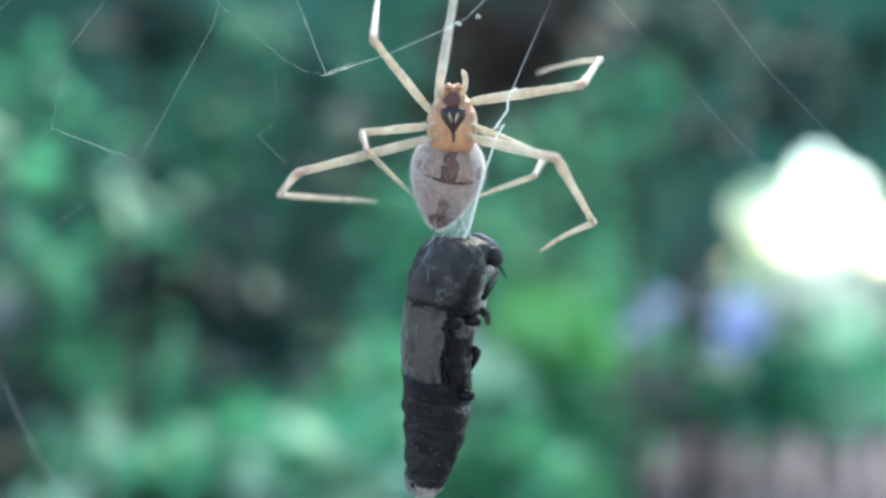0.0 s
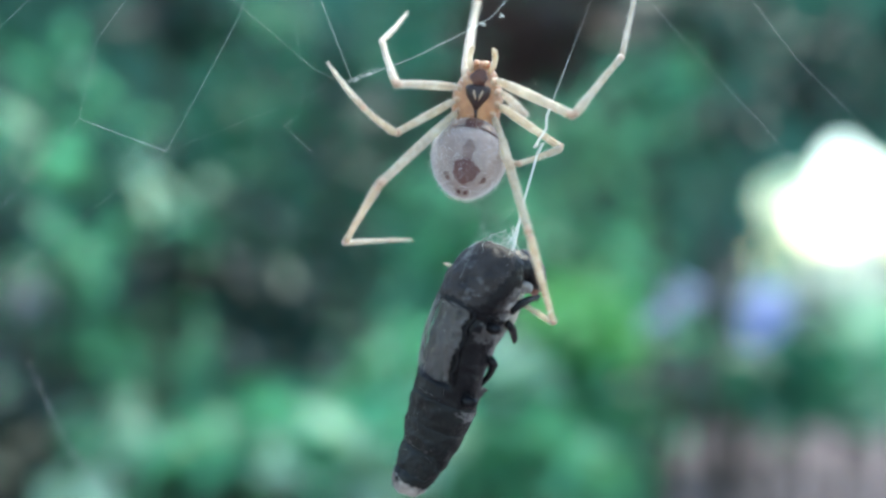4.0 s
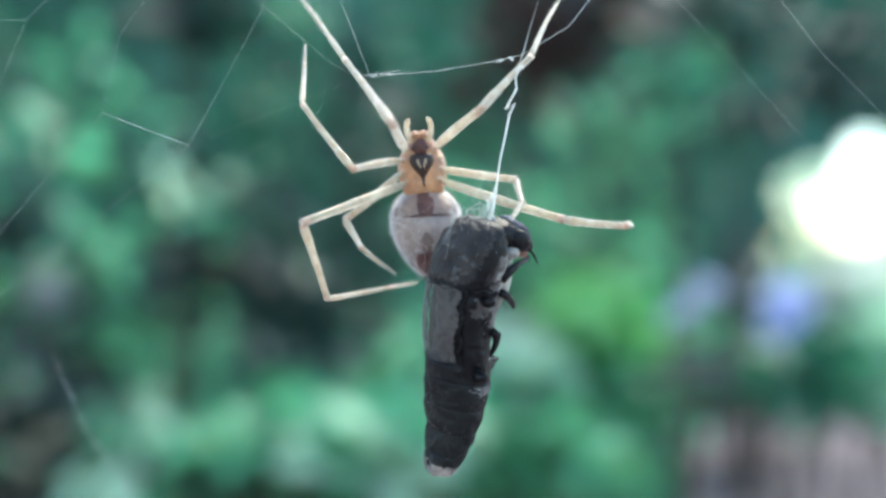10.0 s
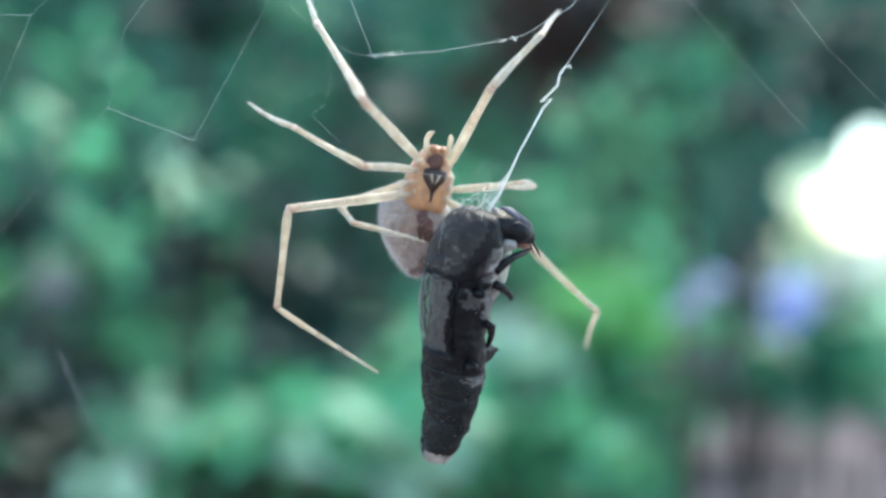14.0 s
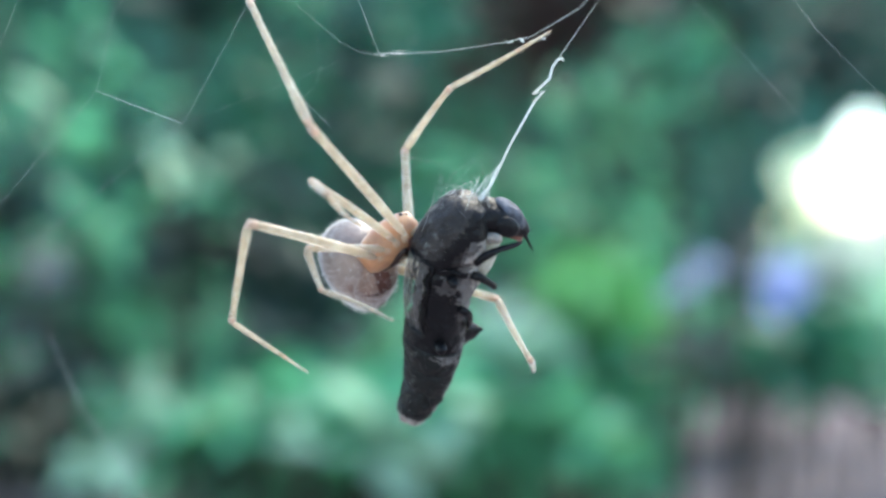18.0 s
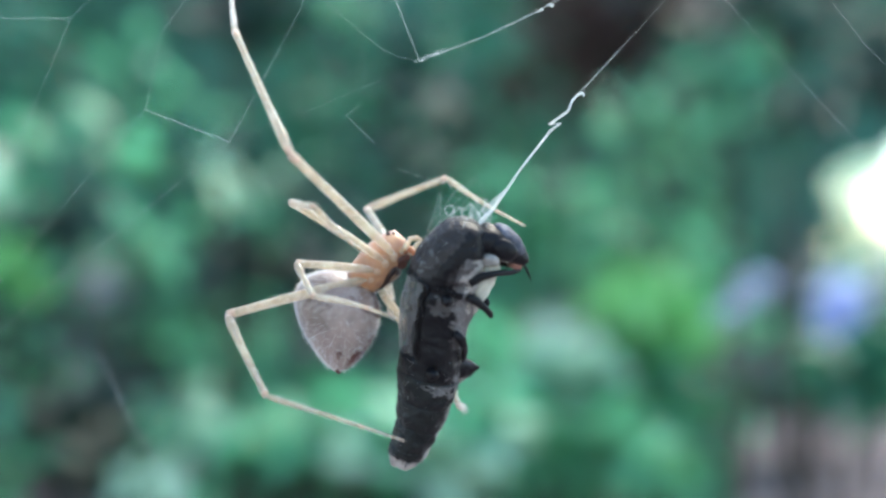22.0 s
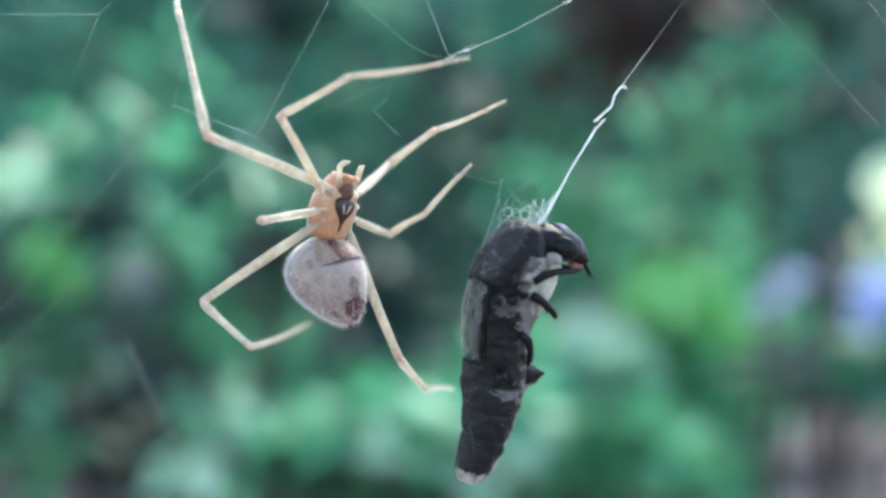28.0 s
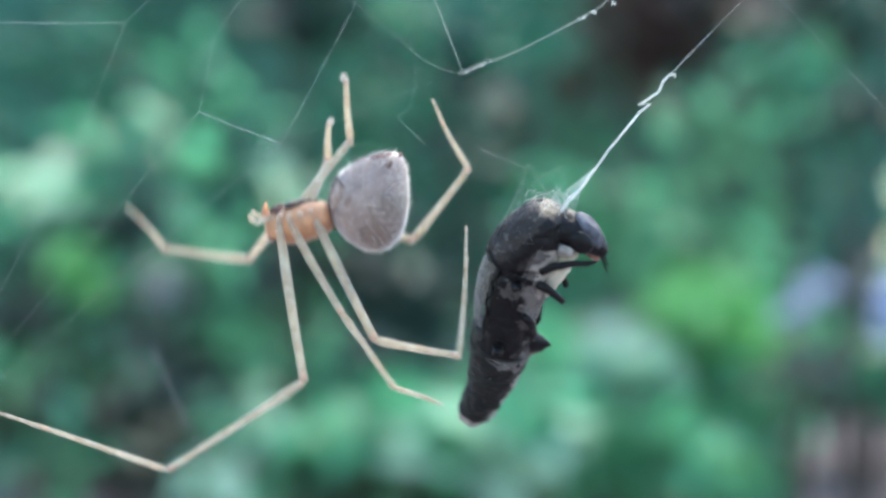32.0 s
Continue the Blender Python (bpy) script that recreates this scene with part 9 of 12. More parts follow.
    walk(part_of['R1','metatarsus'], [(0,mm(9.28,.22,-1.82,0,-21.6,4.4)), (.5,mm(9.78,-.12,-2.76,-.1,-25.7,4.7)), (1,mm(10.1,-.47,-3.78,-.3,-29.8,5)), (1.5,mm(10.12,-.3,-4.04,-.3,-30.1,5)), 
        (2,mm(10.13,-.13,-4.29,-.2,-30.4,5)), (2.5,mm(9.82,.11,-3.26,1.6,-28.9,1.3)), (3,mm(9.3,.31,-2.29,3.3,-27.2,-2.4)), 
        (3.267,mm(9.46,-.69,.24,2.5,-30,-.7)), (3.5,mm(8.97,-1.53,2.06,1.8,-32.2,.7)), (4,mm(8.98,-.47,1.61,3.9,-31.5,-3.3)), 
        (4.5,mm(8.7,1.83,.55,8.3,-29.5,-11.9)), (5,mm(8,4.01,-.57,12.2,-27,-20.1)), (5.5,mm(7.56,4.93,-1.09,13.8,-25.8,-23.7)), 
        (5.733,mm(9.08,1.9,-2.25,18.8,-6,-41.6)), (6,mm(9.8,-2.12,-3.7,16.4,18.7,-62.2)), (6.267,mm(9.05,-6.42,-3.52,14.5,-.1,-73.9)), 
        (6.5,mm(7.56,-9.36,-3.12,15.8,-15.5,-83.3)), (6.733,mm(7.52,-5.29,-.77,6,-20.5,-52.3)), (7,mm(4.51,1.59,.67,-7.6,-19,-13.4)), 
        (7.267,mm(8.04,-1.52,.83,.3,-17.6,-38.1)), (7.5,mm(9.62,-3.8,1.21,5.7,-14.3,-57.7)), (7.733,mm(10.53,-7.35,1.84,2.5,-45.5,-51.5)), 
        (8,mm(2.67,-5.33,1,-44.5,-80.5,-1.6)), (8.267,mm(2.8,-5.75,-.01,-30.2,-78,-16.1)), (8.5,mm(2.83,-5.97,-.93,-22.7,-75.6,-23.9)), 
        (8.733,mm(2.65,-5.21,-1.02,-26.2,-67.5,-20.2)), (9,mm(2.42,-4.25,-1.09,-28.1,-57.6,-18)), (9.5,mm(3.36,-3.47,-1.59,-23.4,-53.2,-23.7)), 
        (10,mm(4.3,-2.65,-1.91,-19.9,-48.7,-28.3)), (10.5,mm(4.22,-3.62,-1.95,-18.1,-53.5,-30.6)), (11,mm(4.13,-4.56,-1.87,-15.7,-58.3,-33.5)), 
        (11.5,mm(3.76,-4.9,-1.55,-24.8,-64.7,-23.1)), (12,mm(3.39,-5.22,-1.18,-39.7,-70,-7.1)), (12.5,mm(4.28,-4.94,-1.58,-32.1,-65.1,-15.2)), 
        (13,mm(5.16,-4.6,-1.9,-27.2,-59.8,-20.7)), (13.5,mm(5.16,-5.16,-1.27,-33.9,-63.3,-13.1)), (14,mm(5.13,-5.65,-.54,-42.6,-66.3,-3.5)), 
        (14.267,mm(5.14,-6,.39,-59.8,-68.3,15.1)), (14.5,mm(5.1,-6.21,1.19,-75,-68.3,31.4)), (15,mm(4.82,-6.55,2.25,-86.2,-66.7,43.6)), 
        (15.5,mm(4,-6.68,4.77,-104.5,-60.7,63.9)), (16,mm(2.92,-5.9,7.27,-115.5,-52.6,77)), (16.5,mm(2.38,-5.24,8.29,-118.9,-48.6,81.4)), 
        (16.733,mm(2.56,-5.25,8.44,-118.7,-48.5,81.1)), (17,mm(2.78,-5.25,8.61,-118.4,-48.4,80.7)), (17.5,mm(2.34,-5.27,8.83,-118.6,-48.7,81)), 
        (18,mm(1.91,-5.26,9.02,-118.8,-48.9,81.3)), (18.5,mm(.57,-5.52,9.59,-124.4,-50.9,88.6)), (19,mm(-.76,-5.65,9.94,-130.6,-52.3,96.5)), 
        (19.5,mm(.69,-5.64,9.38,-125.4,-48,89.7)), (20,mm(2.13,-5.46,8.54,-121.4,-43.3,84.1)), (20.5,mm(2.29,-6.02,8.03,-120.1,-44.6,82.2)), 
        (21,mm(2.44,-6.53,7.47,-118.7,-46,80.3)), (21.5,mm(2.47,-5.91,8.08,-114.7,-47.2,74.8)), (22,mm(2.5,-5.23,8.64,-110.5,-48.2,69.1)), 
        (22.5,mm(3,-4.85,9.03,-106.6,-49.3,63.9)), (23,mm(3.49,-4.41,9.36,-102.4,-50.2,58.5)), (23.5,mm(3.61,-4.5,9.41,-105.7,-48.3,62.7)), 
        (24,mm(3.73,-4.59,9.47,-108.6,-46.3,66.7)), (24.5,mm(3.36,-4.61,9.65,-110.2,-44.5,69)), (25,mm(3,-4.63,9.82,-111.8,-42.8,71.2)), 
        (25.267,mm(3.74,-5.67,8.16,-109.2,-43.4,67.5)), (25.5,mm(4.3,-6.18,6.58,-107,-43.8,64.4)), (26,mm(4.21,-6.27,6.46,-106.9,-44.8,64.1)), 
        (26.5,mm(3.98,-6.45,6.18,-106.4,-47.2,63.5)), (27,mm(3.75,-6.59,5.88,-105.9,-49.5,62.8)), (27.5,mm(3.65,-6.65,5.74,-105.7,-50.6,62.5)), 
        (27.733,mm(4.53,-6.88,4.6,-100,-55.8,55.4)), (28,mm(5.59,-6.91,3.15,-90,-61.5,43.7)), (28.5,mm(7.59,-6.13,-.06,-82.2,-63,34.9)), 
        (29,mm(9.01,-4.58,-3.09,-73.6,-63.9,25.3)), (29.5,mm(5.71,-6.03,.08,-68.9,-61.1,20)), (30,mm(1.75,-6.17,3.53,-65.1,-58.1,15.6)), 
        (30.267,mm(2.24,-5.04,4.93,-71.2,-40.7,23.6)), (30.5,mm(2.72,-3.49,5.66,-73.3,-26.2,27.4)), (30.733,mm(2.1,-4.39,5.58,-66.5,-32,13.5)), 
        (31,mm(1.13,-5.01,4.7,-55.6,-36.8,-5.7)), (31.267,mm(2.8,-6.81,7.76,-61.7,-39.3,4.1)), (31.5,mm(3.97,-7.06,9.03,-67.1,-40.7,12.5)), 
        (31.733,mm(5,-6.5,8.41,-65.6,-9.9,9.2)), (32,mm(5.84,-5.47,7.18,-66.2,27.9,5.8))])
    walk(part_of['R2','femur'], [(0,mm(.28,-.82,-.35,0,39.1,-43.8)), (.5,mm(.28,-.82,-.35,0,30.5,-43.9)), (1,mm(.28,-.82,-.35,-.1,21.9,-43.9)), (1.5,mm(.28,-.82,-.35,-2,28.6,-48.5)), 
        (2,mm(.28,-.82,-.35,-4.8,35.2,-53.7)), (2.5,mm(.28,-.82,-.35,-12.8,49.3,-65.5)), (3,mm(.28,-.82,-.35,-29.7,61.3,-85.8)), 
        (3.267,mm(.28,-.82,-.35,-38.1,55.1,-95.7)), (3.5,mm(.28,-.82,-.35,-42.8,49.5,-101.6)), (4,mm(.28,-.82,-.35,-38.3,60.7,-96.2)), 
        (4.5,mm(.28,-.82,-.35,16.2,81,-39.7)), (5,mm(.28,-.82,-.35,102.4,65.9,48.4)), (5.5,mm(.28,-.82,-.35,108.8,54.9,55.7)), 
        (5.733,mm(.28,-.82,-.35,122.5,52.3,72.7)), (6,mm(.28,-.82,-.35,135.6,46.2,89.9)), (6.267,mm(.28,-.82,-.35,133.1,30.4,85.8)), 
        (6.5,mm(.28,-.82,-.35,131.6,1.1,80.7)), (6.733,mm(.28,-.82,-.35,132.8,-28.3,75.7)), (7,mm(.28,-.82,-.35,135.2,-44.1,71.8)), 
        (7.267,mm(.28,-.82,-.35,132.4,-24,76.8)), (7.5,mm(.28,-.82,-.35,131.6,-7.5,79.7)), (7.733,mm(.28,-.82,-.35,157.6,53.3,134)), 
        (8,mm(.28,-.82,-.35,-109.6,16.7,-105.8)), (8.267,mm(.28,-.82,-.35,-109.7,-4.5,-106.7)), (8.5,mm(.28,-.82,-.35,-108.8,-43.5,-108.9)), 
        (8.733,mm(.28,-.82,-.35,-94.1,-82.1,-124.4)), (9,mm(.28,-.82,-.35,57.7,-76.1,83.3)), (9.5,mm(.28,-.82,-.35,-102.2,-19.3,-113.7)), 
        (10,mm(.28,-.82,-.35,-97.4,64.4,-104.4)), (10.5,mm(.28,-.82,-.35,-95.6,58.1,-102.3)), (11,mm(.28,-.82,-.35,-94.4,51.8,-100.9)), 
        (11.5,mm(.28,-.82,-.35,-94.5,46.8,-101.1)), (12,mm(.28,-.82,-.35,-94.6,41.8,-101.2)), (12.5,mm(.28,-.82,-.35,-92.6,42.1,-98.2)), 
        (13,mm(.28,-.82,-.35,-90.5,42.4,-95.1)), (13.5,mm(.28,-.82,-.35,-91.8,46.6,-96.9)), (14,mm(.28,-.82,-.35,-93.4,50.8,-99)), 
        (14.267,mm(.28,-.82,-.35,-89.1,38.5,-93)), (14.5,mm(.28,-.82,-.35,-87.2,28.2,-89.4)), (15,mm(.28,-.82,-.35,-87.9,14.1,-91.5)), 
        (15.5,mm(.28,-.82,-.35,-87.8,-16.9,-95.5)), (16,mm(.28,-.82,-.35,-84.6,-47.8,-101.3)), (16.5,mm(.28,-.82,-.35,-80,-61.6,-106.9)), 
        (16.733,mm(.28,-.82,-.35,-71.8,-60.5,-116.2)), (17,mm(.28,-.82,-.35,-62.9,-58.2,-126.6)), (17.5,mm(.28,-.82,-.35,-72,-51.7,-115.5)), 
        (18,mm(.28,-.82,-.35,-78,-44.5,-107.4)), (18.5,mm(.28,-.82,-.35,-67.5,-49.5,-121.8)), (19,mm(.28,-.82,-.35,-54.3,-52.4,-138.7)), 
        (19.5,mm(.28,-.82,-.35,-63.3,-59.1,-127.8)), (20,mm(.28,-.82,-.35,-77,-64.5,-112.4)), (20.5,mm(.28,-.82,-.35,-78.6,-63.4,-110.6)), 
        (21,mm(.28,-.82,-.35,-80,-62.3,-109)), (21.5,mm(.28,-.82,-.35,-77.1,-61.6,-112.3)), (22,mm(.28,-.82,-.35,-74.4,-60.9,-115.4)), 
        (22.5,mm(.28,-.82,-.35,-70.5,-58.2,-119.9)), (23,mm(.28,-.82,-.35,-67.3,-55.4,-123.7)), (23.5,mm(.28,-.82,-.35,-84.6,-51.5,-102.3)), 
        (24,mm(.28,-.82,-.35,-97.2,-44.5,-85.4)), (24.5,mm(.28,-.82,-.35,-92.4,-44.2,-92.4)), (25,mm(.28,-.82,-.35,-87.7,-43.5,-99.1)), 
        (25.267,mm(.28,-.82,-.35,-91.9,-52.3,-93.5)), (25.5,mm(.28,-.82,-.35,-97.3,-59.2,-86.9)), (26,mm(.28,-.82,-.35,-98.3,-54.7,-85.7)), 
        (26.5,mm(.28,-.82,-.35,-99.8,-44.8,-83.8)), (27,mm(.28,-.82,-.35,-100.6,-34.8,-82.5)), (27.5,mm(.28,-.82,-.35,-100.9,-30.3,-82)), 
        (27.733,mm(.28,-.82,-.35,-106.2,-13.2,-68)), (28,mm(.28,-.82,-.35,-106.8,8.6,-53.1)), (28.5,mm(.28,-.82,-.35,-101.1,-23,-94.7)), 
        (29,mm(.28,-.82,-.35,-68.5,-39.5,-153)), (29.5,mm(.28,-.82,-.35,-92.2,-48.5,-119.5)), (30,mm(.28,-.82,-.35,-120.1,-45.7,-82)), 
        (30.267,mm(.28,-.82,-.35,-136.2,-45.7,-59.7)), (30.5,mm(.28,-.82,-.35,-148.2,-42.7,-42.5)), (30.733,mm(.28,-.82,-.35,-132.9,-48.1,-63.8)), 
        (31,mm(.28,-.82,-.35,-110.7,-48.4,-93.3)), (31.267,mm(.28,-.82,-.35,-111.3,-59.8,-92.6)), (31.5,mm(.28,-.82,-.35,-112.2,-69,-91.5)), 
        (31.733,mm(.28,-.82,-.35,-88,-69.8,-117.3)), (32,mm(.28,-.82,-.35,-62.1,-65.9,-145.2))])
    walk(part_of['R2','tibia'], [(0,mm(2.62,-3.06,-2.99,0,-51.8,4)), (.5,mm(2.88,-3.32,-2.47,-6.3,-51,12)), (1,mm(3.07,-3.51,-1.91,-12.2,-49.6,19.7)), 
        (1.5,mm(2.71,-3.57,-2.35,-3.5,-52,8.5)), (2,mm(2.3,-3.57,-2.76,6.1,-53.2,-3.5)), (2.5,mm(1.41,-3.3,-3.52,7.1,-51.1,-4.8)), 
        (3,mm(.43,-2.82,-4.02,8,-49.1,-6)), (3.267,mm(.04,-3.2,-3.78,15.2,-57,-15)), (3.5,mm(-.27,-3.48,-3.53,24.2,-62.8,-25.4)), 
        (4,mm(.06,-2.86,-3.99,30.2,-57.5,-32.3)), (4.5,mm(.79,-1.24,-4.48,37.9,-45,-42)), (5,mm(1.42,.46,-4.16,41.7,-32,-48.2)), 
        (5.5,mm(1.64,1.17,-3.77,42.8,-26,-50.4)), (5.733,mm(1.04,1.62,-3.66,50.1,-13.2,-71.8)), (6,mm(.28,2.07,-3.37,51.9,4.6,-95.2)), 
        (6.267,mm(.54,2.78,-2.47,54.1,6.6,-73)), (6.5,mm(.95,3.3,-.43,59.5,7.8,-31.8)), (6.733,mm(1.19,2.75,1.63,64.3,5.1,9.3)), 
        (7,mm(1.22,2.03,2.56,65.8,2.5,31.4)), (7.267,mm(1.16,2.9,1.35,64.7,-11.1,45.3)), (7.5,mm(1.02,3.26,.2,61.3,-21.7,57.5)), 
        (7.733,mm(-1.46,.98,-3.7,61.5,-53.1,57.1)), (8,mm(-.81,-4.67,-1.55,-133.3,-88.3,-108.2)), (8.267,mm(-.92,-4.81,-.02,-86,-58.5,-155.9)), 
        (8.5,mm(-.7,-3.69,2.53,-84.8,-2.5,-158)), (8.733,mm(-.04,-1.29,3.79,-85.7,53.5,-159.9)), (9,mm(.4,.18,3.71,-95.7,83.8,-170.3)), 
        (9.5,mm(-1.3,-4.43,1.03,34,36.2,-38.2)), (10,mm(-.17,-2.57,-4.12,34.7,-21.8,-33.2)), (10.5,mm(-.19,-2.98,-3.9,34.5,-21.8,-32.7)), 
        (11,mm(-.21,-3.36,-3.63,34.3,-21.8,-32.2)), (11.5,mm(-.27,-3.63,-3.4,33.9,-28.1,-31.2)), (12,mm(-.33,-3.88,-3.14,33.3,-34.4,-30.1)), 
        (12.5,mm(-.16,-3.89,-3.15,44.6,-42.9,-48.1)), (13,mm(.01,-3.89,-3.17,60.6,-47.9,-70.4)), (13.5,mm(-.06,-3.67,-3.39,59.1,-43.7,-68.2)), 
        (14,mm(-.13,-3.43,-3.59,57.9,-39.5,-66.4)), (14.267,mm(.11,-4.09,-2.95,57.8,-49.3,-66.2)), (14.5,mm(.32,-4.5,-2.33,57.6,-57.3,-66.1)), 
        (15,mm(.17,-4.87,-1.37,66.2,-54.2,-76.5)), (15.5,mm(-.1,-4.8,.86,79.7,-45,-94)), (16,mm(-.27,-3.57,2.75,87.5,-34,-106.2)), 
        (16.5,mm(-.3,-2.72,3.33,89.9,-28.6,-110.7)), (16.733,mm(-.63,-2.67,3.29,86.6,-1,-98.5)), (17,mm(-1.03,-2.59,3.2,91,32.8,-83.2)), 
        (17.5,mm(-.84,-3.16,2.93,90.7,33.9,-83.8)), (18,mm(-.61,-3.67,2.58,90.4,35.1,-84.3)), (18.5,mm(-1.15,-3.13,2.83,95,41.7,-77)), 
        (19,mm(-1.63,-2.5,2.96,101.3,47.8,-68.1)), (19.5,mm(-1.04,-2.51,3.24,98.4,35.9,-72.4)), (20,mm(-.4,-2.48,3.42,96.8,23.9,-75.6)), 
        (20.5,mm(-.38,-2.57,3.39,96.3,32.6,-76.6)), (21,mm(-.35,-2.65,3.35,95.6,41.2,-77.7)), (21.5,mm(-.47,-2.66,3.33,96.5,38.6,-76.3)), 
        (22,mm(-.59,-2.66,3.3,97.3,36,-75)), (22.5,mm(-.82,-2.73,3.2,95.2,37.2,-78.6)), (23,mm(-1.04,-2.79,3.09,92.9,38.3,-82.3)), 
        (23.5,mm(-.28,-3.36,2.92,92.7,38.8,-82.7)), (24,mm(.52,-3.79,2.58,92.4,39.3,-83.1)), (24.5,mm(.16,-3.81,2.57,93.7,38.4,-81)), 
        (25,mm(-.2,-3.81,2.53,95,37.4,-78.9)), (25.267,mm(.13,-3.37,2.96,91.1,50.3,-84.5)), (25.5,mm(.4,-2.96,3.24,85.1,60.5,-91.8)), 
        (26,mm(.46,-3.23,3.06,89,62,-87.3)), (26.5,mm(.6,-3.77,2.59,99.1,64.7,-76)), (27,mm(.73,-4.22,2.04,111.3,66.3,-62.7)), 
        (27.5,mm(.78,-4.39,1.76,117.2,66.7,-56.2)), (27.733,mm(1.81,-4.59,.6,151.6,66.7,-19)), (28,mm(2.76,-4.13,-.98,-179.5,57.1,13.6)), 
        (28.5,mm(-.03,-4.65,1.29,145.1,46.1,-30.6)), (29,mm(-2.59,-2.28,2.31,130.4,25,-55.3)), (29.5,mm(-1.08,-3.23,2.78,128,38.5,-59.8)), 
        (30,mm(.69,-3.71,2.64,123.3,51.7,-66.4)), (30.267,mm(1.75,-3.34,2.64,146,63.8,-39.8)), (30.5,mm(2.55,-2.9,2.48,178.9,67.2,-3.9)), 
        (30.733,mm(1.51,-3.33,2.76,175.6,50.3,-7.7)), (31,mm(.12,-3.59,2.78,174.2,29.5,-9.8)), (31.267,mm(.19,-2.92,3.26,162.9,20.2,-36.2)), 
        (31.5,mm(.24,-2.32,3.55,157.9,10,-55)), (31.733,mm(-.38,-2.1,3.57,162.2,-28.5,-79.5)), (32,mm(-1.12,-1.79,3.47,-144.8,-59.6,-148.7))])
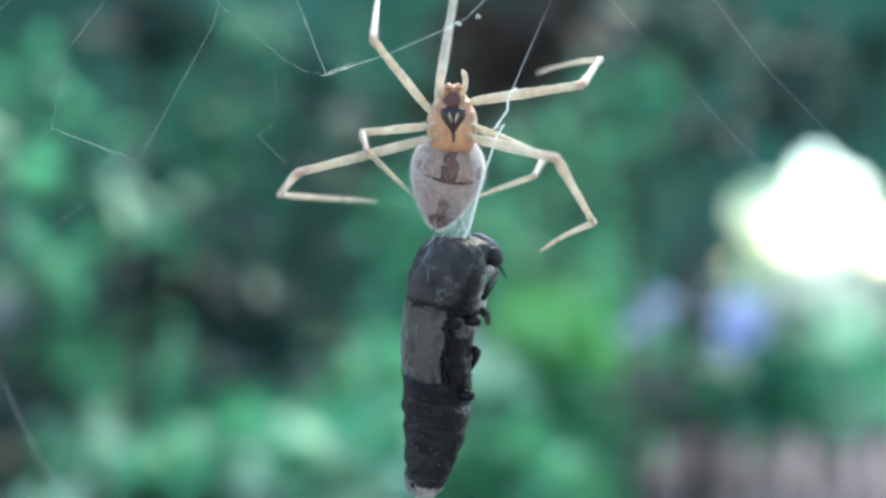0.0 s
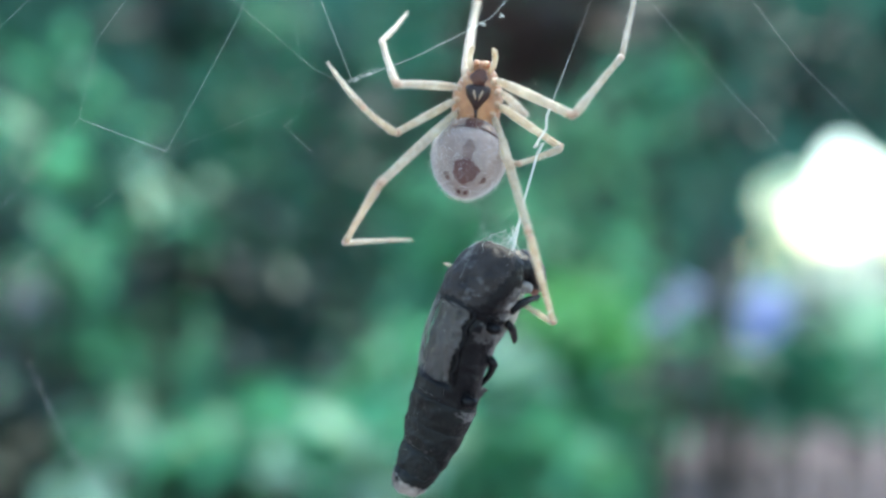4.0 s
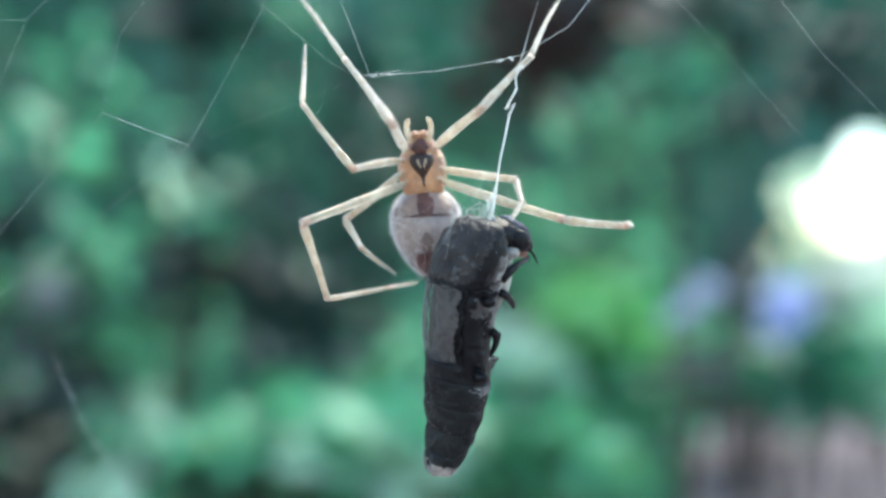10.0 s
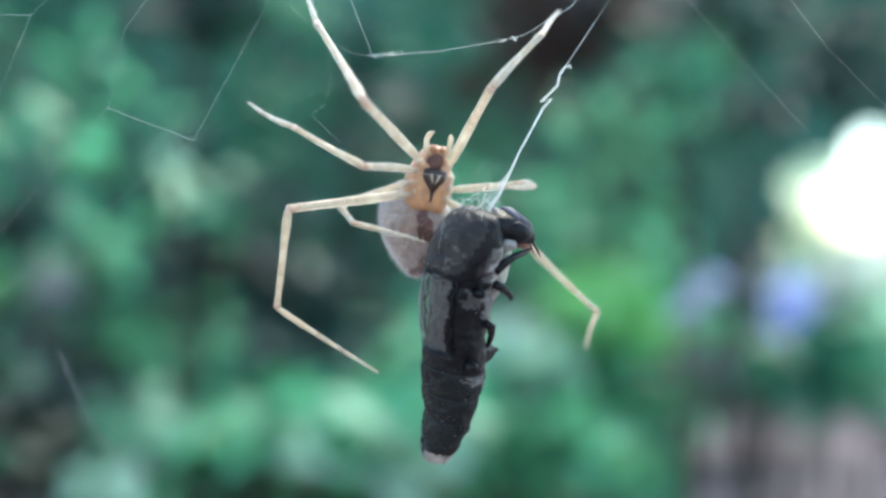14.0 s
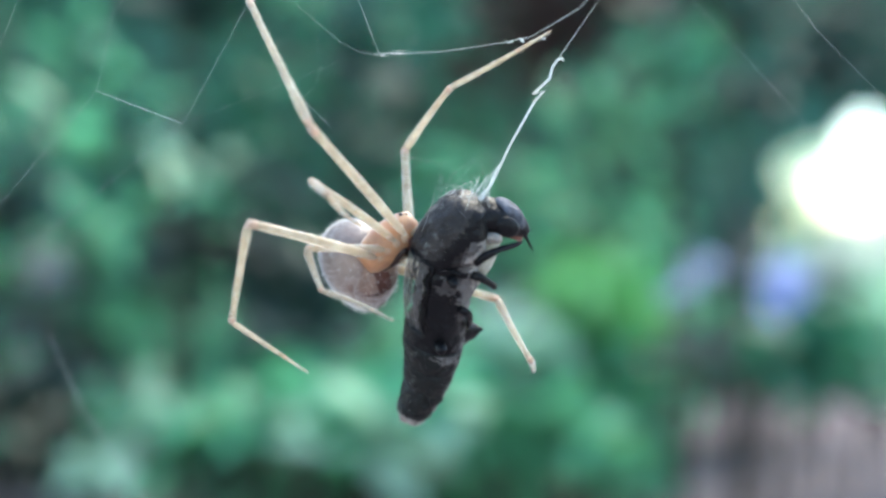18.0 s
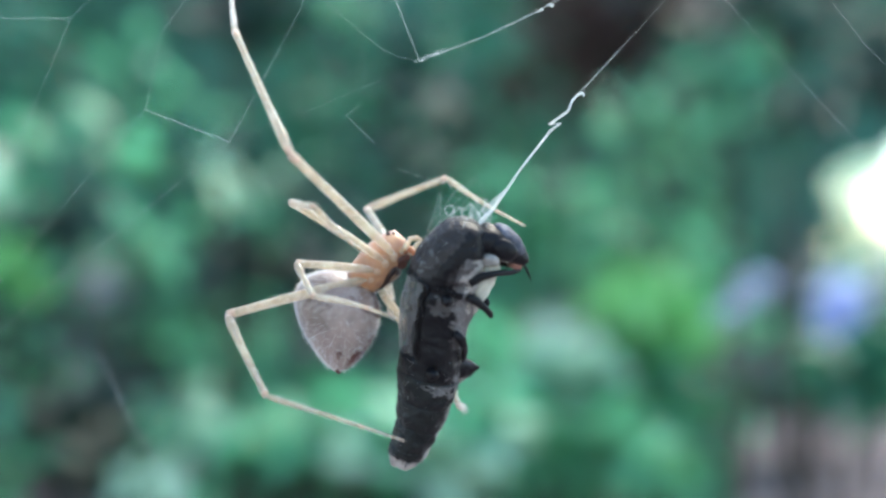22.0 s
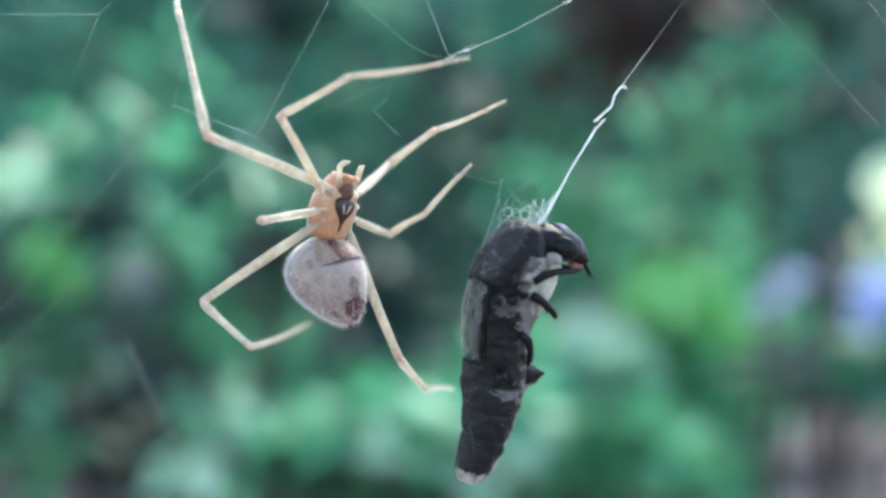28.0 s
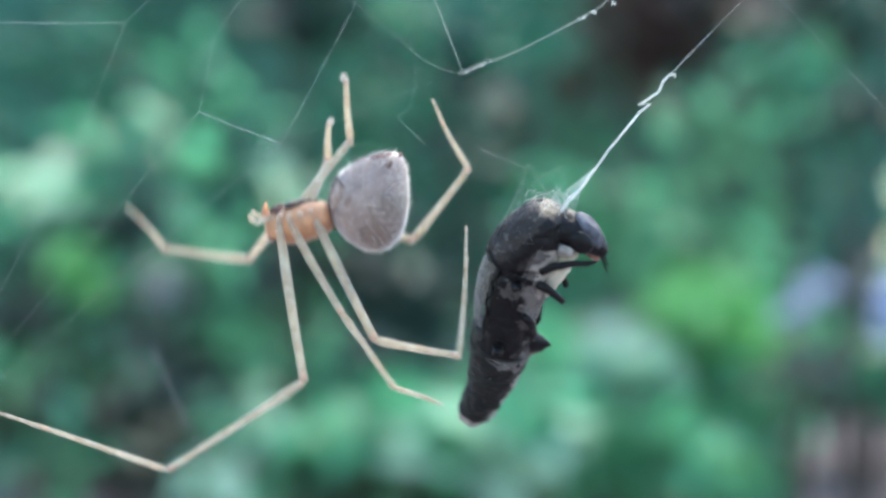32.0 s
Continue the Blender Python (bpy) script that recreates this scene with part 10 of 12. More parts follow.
    walk(part_of['R2','metatarsus'], [(0,mm(4.79,-2.91,-.22,0,-25.1,10.9)), (.5,mm(5.04,-2.85,.26,-2.9,-34.7,16.8)), (1,mm(5.22,-2.74,.78,-7.7,-44.1,24.2)), 
        (1.5,mm(4.86,-3.25,.42,-12.1,-49,30.4)), (2,mm(4.41,-3.7,.06,-17.9,-53.5,37.8)), (2.5,mm(3.61,-3.49,-.78,-4.9,-56.5,22)), 
        (3,mm(2.72,-3.06,-1.36,9.8,-57.3,4.5)), (3.267,mm(1.89,-3.7,-.83,-7.7,-64.4,24.4)), (3.5,mm(1.19,-4.17,-.4,-28.7,-67.3,47.3)), 
        (4,mm(1.66,-3.87,-1.03,-1.6,-67.9,18.1)), (4.5,mm(2.63,-2.91,-1.99,37.9,-54.7,-26.2)), (5,mm(3.41,-1.77,-2.3,51.1,-34.2,-44.7)), 
        (5.5,mm(3.65,-1.27,-2.22,53.8,-24.2,-50.1)), (5.733,mm(2.11,-1.63,-2.85,61.6,-20.4,-70.6)), (6,mm(-.04,-1.42,-3.65,68.4,-12.8,-94)), 
        (6.267,mm(1.56,-.57,-2.87,66.3,-17.7,-86)), (6.5,mm(3.92,1.47,-.9,60.3,-25.8,-69.9)), (6.733,mm(4.65,3.32,1.32,51.4,-32,-51.7)), 
        (7,mm(4.22,3.87,2.41,45.6,-34.1,-41)), (7.267,mm(3.59,5.35,2.03,38.3,-61.8,-31.5)), (7.5,mm(2.78,6.02,1.5,-7.7,-81.1,16.2)), 
        (7.733,mm(-.31,2.75,-.89,-58,-81.4,67)), (8,mm(-.85,-4.77,1.97,-92.1,-75.2,101.7)), (8.267,mm(-2.6,-5.56,2.98,-88.2,-76.6,97.7)), 
        (8.5,mm(-3.96,-5.01,2.68,-78.4,-78.9,87.7)), (8.733,mm(-2.01,-2.01,.96,-64,-80.8,73)), (9,mm(.02,.11,.21,-53.8,-81.5,62.7)), 
        (9.5,mm(.93,-6.19,-1.04,-3.3,-66.6,10.9)), (10,mm(2.57,-4.36,-2.81,5.2,-48,.9)), (10.5,mm(2.56,-4.75,-2.59,4.4,-51,1.8)), 
        (11,mm(2.56,-5.1,-2.33,3.6,-54,2.9)), (11.5,mm(2.39,-5.24,-1.74,-1.5,-56.6,9.1)), (12,mm(2.19,-5.33,-1.15,-7.5,-58.9,16.2)), 
        (12.5,mm(1.56,-5.81,-.76,16.6,-68.6,-10.6)), (13,mm(.8,-6.12,-.56,57.8,-70.3,-54.3)), (13.5,mm(.88,-6.03,-.96,59.8,-68.1,-56.4)), 
        (14,mm(.96,-5.92,-1.35,61.5,-65.8,-58.2)), (14.267,mm(1.04,-6.19,-.28,43.3,-79.5,-39.3)), (14.5,mm(1.09,-6.24,.64,-43.5,-83.8,48.1)), 
        (15,mm(.66,-6.87,1.48,-72.9,-76.7,77.8)), (15.5,mm(-.28,-7.28,3.35,-85.1,-58.7,90.8)), (16,mm(-1.09,-6.38,4.71,-88.1,-40.2,94.7)), 
        (16.5,mm(-1.39,-5.61,5.01,-88.7,-31.8,95.8)), (16.733,mm(-1.15,-6.15,3.35,-87.5,-18.7,92.9)), (17,mm(-.68,-5.53,1.3,-86.9,-2.4,89.9)), 
        (17.5,mm(-.52,-6.06,.97,-86.9,-.4,89.6)), (18,mm(-.33,-6.53,.55,-86.9,1.6,89.3)), (18.5,mm(-.56,-5.69,.49,-86.9,-2.8,89.3)), 
        (19,mm(-.75,-4.7,.36,-86.9,-7.3,89.4)), (19.5,mm(-.17,-5.23,1.17,-86.9,9.4,89.9)), (20,mm(.39,-5.6,2,-86.7,26.2,90.5)), 
        (20.5,mm(.31,-5.45,1.5,-85.6,16.4,93.4)), (21,mm(.21,-5.24,1.03,-85.1,6.6,96)), (21.5,mm(.18,-5.33,1.13,-85.5,11.2,93.7)), 
        (22,mm(.15,-5.41,1.23,-86,15.8,91.3)), (22.5,mm(-.26,-5.48,1.08,-86.7,11,88.7)), (23,mm(-.67,-5.53,.91,-87,6.2,86.1)), 
        (23.5,mm(.07,-6.08,.72,-86.5,4.5,92.3)), (24,mm(.84,-6.49,.35,-86.1,2.7,98.5)), (24.5,mm(.59,-6.54,.38,-86.2,3.6,96.2)), 
        (25,mm(.33,-6.56,.39,-86.4,4.5,94)), (25.267,mm(.34,-5.61,.25,-86.3,-.5,95.2)), (25.5,mm(.34,-4.69,.18,-86.4,-4.6,96.2)), 
        (26,mm(.54,-4.88,-.05,-86.3,-7,95.4)), (26.5,mm(.97,-5.23,-.59,-86,-12.5,93.5)), (27,mm(1.38,-5.48,-1.19,-85.4,-17.9,91.5)), 
        (27.5,mm(1.56,-5.55,-1.47,-85.1,-20.4,90.6)), (27.733,mm(3.12,-5.04,-2.63,-83.6,7.3,77.6)), (28,mm(4.62,-3.68,-3.93,-91.8,40.4,58.2)), 
        (28.5,mm(2.07,-5.9,-1.25,-99.7,5.3,39)), (29,mm(-.78,-4.91,.82,-95.8,-30.3,22.2)), (29.5,mm(.3,-5.61,.59,-98.7,-35.2,27.6)), 
        (30,mm(1.56,-5.71,-.12,-102.4,-39.8,33.7)), (30.267,mm(2.95,-4.33,-.52,-107.4,-33.5,42.1)), (30.5,mm(3.91,-2.99,-.76,-110.5,-28,48)), 
        (30.733,mm(3.74,-3.63,.05,-111.5,-19.3,50.4)), (31,mm(3.14,-4.11,1.04,-112.1,-8.7,53.1)), (31.267,mm(2.85,-4.87,2.05,-110.9,20.4,64.9)), 
        (31.5,mm(2.23,-5.16,2.94,-103.6,43.3,78.3)), (31.733,mm(.18,-5.14,5.25,-95.5,9.1,95.8)), (32,mm(-2.64,-2.72,6.5,-99.6,-33.5,113.8))])
    walk(part_of['R3','femur'], [(0,mm(-.22,-.84,-.35,0,-24.5,-93.1)), (.5,mm(-.22,-.84,-.35,1.5,-26.7,-96.5)), (1,mm(-.22,-.84,-.35,3.2,-28.9,-100.1)), 
        (1.5,mm(-.22,-.84,-.35,5.4,-14.6,-106)), (2,mm(-.22,-.84,-.35,6,-.2,-111.2)), (2.5,mm(-.22,-.84,-.35,6,6.2,-111.2)), 
        (3,mm(-.22,-.84,-.35,6,12.6,-111.3)), (3.267,mm(-.22,-.84,-.35,1.2,33.5,-123.3)), (3.5,mm(-.22,-.84,-.35,-8.8,49.3,-138.2)), 
        (4,mm(-.22,-.84,-.35,-1.3,31.8,-126.9)), (4.5,mm(-.22,-.84,-.35,2.1,-8.2,-111.6)), (5,mm(-.22,-.84,-.35,-7.6,-47.5,-92.2)), 
        (5.5,mm(-.22,-.84,-.35,-24.9,-63,-71.4)), (5.733,mm(-.22,-.84,-.35,-17.9,-48.4,-79.9)), (6,mm(-.22,-.84,-.35,-14.4,-30,-85.3)), 
        (6.267,mm(-.22,-.84,-.35,-172.8,-76.9,75.7)), (6.5,mm(-.22,-.84,-.35,174.1,-18.4,91.2)), (6.733,mm(-.22,-.84,-.35,173.4,-11.8,93.8)), 
        (7,mm(-.22,-.84,-.35,173,-3.8,96.8)), (7.267,mm(-.22,-.84,-.35,176.4,-54.5,90.6)), (7.5,mm(-.22,-.84,-.35,-48.7,-82.2,-46.1)), 
        (7.733,mm(-.22,-.84,-.35,-158.6,-75.1,64.7)), (8,mm(-.22,-.84,-.35,-172,-52.5,79.3)), (8.267,mm(-.22,-.84,-.35,57.5,-61,-142.9)), 
        (8.5,mm(-.22,-.84,-.35,43.2,-13.3,-121.3)), (8.733,mm(-.22,-.84,-.35,41.5,-8.8,-112.8)), (9,mm(-.22,-.84,-.35,40.4,-3.1,-102.6)), 
        (9.5,mm(-.22,-.84,-.35,40.8,-.6,-113.6)), (10,mm(-.22,-.84,-.35,40.7,2,-124.7)), (10.5,mm(-.22,-.84,-.35,41.3,16.4,-121)), 
        (11,mm(-.22,-.84,-.35,43,30.7,-116.7)), (11.5,mm(-.22,-.84,-.35,41.4,25.6,-120.1)), (12,mm(-.22,-.84,-.35,40.1,20.5,-123.2)), 
        (12.5,mm(-.22,-.84,-.35,41.8,9.6,-117)), (13,mm(-.22,-.84,-.35,42.2,-1.4,-111.2)), (13.5,mm(-.22,-.84,-.35,42.4,-5.5,-114.5)), 
        (14,mm(-.22,-.84,-.35,42.8,-9.5,-117.8)), (14.267,mm(-.22,-.84,-.35,43,2.8,-121.4)), (14.5,mm(-.22,-.84,-.35,42.6,12.8,-124.4)), 
        (15,mm(-.22,-.84,-.35,41.5,7.6,-130.8)), (15.5,mm(-.22,-.84,-.35,41,-3.9,-144.7)), (16,mm(-.22,-.84,-.35,43.4,-15.2,-158.9)), 
        (16.5,mm(-.22,-.84,-.35,45.5,-20.1,-165.8)), (16.733,mm(-.22,-.84,-.35,43.1,-24.1,-159.5)), (17,mm(-.22,-.84,-.35,39.5,-28.5,-151.3)), 
        (17.5,mm(-.22,-.84,-.35,41.3,-32.3,-154.8)), (18,mm(-.22,-.84,-.35,43.5,-36,-158.7)), (18.5,mm(-.22,-.84,-.35,43.9,-31.7,-159.5)), 
        (19,mm(-.22,-.84,-.35,44.3,-27.3,-160.2)), (19.5,mm(-.22,-.84,-.35,42.6,-34.8,-157)), (20,mm(-.22,-.84,-.35,40.2,-42.2,-153.1)), 
        (20.5,mm(-.22,-.84,-.35,38.2,-44.1,-150.3)), (21,mm(-.22,-.84,-.35,36.1,-46.1,-147.2)), (21.5,mm(-.22,-.84,-.35,36.8,-44.4,-148.2)), 
        (22,mm(-.22,-.84,-.35,37.5,-42.7,-149.2)), (22.5,mm(-.22,-.84,-.35,38,-40,-150)), (23,mm(-.22,-.84,-.35,38.5,-37.2,-150.8)), 
        (23.5,mm(-.22,-.84,-.35,35.1,-29,-144.7)), (24,mm(-.22,-.84,-.35,32.9,-20.5,-139.4)), (24.5,mm(-.22,-.84,-.35,32.1,-22.1,-137.2)), 
        (25,mm(-.22,-.84,-.35,31.3,-23.7,-135)), (25.267,mm(-.22,-.84,-.35,31.4,-18.5,-135.4)), (25.5,mm(-.22,-.84,-.35,31.5,-14.4,-135.8)), 
        (26,mm(-.22,-.84,-.35,30.5,-13.2,-131.4)), (26.5,mm(-.22,-.84,-.35,28.6,-10.2,-122)), (27,mm(-.22,-.84,-.35,27.2,-7.1,-112.7)), 
        (27.5,mm(-.22,-.84,-.35,26.7,-5.6,-108.5)), (27.733,mm(-.22,-.84,-.35,26.7,.4,-108.1)), (28,mm(-.22,-.84,-.35,26.7,7.7,-107.5)), 
        (28.5,mm(-.22,-.84,-.35,26.8,-1.7,-106.5)), (29,mm(-.22,-.84,-.35,26.7,-11.1,-105.5)), (29.5,mm(-.22,-.84,-.35,28.8,-48,-109.7)), 
        (30,mm(-.22,-.84,-.35,66.4,-83.5,-148.8)), (30.267,mm(-.22,-.84,-.35,-159,-68.2,75.7)), (30.5,mm(-.22,-.84,-.35,-154.3,-46.5,70.3)), 
        (30.733,mm(-.22,-.84,-.35,-154.9,-40.6,71)), (31,mm(-.22,-.84,-.35,-155.3,-33.3,71.8)), (31.267,mm(-.22,-.84,-.35,-151.7,-74.9,67.7)), 
        (31.5,mm(-.22,-.84,-.35,18.8,-71.2,-103.2)), (31.733,mm(-.22,-.84,-.35,-162.1,-65.6,77.6)), (32,mm(-.22,-.84,-.35,-161.9,-12.5,77.3))])
    walk(part_of['R3','tibia'], [(0,mm(-.36,-3.54,.88,0,63,164.9)), (.5,mm(-.52,-3.48,.99,-12.5,63,150.8)), (1,mm(-.68,-3.4,1.08,-24.4,61.6,137.5)), 
        (1.5,mm(-1.01,-3.6,.4,-10.6,64.9,152.8)), (2,mm(-1.29,-3.61,-.34,6,66.2,171)), (2.5,mm(-1.29,-3.59,-.67,2.5,62.6,167.2)), 
        (3,mm(-1.27,-3.54,-1,-.2,59,164.1)), (3.267,mm(-1.58,-2.91,-1.99,99.4,63.4,-89)), (3.5,mm(-1.67,-2.13,-2.6,121.9,31.1,-59.9)), 
        (4,mm(-1.74,-2.86,-1.92,125.3,45.6,-54.4)), (4.5,mm(-1.3,-3.57,.07,160.5,74.2,-15.2)), (5,mm(-.3,-2.85,1.84,-102,63.2,86)), 
        (5.5,mm(.21,-2.12,2.3,-92.6,49.4,97.2)), (5.733,mm(.13,-2.78,1.87,-95.1,35.5,93.6)), (6,mm(-.01,-3.4,1.13,-96.5,18.4,90.5)), 
        (6.267,mm(-.05,-.19,2.54,-100.6,20.8,78.3)), (6.5,mm(-.28,1.98,.59,-104.3,22.1,68)), (6.733,mm(-.41,2.06,.26,-112.1,46.8,54.7)), 
        (7,mm(-.57,2.1,-.15,-155.5,70.1,5.6)), (7.267,mm(-.24,.89,2.07,-106.7,75.5,56.4)), (7.5,mm(.06,-1.13,2.59,-69.4,69.9,95.2)), 
        (7.733,mm(.11,-.15,2.52,46.7,87,-148.2)), (8,mm(.12,.94,2.01,98,61.8,-96.3)), (8.267,mm(-1.37,-1.71,2.25,89.6,54.9,-106.2)), 
        (8.5,mm(-1.72,-3.31,.33,85,48.9,-112)), (8.733,mm(-1.36,-3.55,.11,84.2,46.6,-113)), (9,mm(-.87,-3.73,-.19,83.4,43.8,-114.2)), 
        (9.5,mm(-1.41,-3.56,-.32,48.4,57.1,-158.5)), (10,mm(-1.91,-3.28,-.46,7.3,49,151.4)), (10.5,mm(-1.69,-3.28,-1.19,-10.2,52.2,128.9)), 
        (11,mm(-1.37,-3.12,-1.87,-28.6,50.8,105.5)), (11.5,mm(-1.56,-3.16,-1.64,-37,53.2,94.9)), (12,mm(-1.74,-3.17,-1.39,-46.4,54.6,83.3)), 
        (12.5,mm(-1.55,-3.45,-.84,-40.2,44.1,91.4)), (13,mm(-1.29,-3.61,-.28,-36.6,33.1,97)), (13.5,mm(-1.44,-3.53,-.07,-25.5,54.5,112.8)), 
        (14,mm(-1.58,-3.43,.14,12.3,70.1,154.7)), (14.267,mm(-1.76,-3.37,-.49,16.6,69.9,159.2)), (14.5,mm(-1.85,-3.23,-1.01,20,69.6,162.9)), 
        (15,mm(-2.14,-3.07,-.75,28.8,72,172.2)), (15.5,mm(-2.64,-2.55,-.15,55.8,74.8,-159.7)), (16,mm(-2.89,-1.87,.43,85.5,73.4,-128.8)), 
        (16.5,mm(-2.92,-1.53,.67,96.2,71.6,-117.7)), (16.733,mm(-2.76,-1.79,.86,104.1,71.3,-109.4)), (17,mm(-2.51,-2.09,1.07,113.2,70.5,-99.7)), 
        (17.5,mm(-2.49,-1.91,1.24,100.4,69.3,-113.3)), (18,mm(-2.46,-1.71,1.4,89.5,67.1,-125)), (18.5,mm(-2.59,-1.73,1.21,-148.2,79,-.9)), 
        (19,mm(-2.7,-1.73,1.01,-119.6,50.7,29.6)), (19.5,mm(-2.47,-1.79,1.34,-104.3,64.6,47.6)), (20,mm(-2.18,-1.84,1.64,-65,72.9,89.4)), 
        (20.5,mm(-2.07,-1.9,1.72,-30.1,83.5,124.9)), (21,mm(-1.95,-1.96,1.79,65.3,80.1,-139.1)), (21.5,mm(-2.02,-1.96,1.73,90.2,71.7,-113.6)), 
        (22,mm(-2.09,-1.96,1.66,98.5,62,-104.5)), (22.5,mm(-2.19,-1.98,1.56,100.2,56.2,-102.6)), (23,mm(-2.29,-1.99,1.45,101.3,50.4,-101.2)), 
        (23.5,mm(-2.34,-2.34,1.09,66.8,73.6,-139.2)), (24,mm(-2.33,-2.65,.69,-20.7,66.9,129.9)), (24.5,mm(-2.24,-2.71,.77,-44.3,70.5,104.6)), 
        (25,mm(-2.14,-2.76,.84,-71.6,69.7,75.7)), (25.267,mm(-2.23,-2.82,.59,-48.3,67.8,100.6)), (25.5,mm(-2.28,-2.85,.39,-33.9,64,116.3)), 
        (26,mm(-2.13,-3.01,.33,-38.7,49.3,110.7)), (26.5,mm(-1.77,-3.32,.18,-41.7,16.6,105.3)), (27,mm(-1.36,-3.56,.02,-41.7,-16.2,101.6)), 
        (27.5,mm(-1.16,-3.64,-.06,-40.9,-31.1,99.7)), (27.733,mm(-1.14,-3.66,-.37,-38.4,-37.5,95.2)), (28,mm(-1.11,-3.65,-.75,-34.1,-45,88.6)), 
        (28.5,mm(-1.06,-3.69,-.26,-4.7,-61.8,52.8)), (29,mm(-1,-3.65,.22,45.8,-60.4,-3.8)), (29.5,mm(-.89,-2.71,1.86,6.3,-54.4,42.3)), 
        (30,mm(-.51,-1.01,2.6,-13.2,-37.3,68.9)), (30.267,mm(.05,.23,2.41,-15.8,51.8,53.9)), (30.5,mm(.47,1.08,1.8,-171.7,53.5,-106.8)), 
        (30.733,mm(.51,1.29,1.58,-170.8,46.1,-105.6)), (31,mm(.55,1.52,1.28,-170.1,37.1,-104.6)), (31.267,mm(.07,-.12,2.52,-170.7,38.9,-105.6)), 
        (31.5,mm(-.44,-1.77,2.46,-171.3,40.3,-106.6)), (31.733,mm(.04,.36,2.35,-169.2,27.1,-102.7)), (32,mm(.42,1.99,.29,-168,10.7,-99))])
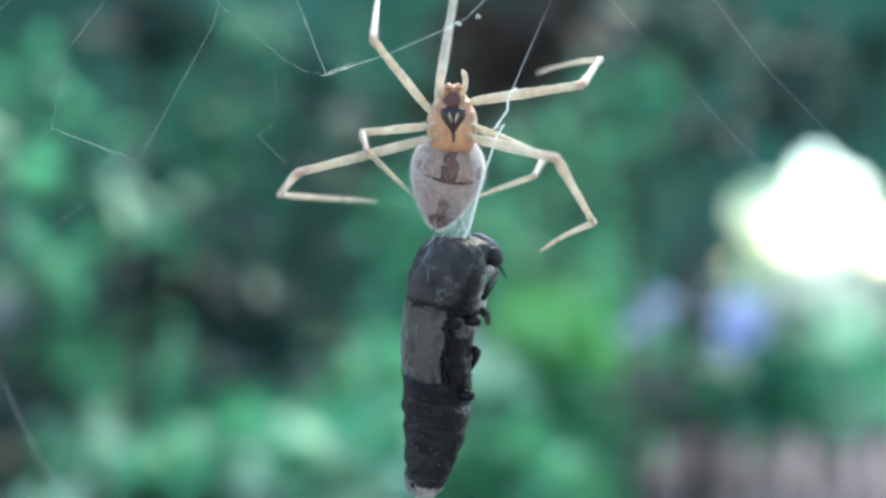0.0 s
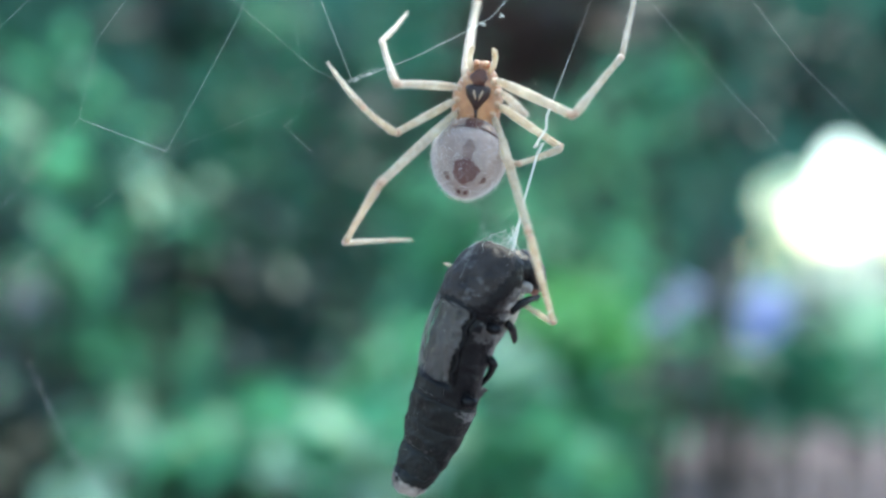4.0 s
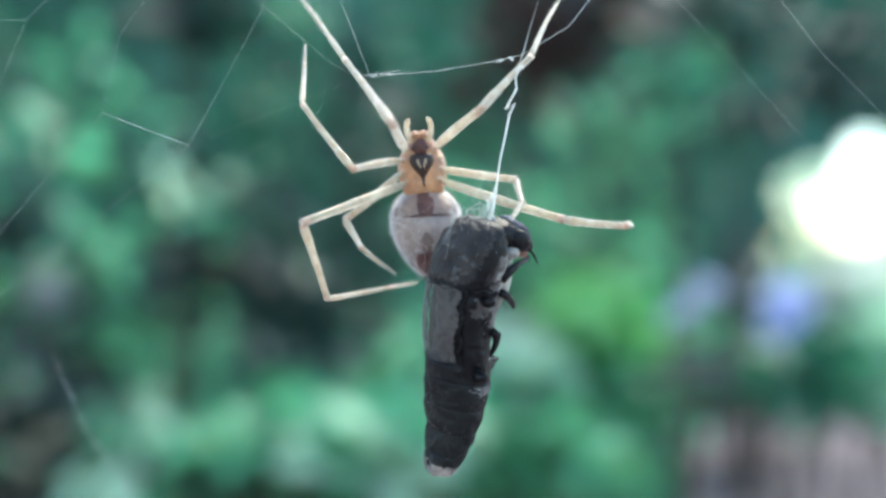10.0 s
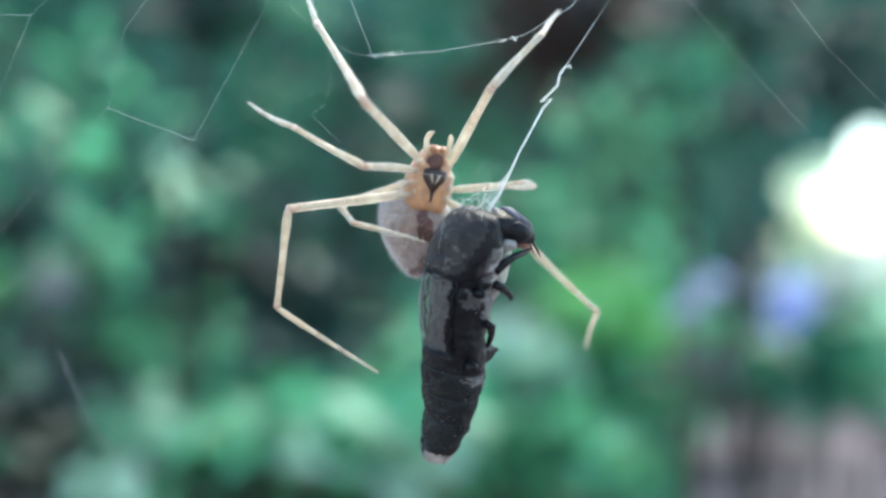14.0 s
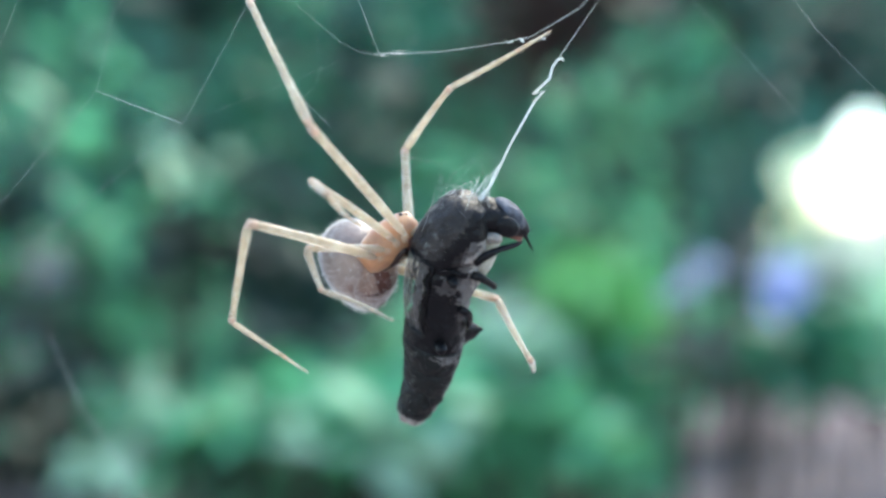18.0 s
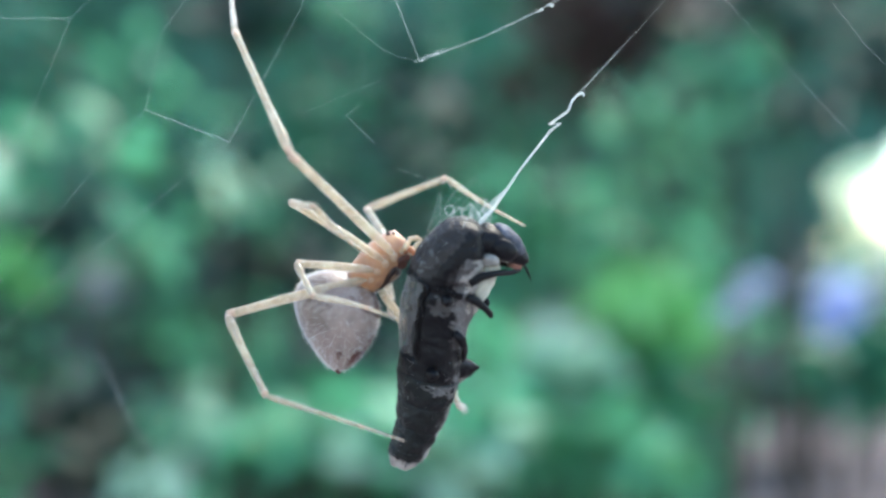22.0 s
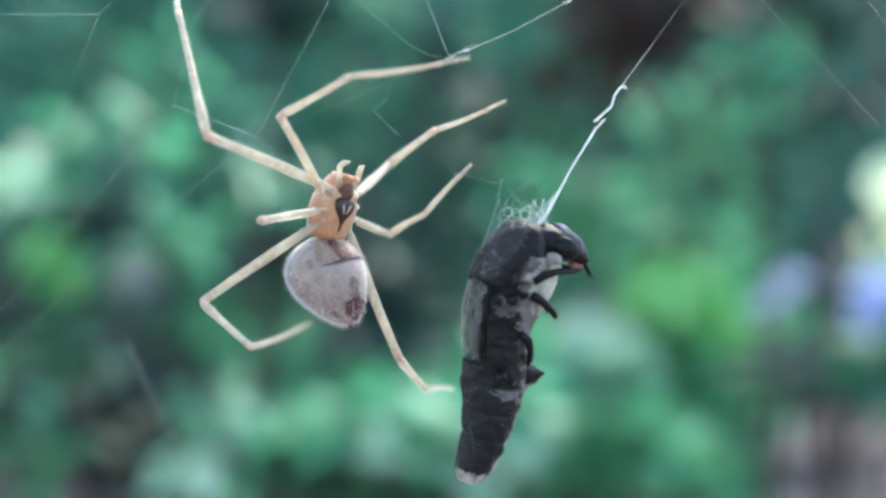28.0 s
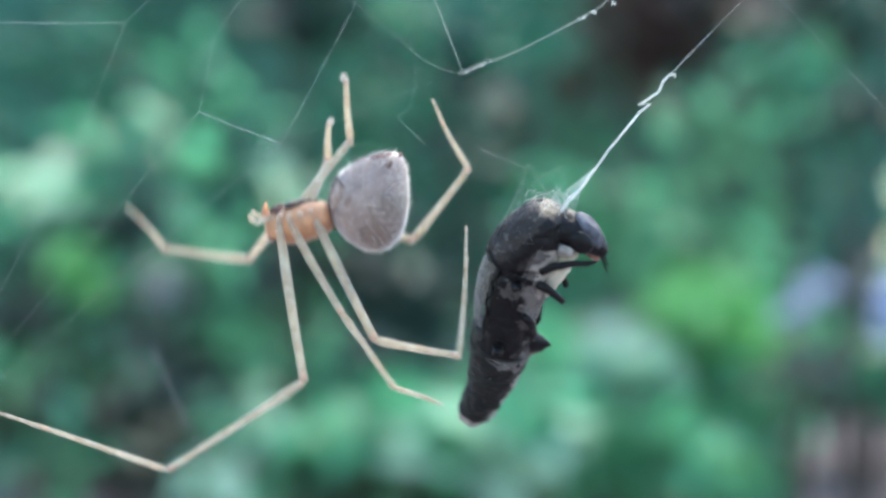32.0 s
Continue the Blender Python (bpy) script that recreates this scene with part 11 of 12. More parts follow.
    walk(part_of['R3','metatarsus'], [(0,mm(-1.28,-3.29,-.98,0,-28.4,132)), (.5,mm(-1.35,-3.01,-.88,2.3,-41.4,128)), (1,mm(-1.41,-2.73,-.75,6.8,-54.2,121.9)), 
        (1.5,mm(-1.8,-3.2,-1.49,12.6,-47.9,114.5)), (2,mm(-2.13,-3.48,-2.25,16.7,-41.2,108.8)), (2.5,mm(-2.23,-3.38,-2.53,16.8,-44.8,108.6)), 
        (3,mm(-2.31,-3.25,-2.79,16.9,-48.4,108.4)), (3.267,mm(-1.56,-3.85,-3.86,126.4,-71.2,-7.7)), (3.5,mm(-.77,-3.68,-3.68,158.4,-33.7,-45.5)), 
        (4,mm(-.88,-4.05,-3.41,160.5,-37.7,-49.1)), (4.5,mm(-.75,-3.72,-1.94,166.7,-46.2,-58.4)), (5,mm(-.23,-1.91,-.03,176.3,-53.6,-70.9)), 
        (5.5,mm(.04,-.77,.71,-177.8,-56.4,-78)), (5.733,mm(.02,-1.08,.66,-173.7,-42,-83.5)), (6,mm(-.03,-1.42,.48,-171.5,-24.2,-87.5)), 
        (6.267,mm(.34,1.73,1.8,-176.4,-40.6,-78.4)), (6.5,mm(.45,3.77,-.2,175.3,-53.2,-67.1)), (6.733,mm(.41,3.23,-1.26,169.4,-60.1,-60.1)), 
        (7,mm(.13,2.17,-2.12,157.1,-67.8,-46.5)), (7.267,mm(.05,1.32,.04,168.2,-73.2,-58.2)), (7.5,mm(-.01,-.42,.63,-176.6,-76.7,-74)), 
        (7.733,mm(.01,-.21,.43,50.9,-81.2,59.3)), (8,mm(.01,-.04,.16,30,-57.1,81.2)), (8.267,mm(-1.7,-2.86,.54,16.6,-69.7,96.1)), 
        (8.5,mm(-2.24,-4.58,-1.24,-14,-77.4,127.8)), (8.733,mm(-1.92,-4.87,-1.41,-10.2,-65.3,123.9)), (9,mm(-1.49,-5.11,-1.63,-8.8,-50.4,122.3)), 
        (9.5,mm(-2.47,-3.98,-2.07,-13.3,-53,128)), (10,mm(-3.11,-2.62,-2.03,-18.5,-55.3,134.4)), (10.5,mm(-2.49,-2.29,-2.84,-.3,-47.3,111.2)), 
        (11,mm(-1.72,-1.85,-3.49,10.5,-35.9,95.1)), (11.5,mm(-1.67,-1.91,-3.31,13.2,-57.3,91.5)), (12,mm(-1.6,-1.97,-3.1,26.7,-78.3,77)), 
        (12.5,mm(-1.59,-1.95,-2.3,21.2,-62.9,82.8)), (13,mm(-1.51,-1.87,-1.42,19.8,-47.4,84.6)), (13.5,mm(-1.91,-2.41,-1.77,16.4,-16.4,90.9)), 
        (14,mm(-2.23,-3.13,-1.83,16.3,14.7,95.2)), (14.267,mm(-2.44,-3.12,-2.46,16.3,-12.4,93.9)), (14.5,mm(-2.55,-3.02,-2.97,16.8,-34.4,92.5)), 
        (15,mm(-2.79,-2.98,-2.73,22.2,-21.7,81.2)), (15.5,mm(-3.15,-2.74,-2.16,24.7,7.9,61.3)), (16,mm(-3.27,-2.34,-1.57,15.6,36.4,38.2)), 
        (16.5,mm(-3.23,-2.11,-1.31,4.9,47.4,22.3)), (16.733,mm(-2.98,-2.42,-1.12,5.9,48.6,23.7)), (17,mm(-2.63,-2.78,-.9,7.3,50.1,25.6)), 
        (17.5,mm(-2.78,-2.59,-.72,9.1,54.1,27.8)), (18,mm(-2.92,-2.38,-.53,11.4,58.2,30.6)), (18.5,mm(-2.19,-1.73,-.84,22.6,42,45.1)), 
        (19,mm(-1.55,-1.08,-.6,27.3,24.7,53.4)), (19.5,mm(-1.86,-1.13,-.54,25.7,46.6,50.7)), (20,mm(-2.18,-1.22,-.35,19.9,68.3,43.9)), 
        (20.5,mm(-2.21,-1.7,-.36,21.6,66.6,45.9)), (21,mm(-2.22,-2.19,-.27,23.2,64.8,47.5)), (21.5,mm(-2.29,-2.56,-.26,15.2,59.4,38.5)), 
        (22,mm(-2.34,-2.91,-.18,9.9,53.4,32.1)), (22.5,mm(-2.45,-3.11,-.18,7.5,48.9,29.2)), (23,mm(-2.55,-3.3,-.16,5.7,44.2,26.7)), 
        (23.5,mm(-2.79,-2.73,-.92,10,52.7,32.3)), (24,mm(-2.86,-2.02,-1.23,17,60.8,40.7)), (24.5,mm(-2.42,-2.03,-1.2,17.7,49.3,41.5)), 
        (25,mm(-1.96,-2.06,-1.12,18.1,37.9,42.1)), (25.267,mm(-2.37,-2.04,-1.34,17.9,47.8,41.8)), (25.5,mm(-2.69,-2.02,-1.49,17.7,55.9,41.6)), 
        (26,mm(-2.62,-1.73,-1.26,26.5,45,52.9)), (26.5,mm(-2.3,-1.39,-.42,34.3,18.9,67.3)), (27,mm(-1.76,-1.59,.6,35.3,-7.9,77.5)), 
        (27.5,mm(-1.46,-1.88,1.02,34.2,-20.1,82.3)), (27.733,mm(-1.29,-2.01,.9,35,-19.3,79.9)), (28,mm(-1.07,-2.17,.73,35.9,-18.3,77)), 
        (28.5,mm(-.47,-2.9,1.58,37.2,10.4,58.7)), (29,mm(.03,-3.72,2.04,27.8,37.8,36.6)), (29.5,mm(.01,-1.89,3.56,13.7,70.2,19.9)), 
        (30,mm(.09,.54,3.87,-113.9,72.7,-110.1)), (30.267,mm(.81,1.27,.76,69.9,20.6,73)), (30.5,mm(.11,-.11,.12,70.3,-50,71.6)), 
        (30.733,mm(.12,-.1,.08,69.6,-43.3,72.6)), (31,mm(.13,-.1,.02,69,-35.2,73.6)), (31.267,mm(-.36,-1.69,1.21,-112.2,-52.8,-105.6)), 
        (31.5,mm(-.89,-3.3,1.11,-112,22.2,-106.3)), (31.733,mm(-.37,-1.46,1.4,164.3,63.3,151.6)), (32,mm(.1,-.04,-.09,120.5,-11.6,79.1))])
    walk(part_of['R4','femur'], [(0,mm(-.66,-.7,-.35,0,3.1,-105.1)), (.5,mm(-.66,-.7,-.35,-.6,27.2,-107.3)), (1,mm(-.66,-.7,-.35,-2.9,51.3,-110.9)), 
        (1.5,mm(-.66,-.7,-.35,-8.3,40.5,-118.4)), (2,mm(-.66,-.7,-.35,-11.4,29.3,-123.8)), (2.5,mm(-.66,-.7,-.35,-12.8,41.3,-126.2)), 
        (3,mm(-.66,-.7,-.35,-15.4,53.3,-129.7)), (3.267,mm(-.66,-.7,-.35,-19.1,46.5,-134.6)), (3.5,mm(-.66,-.7,-.35,-21.3,40.8,-137.7)), 
        (4,mm(-.66,-.7,-.35,-23.9,46.9,-141.4)), (4.5,mm(-.66,-.7,-.35,-33.7,59.5,-153.6)), (5,mm(-.66,-.7,-.35,-56,69.7,-178.1)), 
        (5.5,mm(-.66,-.7,-.35,-73.7,72.4,163.2)), (5.733,mm(-.66,-.7,-.35,-90.8,17.9,141.8)), (6,mm(-.66,-.7,-.35,-87.1,-50,130.8)), 
        (6.267,mm(-.66,-.7,-.35,-82.2,-29.6,123.2)), (6.5,mm(-.66,-.7,-.35,-80.7,-12.7,119.1)), (6.733,mm(-.66,-.7,-.35,-80.8,-6.6,119.5)), 
        (7,mm(-.66,-.7,-.35,-80.8,.8,120)), (7.267,mm(-.66,-.7,-.35,-78.3,21.4,132.5)), (7.5,mm(-.66,-.7,-.35,-71.9,37.3,145.5)), 
        (7.733,mm(-.66,-.7,-.35,-41.4,47.5,-170.7)), (8,mm(-.66,-.7,-.35,-5.2,34.5,-117.9)), (8.267,mm(-.66,-.7,-.35,-7.3,33.8,-121.8)), 
        (8.5,mm(-.66,-.7,-.35,-9,33.1,-124.9)), (8.733,mm(-.66,-.7,-.35,-3.4,32.7,-114.6)), (9,mm(-.66,-.7,-.35,3.1,31.2,-102.3)), 
        (9.5,mm(-.66,-.7,-.35,1.5,35.7,-105.2)), (10,mm(-.66,-.7,-.35,-.6,40.2,-108.5)), (10.5,mm(-.66,-.7,-.35,-2.7,35.2,-112)), 
        (11,mm(-.66,-.7,-.35,-4.3,30.1,-115)), (11.5,mm(-.66,-.7,-.35,-4.1,28.8,-114.5)), (12,mm(-.66,-.7,-.35,-3.9,27.4,-114.1)), 
        (12.5,mm(-.66,-.7,-.35,-.2,31.7,-106.7)), (13,mm(-.66,-.7,-.35,4.3,35.5,-98.6)), (13.5,mm(-.66,-.7,-.35,2.1,26.6,-102.9)), 
        (14,mm(-.66,-.7,-.35,.7,17.7,-106.5)), (14.267,mm(-.66,-.7,-.35,-.5,9.9,-111.6)), (14.5,mm(-.66,-.7,-.35,-1,3.6,-115.7)), 
        (15,mm(-.66,-.7,-.35,-1,0,-116)), (15.5,mm(-.66,-.7,-.35,-1,-7.9,-116.7)), (16,mm(-.66,-.7,-.35,-.8,-15.7,-117.4)), 
        (16.5,mm(-.66,-.7,-.35,-.7,-19.3,-117.8)), (16.733,mm(-.66,-.7,-.35,-1.9,-21.7,-114.4)), (17,mm(-.66,-.7,-.35,-3.6,-24.4,-110.1)), 
        (17.5,mm(-.66,-.7,-.35,-.6,-28,-116.8)), (18,mm(-.66,-.7,-.35,2.9,-31.2,-123.9)), (18.5,mm(-.66,-.7,-.35,10.5,-32.9,-138.1)), 
        (19,mm(-.66,-.7,-.35,18.4,-32.9,-152.7)), (19.5,mm(-.66,-.7,-.35,15,-41.9,-147)), (20,mm(-.66,-.7,-.35,9.6,-50.7,-139.6)), 
        (20.5,mm(-.66,-.7,-.35,-1.8,-46,-124.4)), (21,mm(-.66,-.7,-.35,-10.3,-39.7,-112)), (21.5,mm(-.66,-.7,-.35,4.6,-34,-136.5)), 
        (22,mm(-.66,-.7,-.35,14.6,-24.1,-157)), (22.5,mm(-.66,-.7,-.35,15.5,-33.5,-158.7)), (23,mm(-.66,-.7,-.35,16.8,-42.9,-160.9)), 
        (23.5,mm(-.66,-.7,-.35,9.7,-44.3,-150.7)), (24,mm(-.66,-.7,-.35,2.3,-44.7,-140.1)), (24.5,mm(-.66,-.7,-.35,-3,-39.6,-132.2)), 
        (25,mm(-.66,-.7,-.35,-7.1,-34,-125.3)), (25.267,mm(-.66,-.7,-.35,-6.1,-30.6,-127.2)), (25.5,mm(-.66,-.7,-.35,-5.4,-27.8,-128.6)), 
        (26,mm(-.66,-.7,-.35,-4.7,-28.9,-130.1)), (26.5,mm(-.66,-.7,-.35,-3,-31.3,-133.6)), (27,mm(-.66,-.7,-.35,-1,-33.6,-137.2)), 
        (27.5,mm(-.66,-.7,-.35,-.1,-34.6,-138.9)), (27.733,mm(-.66,-.7,-.35,1.4,-29,-141.6)), (28,mm(-.66,-.7,-.35,2.7,-22.1,-144.6)), 
        (28.5,mm(-.66,-.7,-.35,3.6,-16.7,-147.5)), (29,mm(-.66,-.7,-.35,4.3,-11.2,-150.3)), (29.5,mm(-.66,-.7,-.35,5.2,-21,-153.7)), 
        (30,mm(-.66,-.7,-.35,6.9,-30.7,-157.5)), (30.267,mm(-.66,-.7,-.35,-1,-30.5,-142)), (30.5,mm(-.66,-.7,-.35,-7.2,-29.1,-129.6)), 
        (30.733,mm(-.66,-.7,-.35,-7.1,-36.1,-129.8)), (31,mm(-.66,-.7,-.35,-6.9,-44.6,-130.1)), (31.267,mm(-.66,-.7,-.35,-18.5,-58.8,-115.4)), 
        (31.5,mm(-.66,-.7,-.35,-39.3,-67.9,-92.3)), (31.733,mm(-.66,-.7,-.35,-20.1,-69.2,-112.9)), (32,mm(-.66,-.7,-.35,2.9,-67.3,-137.7))])
    walk(part_of['R4','tibia'], [(0,mm(-2.08,-5.96,-.65,-58.7,-72.6,-122.5)), (.5,mm(-2.11,-5.33,-2.85,-24.7,-51.6,-160.1)), (1,mm(-1.88,-3.89,-4.61,-17.1,-26.6,-171.9)), 
        (1.5,mm(-2.64,-4.35,-3.89,-16.5,-38.1,-172.9)), (2,mm(-3.31,-4.65,-3.02,-15.5,-49.5,-174.4)), (2.5,mm(-3.08,-4.01,-3.95,-20.3,-45.9,-167.9)), 
        (3,mm(-2.75,-3.21,-4.72,-24.3,-42.1,-162.2)), (3.267,mm(-3.3,-3.38,-4.31,-23.1,-38.9,-164)), (3.5,mm(-3.71,-3.48,-3.92,-22.3,-36.4,-165.3)), 
        (4,mm(-3.58,-3.03,-4.33,-30.3,-42.9,-152.8)), (4.5,mm(-3.14,-1.93,-5.05,-56.9,-50.4,-116.8)), (5,mm(-2.55,-.76,-5.47,-85.4,-45.3,-79.1)), 
        (5.5,mm(-2.24,-.22,-5.55,-94.7,-39.5,-65.4)), (5.733,mm(-4.74,2.51,-2.03,-86.8,-29,-79.3)), (6,mm(-2.95,1.96,3.83,-81.7,-14.6,-92.8)), 
        (6.267,mm(-3.26,3.27,2.34,-87.5,-37.8,-80.1)), (6.5,mm(-3.25,3.95,.85,-100.6,-55,-62.2)), (6.733,mm(-3.33,4.02,.28,-95.5,-65.1,-68.1)), 
        (7,mm(-3.39,4.02,-.43,-78.1,-76.7,-86.4)), (7.267,mm(-4.09,3.04,-2.34,81.2,-71.3,113.6)), (7.5,mm(-4.23,1.76,-3.66,85.9,-45.7,108.2)), 
        (7.733,mm(-4.3,-1.3,-4.37,97.9,-63.7,93.6)), (8,mm(-2.77,-4.67,-3.44,161.8,-76.6,26.8)), (8.267,mm(-3.05,-4.56,-3.38,6.1,-75.5,-176.7)), 
        (8.5,mm(-3.27,-4.45,-3.33,-.7,-53.4,-169.3)), (8.733,mm(-2.57,-4.87,-3.3,3.3,-48.2,-174.5)), (9,mm(-1.65,-5.26,-3.17,6.8,-41.5,-179.5)), 
        (9.5,mm(-1.82,-4.97,-3.54,10.1,-40.4,175.5)), (10,mm(-1.98,-4.65,-3.87,13.2,-39.1,170.7)), (10.5,mm(-2.33,-4.84,-3.49,8.4,-29.7,179.2)), 
        (11,mm(-2.65,-4.98,-3.09,5.4,-20,-173.8)), (11.5,mm(-2.65,-5.05,-2.98,10.5,-24.7,173)), (12,mm(-2.64,-5.12,-2.87,16.8,-28.1,158.8)), 
        (12.5,mm(-1.99,-5.15,-3.22,12.8,-31.2,166.8)), (13,mm(-1.33,-5.09,-3.52,8.3,-33.7,175.2)), (13.5,mm(-1.75,-5.46,-2.8,8.5,-23.9,174.8)), 
        (14,mm(-2.13,-5.68,-2.01,8.6,-14.1,174.5)), (14.267,mm(-2.64,-5.7,-1.29,10.8,-17.3,166.4)), (14.5,mm(-3.02,-5.61,-.69,13,-19.7,159.6)), 
        (15,mm(-3.05,-5.6,-.35,13.1,-11.2,159.1)), (15.5,mm(-3.09,-5.53,.4,13.1,7.5,158.1)), (16,mm(-3.08,-5.36,1.13,12.8,26.2,157)), 
        (16.5,mm(-3.06,-5.26,1.45,12.5,34.7,156.4)), (16.733,mm(-2.76,-5.32,1.66,10.8,23,152.9)), (17,mm(-2.37,-5.36,1.91,9.8,8.6,149.4)), 
        (17.5,mm(-2.83,-5,2.21,9.7,17.9,148.8)), (18,mm(-3.26,-4.57,2.48,9.5,27.3,148.2)), (18.5,mm(-4.07,-3.76,2.61,25.9,49.1,173.9)), 
        (19,mm(-4.73,-2.8,2.61,66.3,59.1,-137.4)), (19.5,mm(-4.06,-2.91,3.3,68.8,49,-134.2)), (20,mm(-3.29,-2.94,3.87,70.3,38.8,-132.1)), 
        (20.5,mm(-2.8,-3.83,3.57,67.6,33.2,-136.7)), (21,mm(-2.24,-4.59,3.13,65.6,27.4,-140.6)), (21.5,mm(-3.94,-3.81,2.7,68.2,50.1,-136.5)), 
        (22,mm(-5.24,-2.65,1.88,79,72.3,-124.5)), (22.5,mm(-4.9,-2.35,2.66,68.3,62.9,-136)), (23,mm(-4.44,-2.01,3.36,63.4,53,-141.8)), 
        (23.5,mm(-4.06,-2.61,3.46,43.7,49.1,-167)), (24,mm(-3.63,-3.19,3.49,29.6,40.8,173.3)), (24.5,mm(-3.48,-3.82,3.13,22.7,36.6,162.3)), 
        (25,mm(-3.28,-4.39,2.7,17.2,31.5,152.5)), (25.267,mm(-3.5,-4.44,2.43,15.1,27.4,148.1)), (25.5,mm(-3.67,-4.47,2.19,13.6,23.9,144.8)), 
        (26,mm(-3.74,-4.35,2.29,15.8,28.5,149.7)), (26.5,mm(-3.87,-4.08,2.49,22.6,37.7,162.1)), (27,mm(-3.99,-3.79,2.67,32.9,45.3,177.6)), 
        (27.5,mm(-4.04,-3.65,2.75,39,47.9,-174.1)), (27.733,mm(-4.4,-3.66,2.3,36.8,61.6,-176.7)), (28,mm(-4.78,-3.63,1.7,26.8,78.2,172.7)), 
        (28.5,mm(-5.07,-3.51,1.21,-27.4,84,118)), (29,mm(-5.31,-3.35,.71,-89.1,79.1,55.8)), (29.5,mm(-5.23,-2.96,1.6,-8.2,70.3,138.6)), 
        (30,mm(-5,-2.5,2.43,7.1,50.8,155.8)), (30.267,mm(-4.36,-3.59,2.42,22.5,33.5,178.4)), (30.5,mm(-3.7,-4.37,2.3,27.7,17.3,-169.6)), 
        (30.733,mm(-3.48,-4.09,2.86,29.4,12.2,-162.8)), (31,mm(-3.16,-3.67,3.48,30.7,5.8,-154.9)), (31.267,mm(-1.87,-3.25,4.32,30.5,-7.5,-145.8)), 
        (31.5,mm(-.74,-2.75,4.71,28.8,-18.2,-138)), (31.733,mm(-1.41,-2.48,4.75,29.8,-12.8,-141.7)), (32,mm(-2.22,-2.12,4.68,30.5,-6.1,-146))])
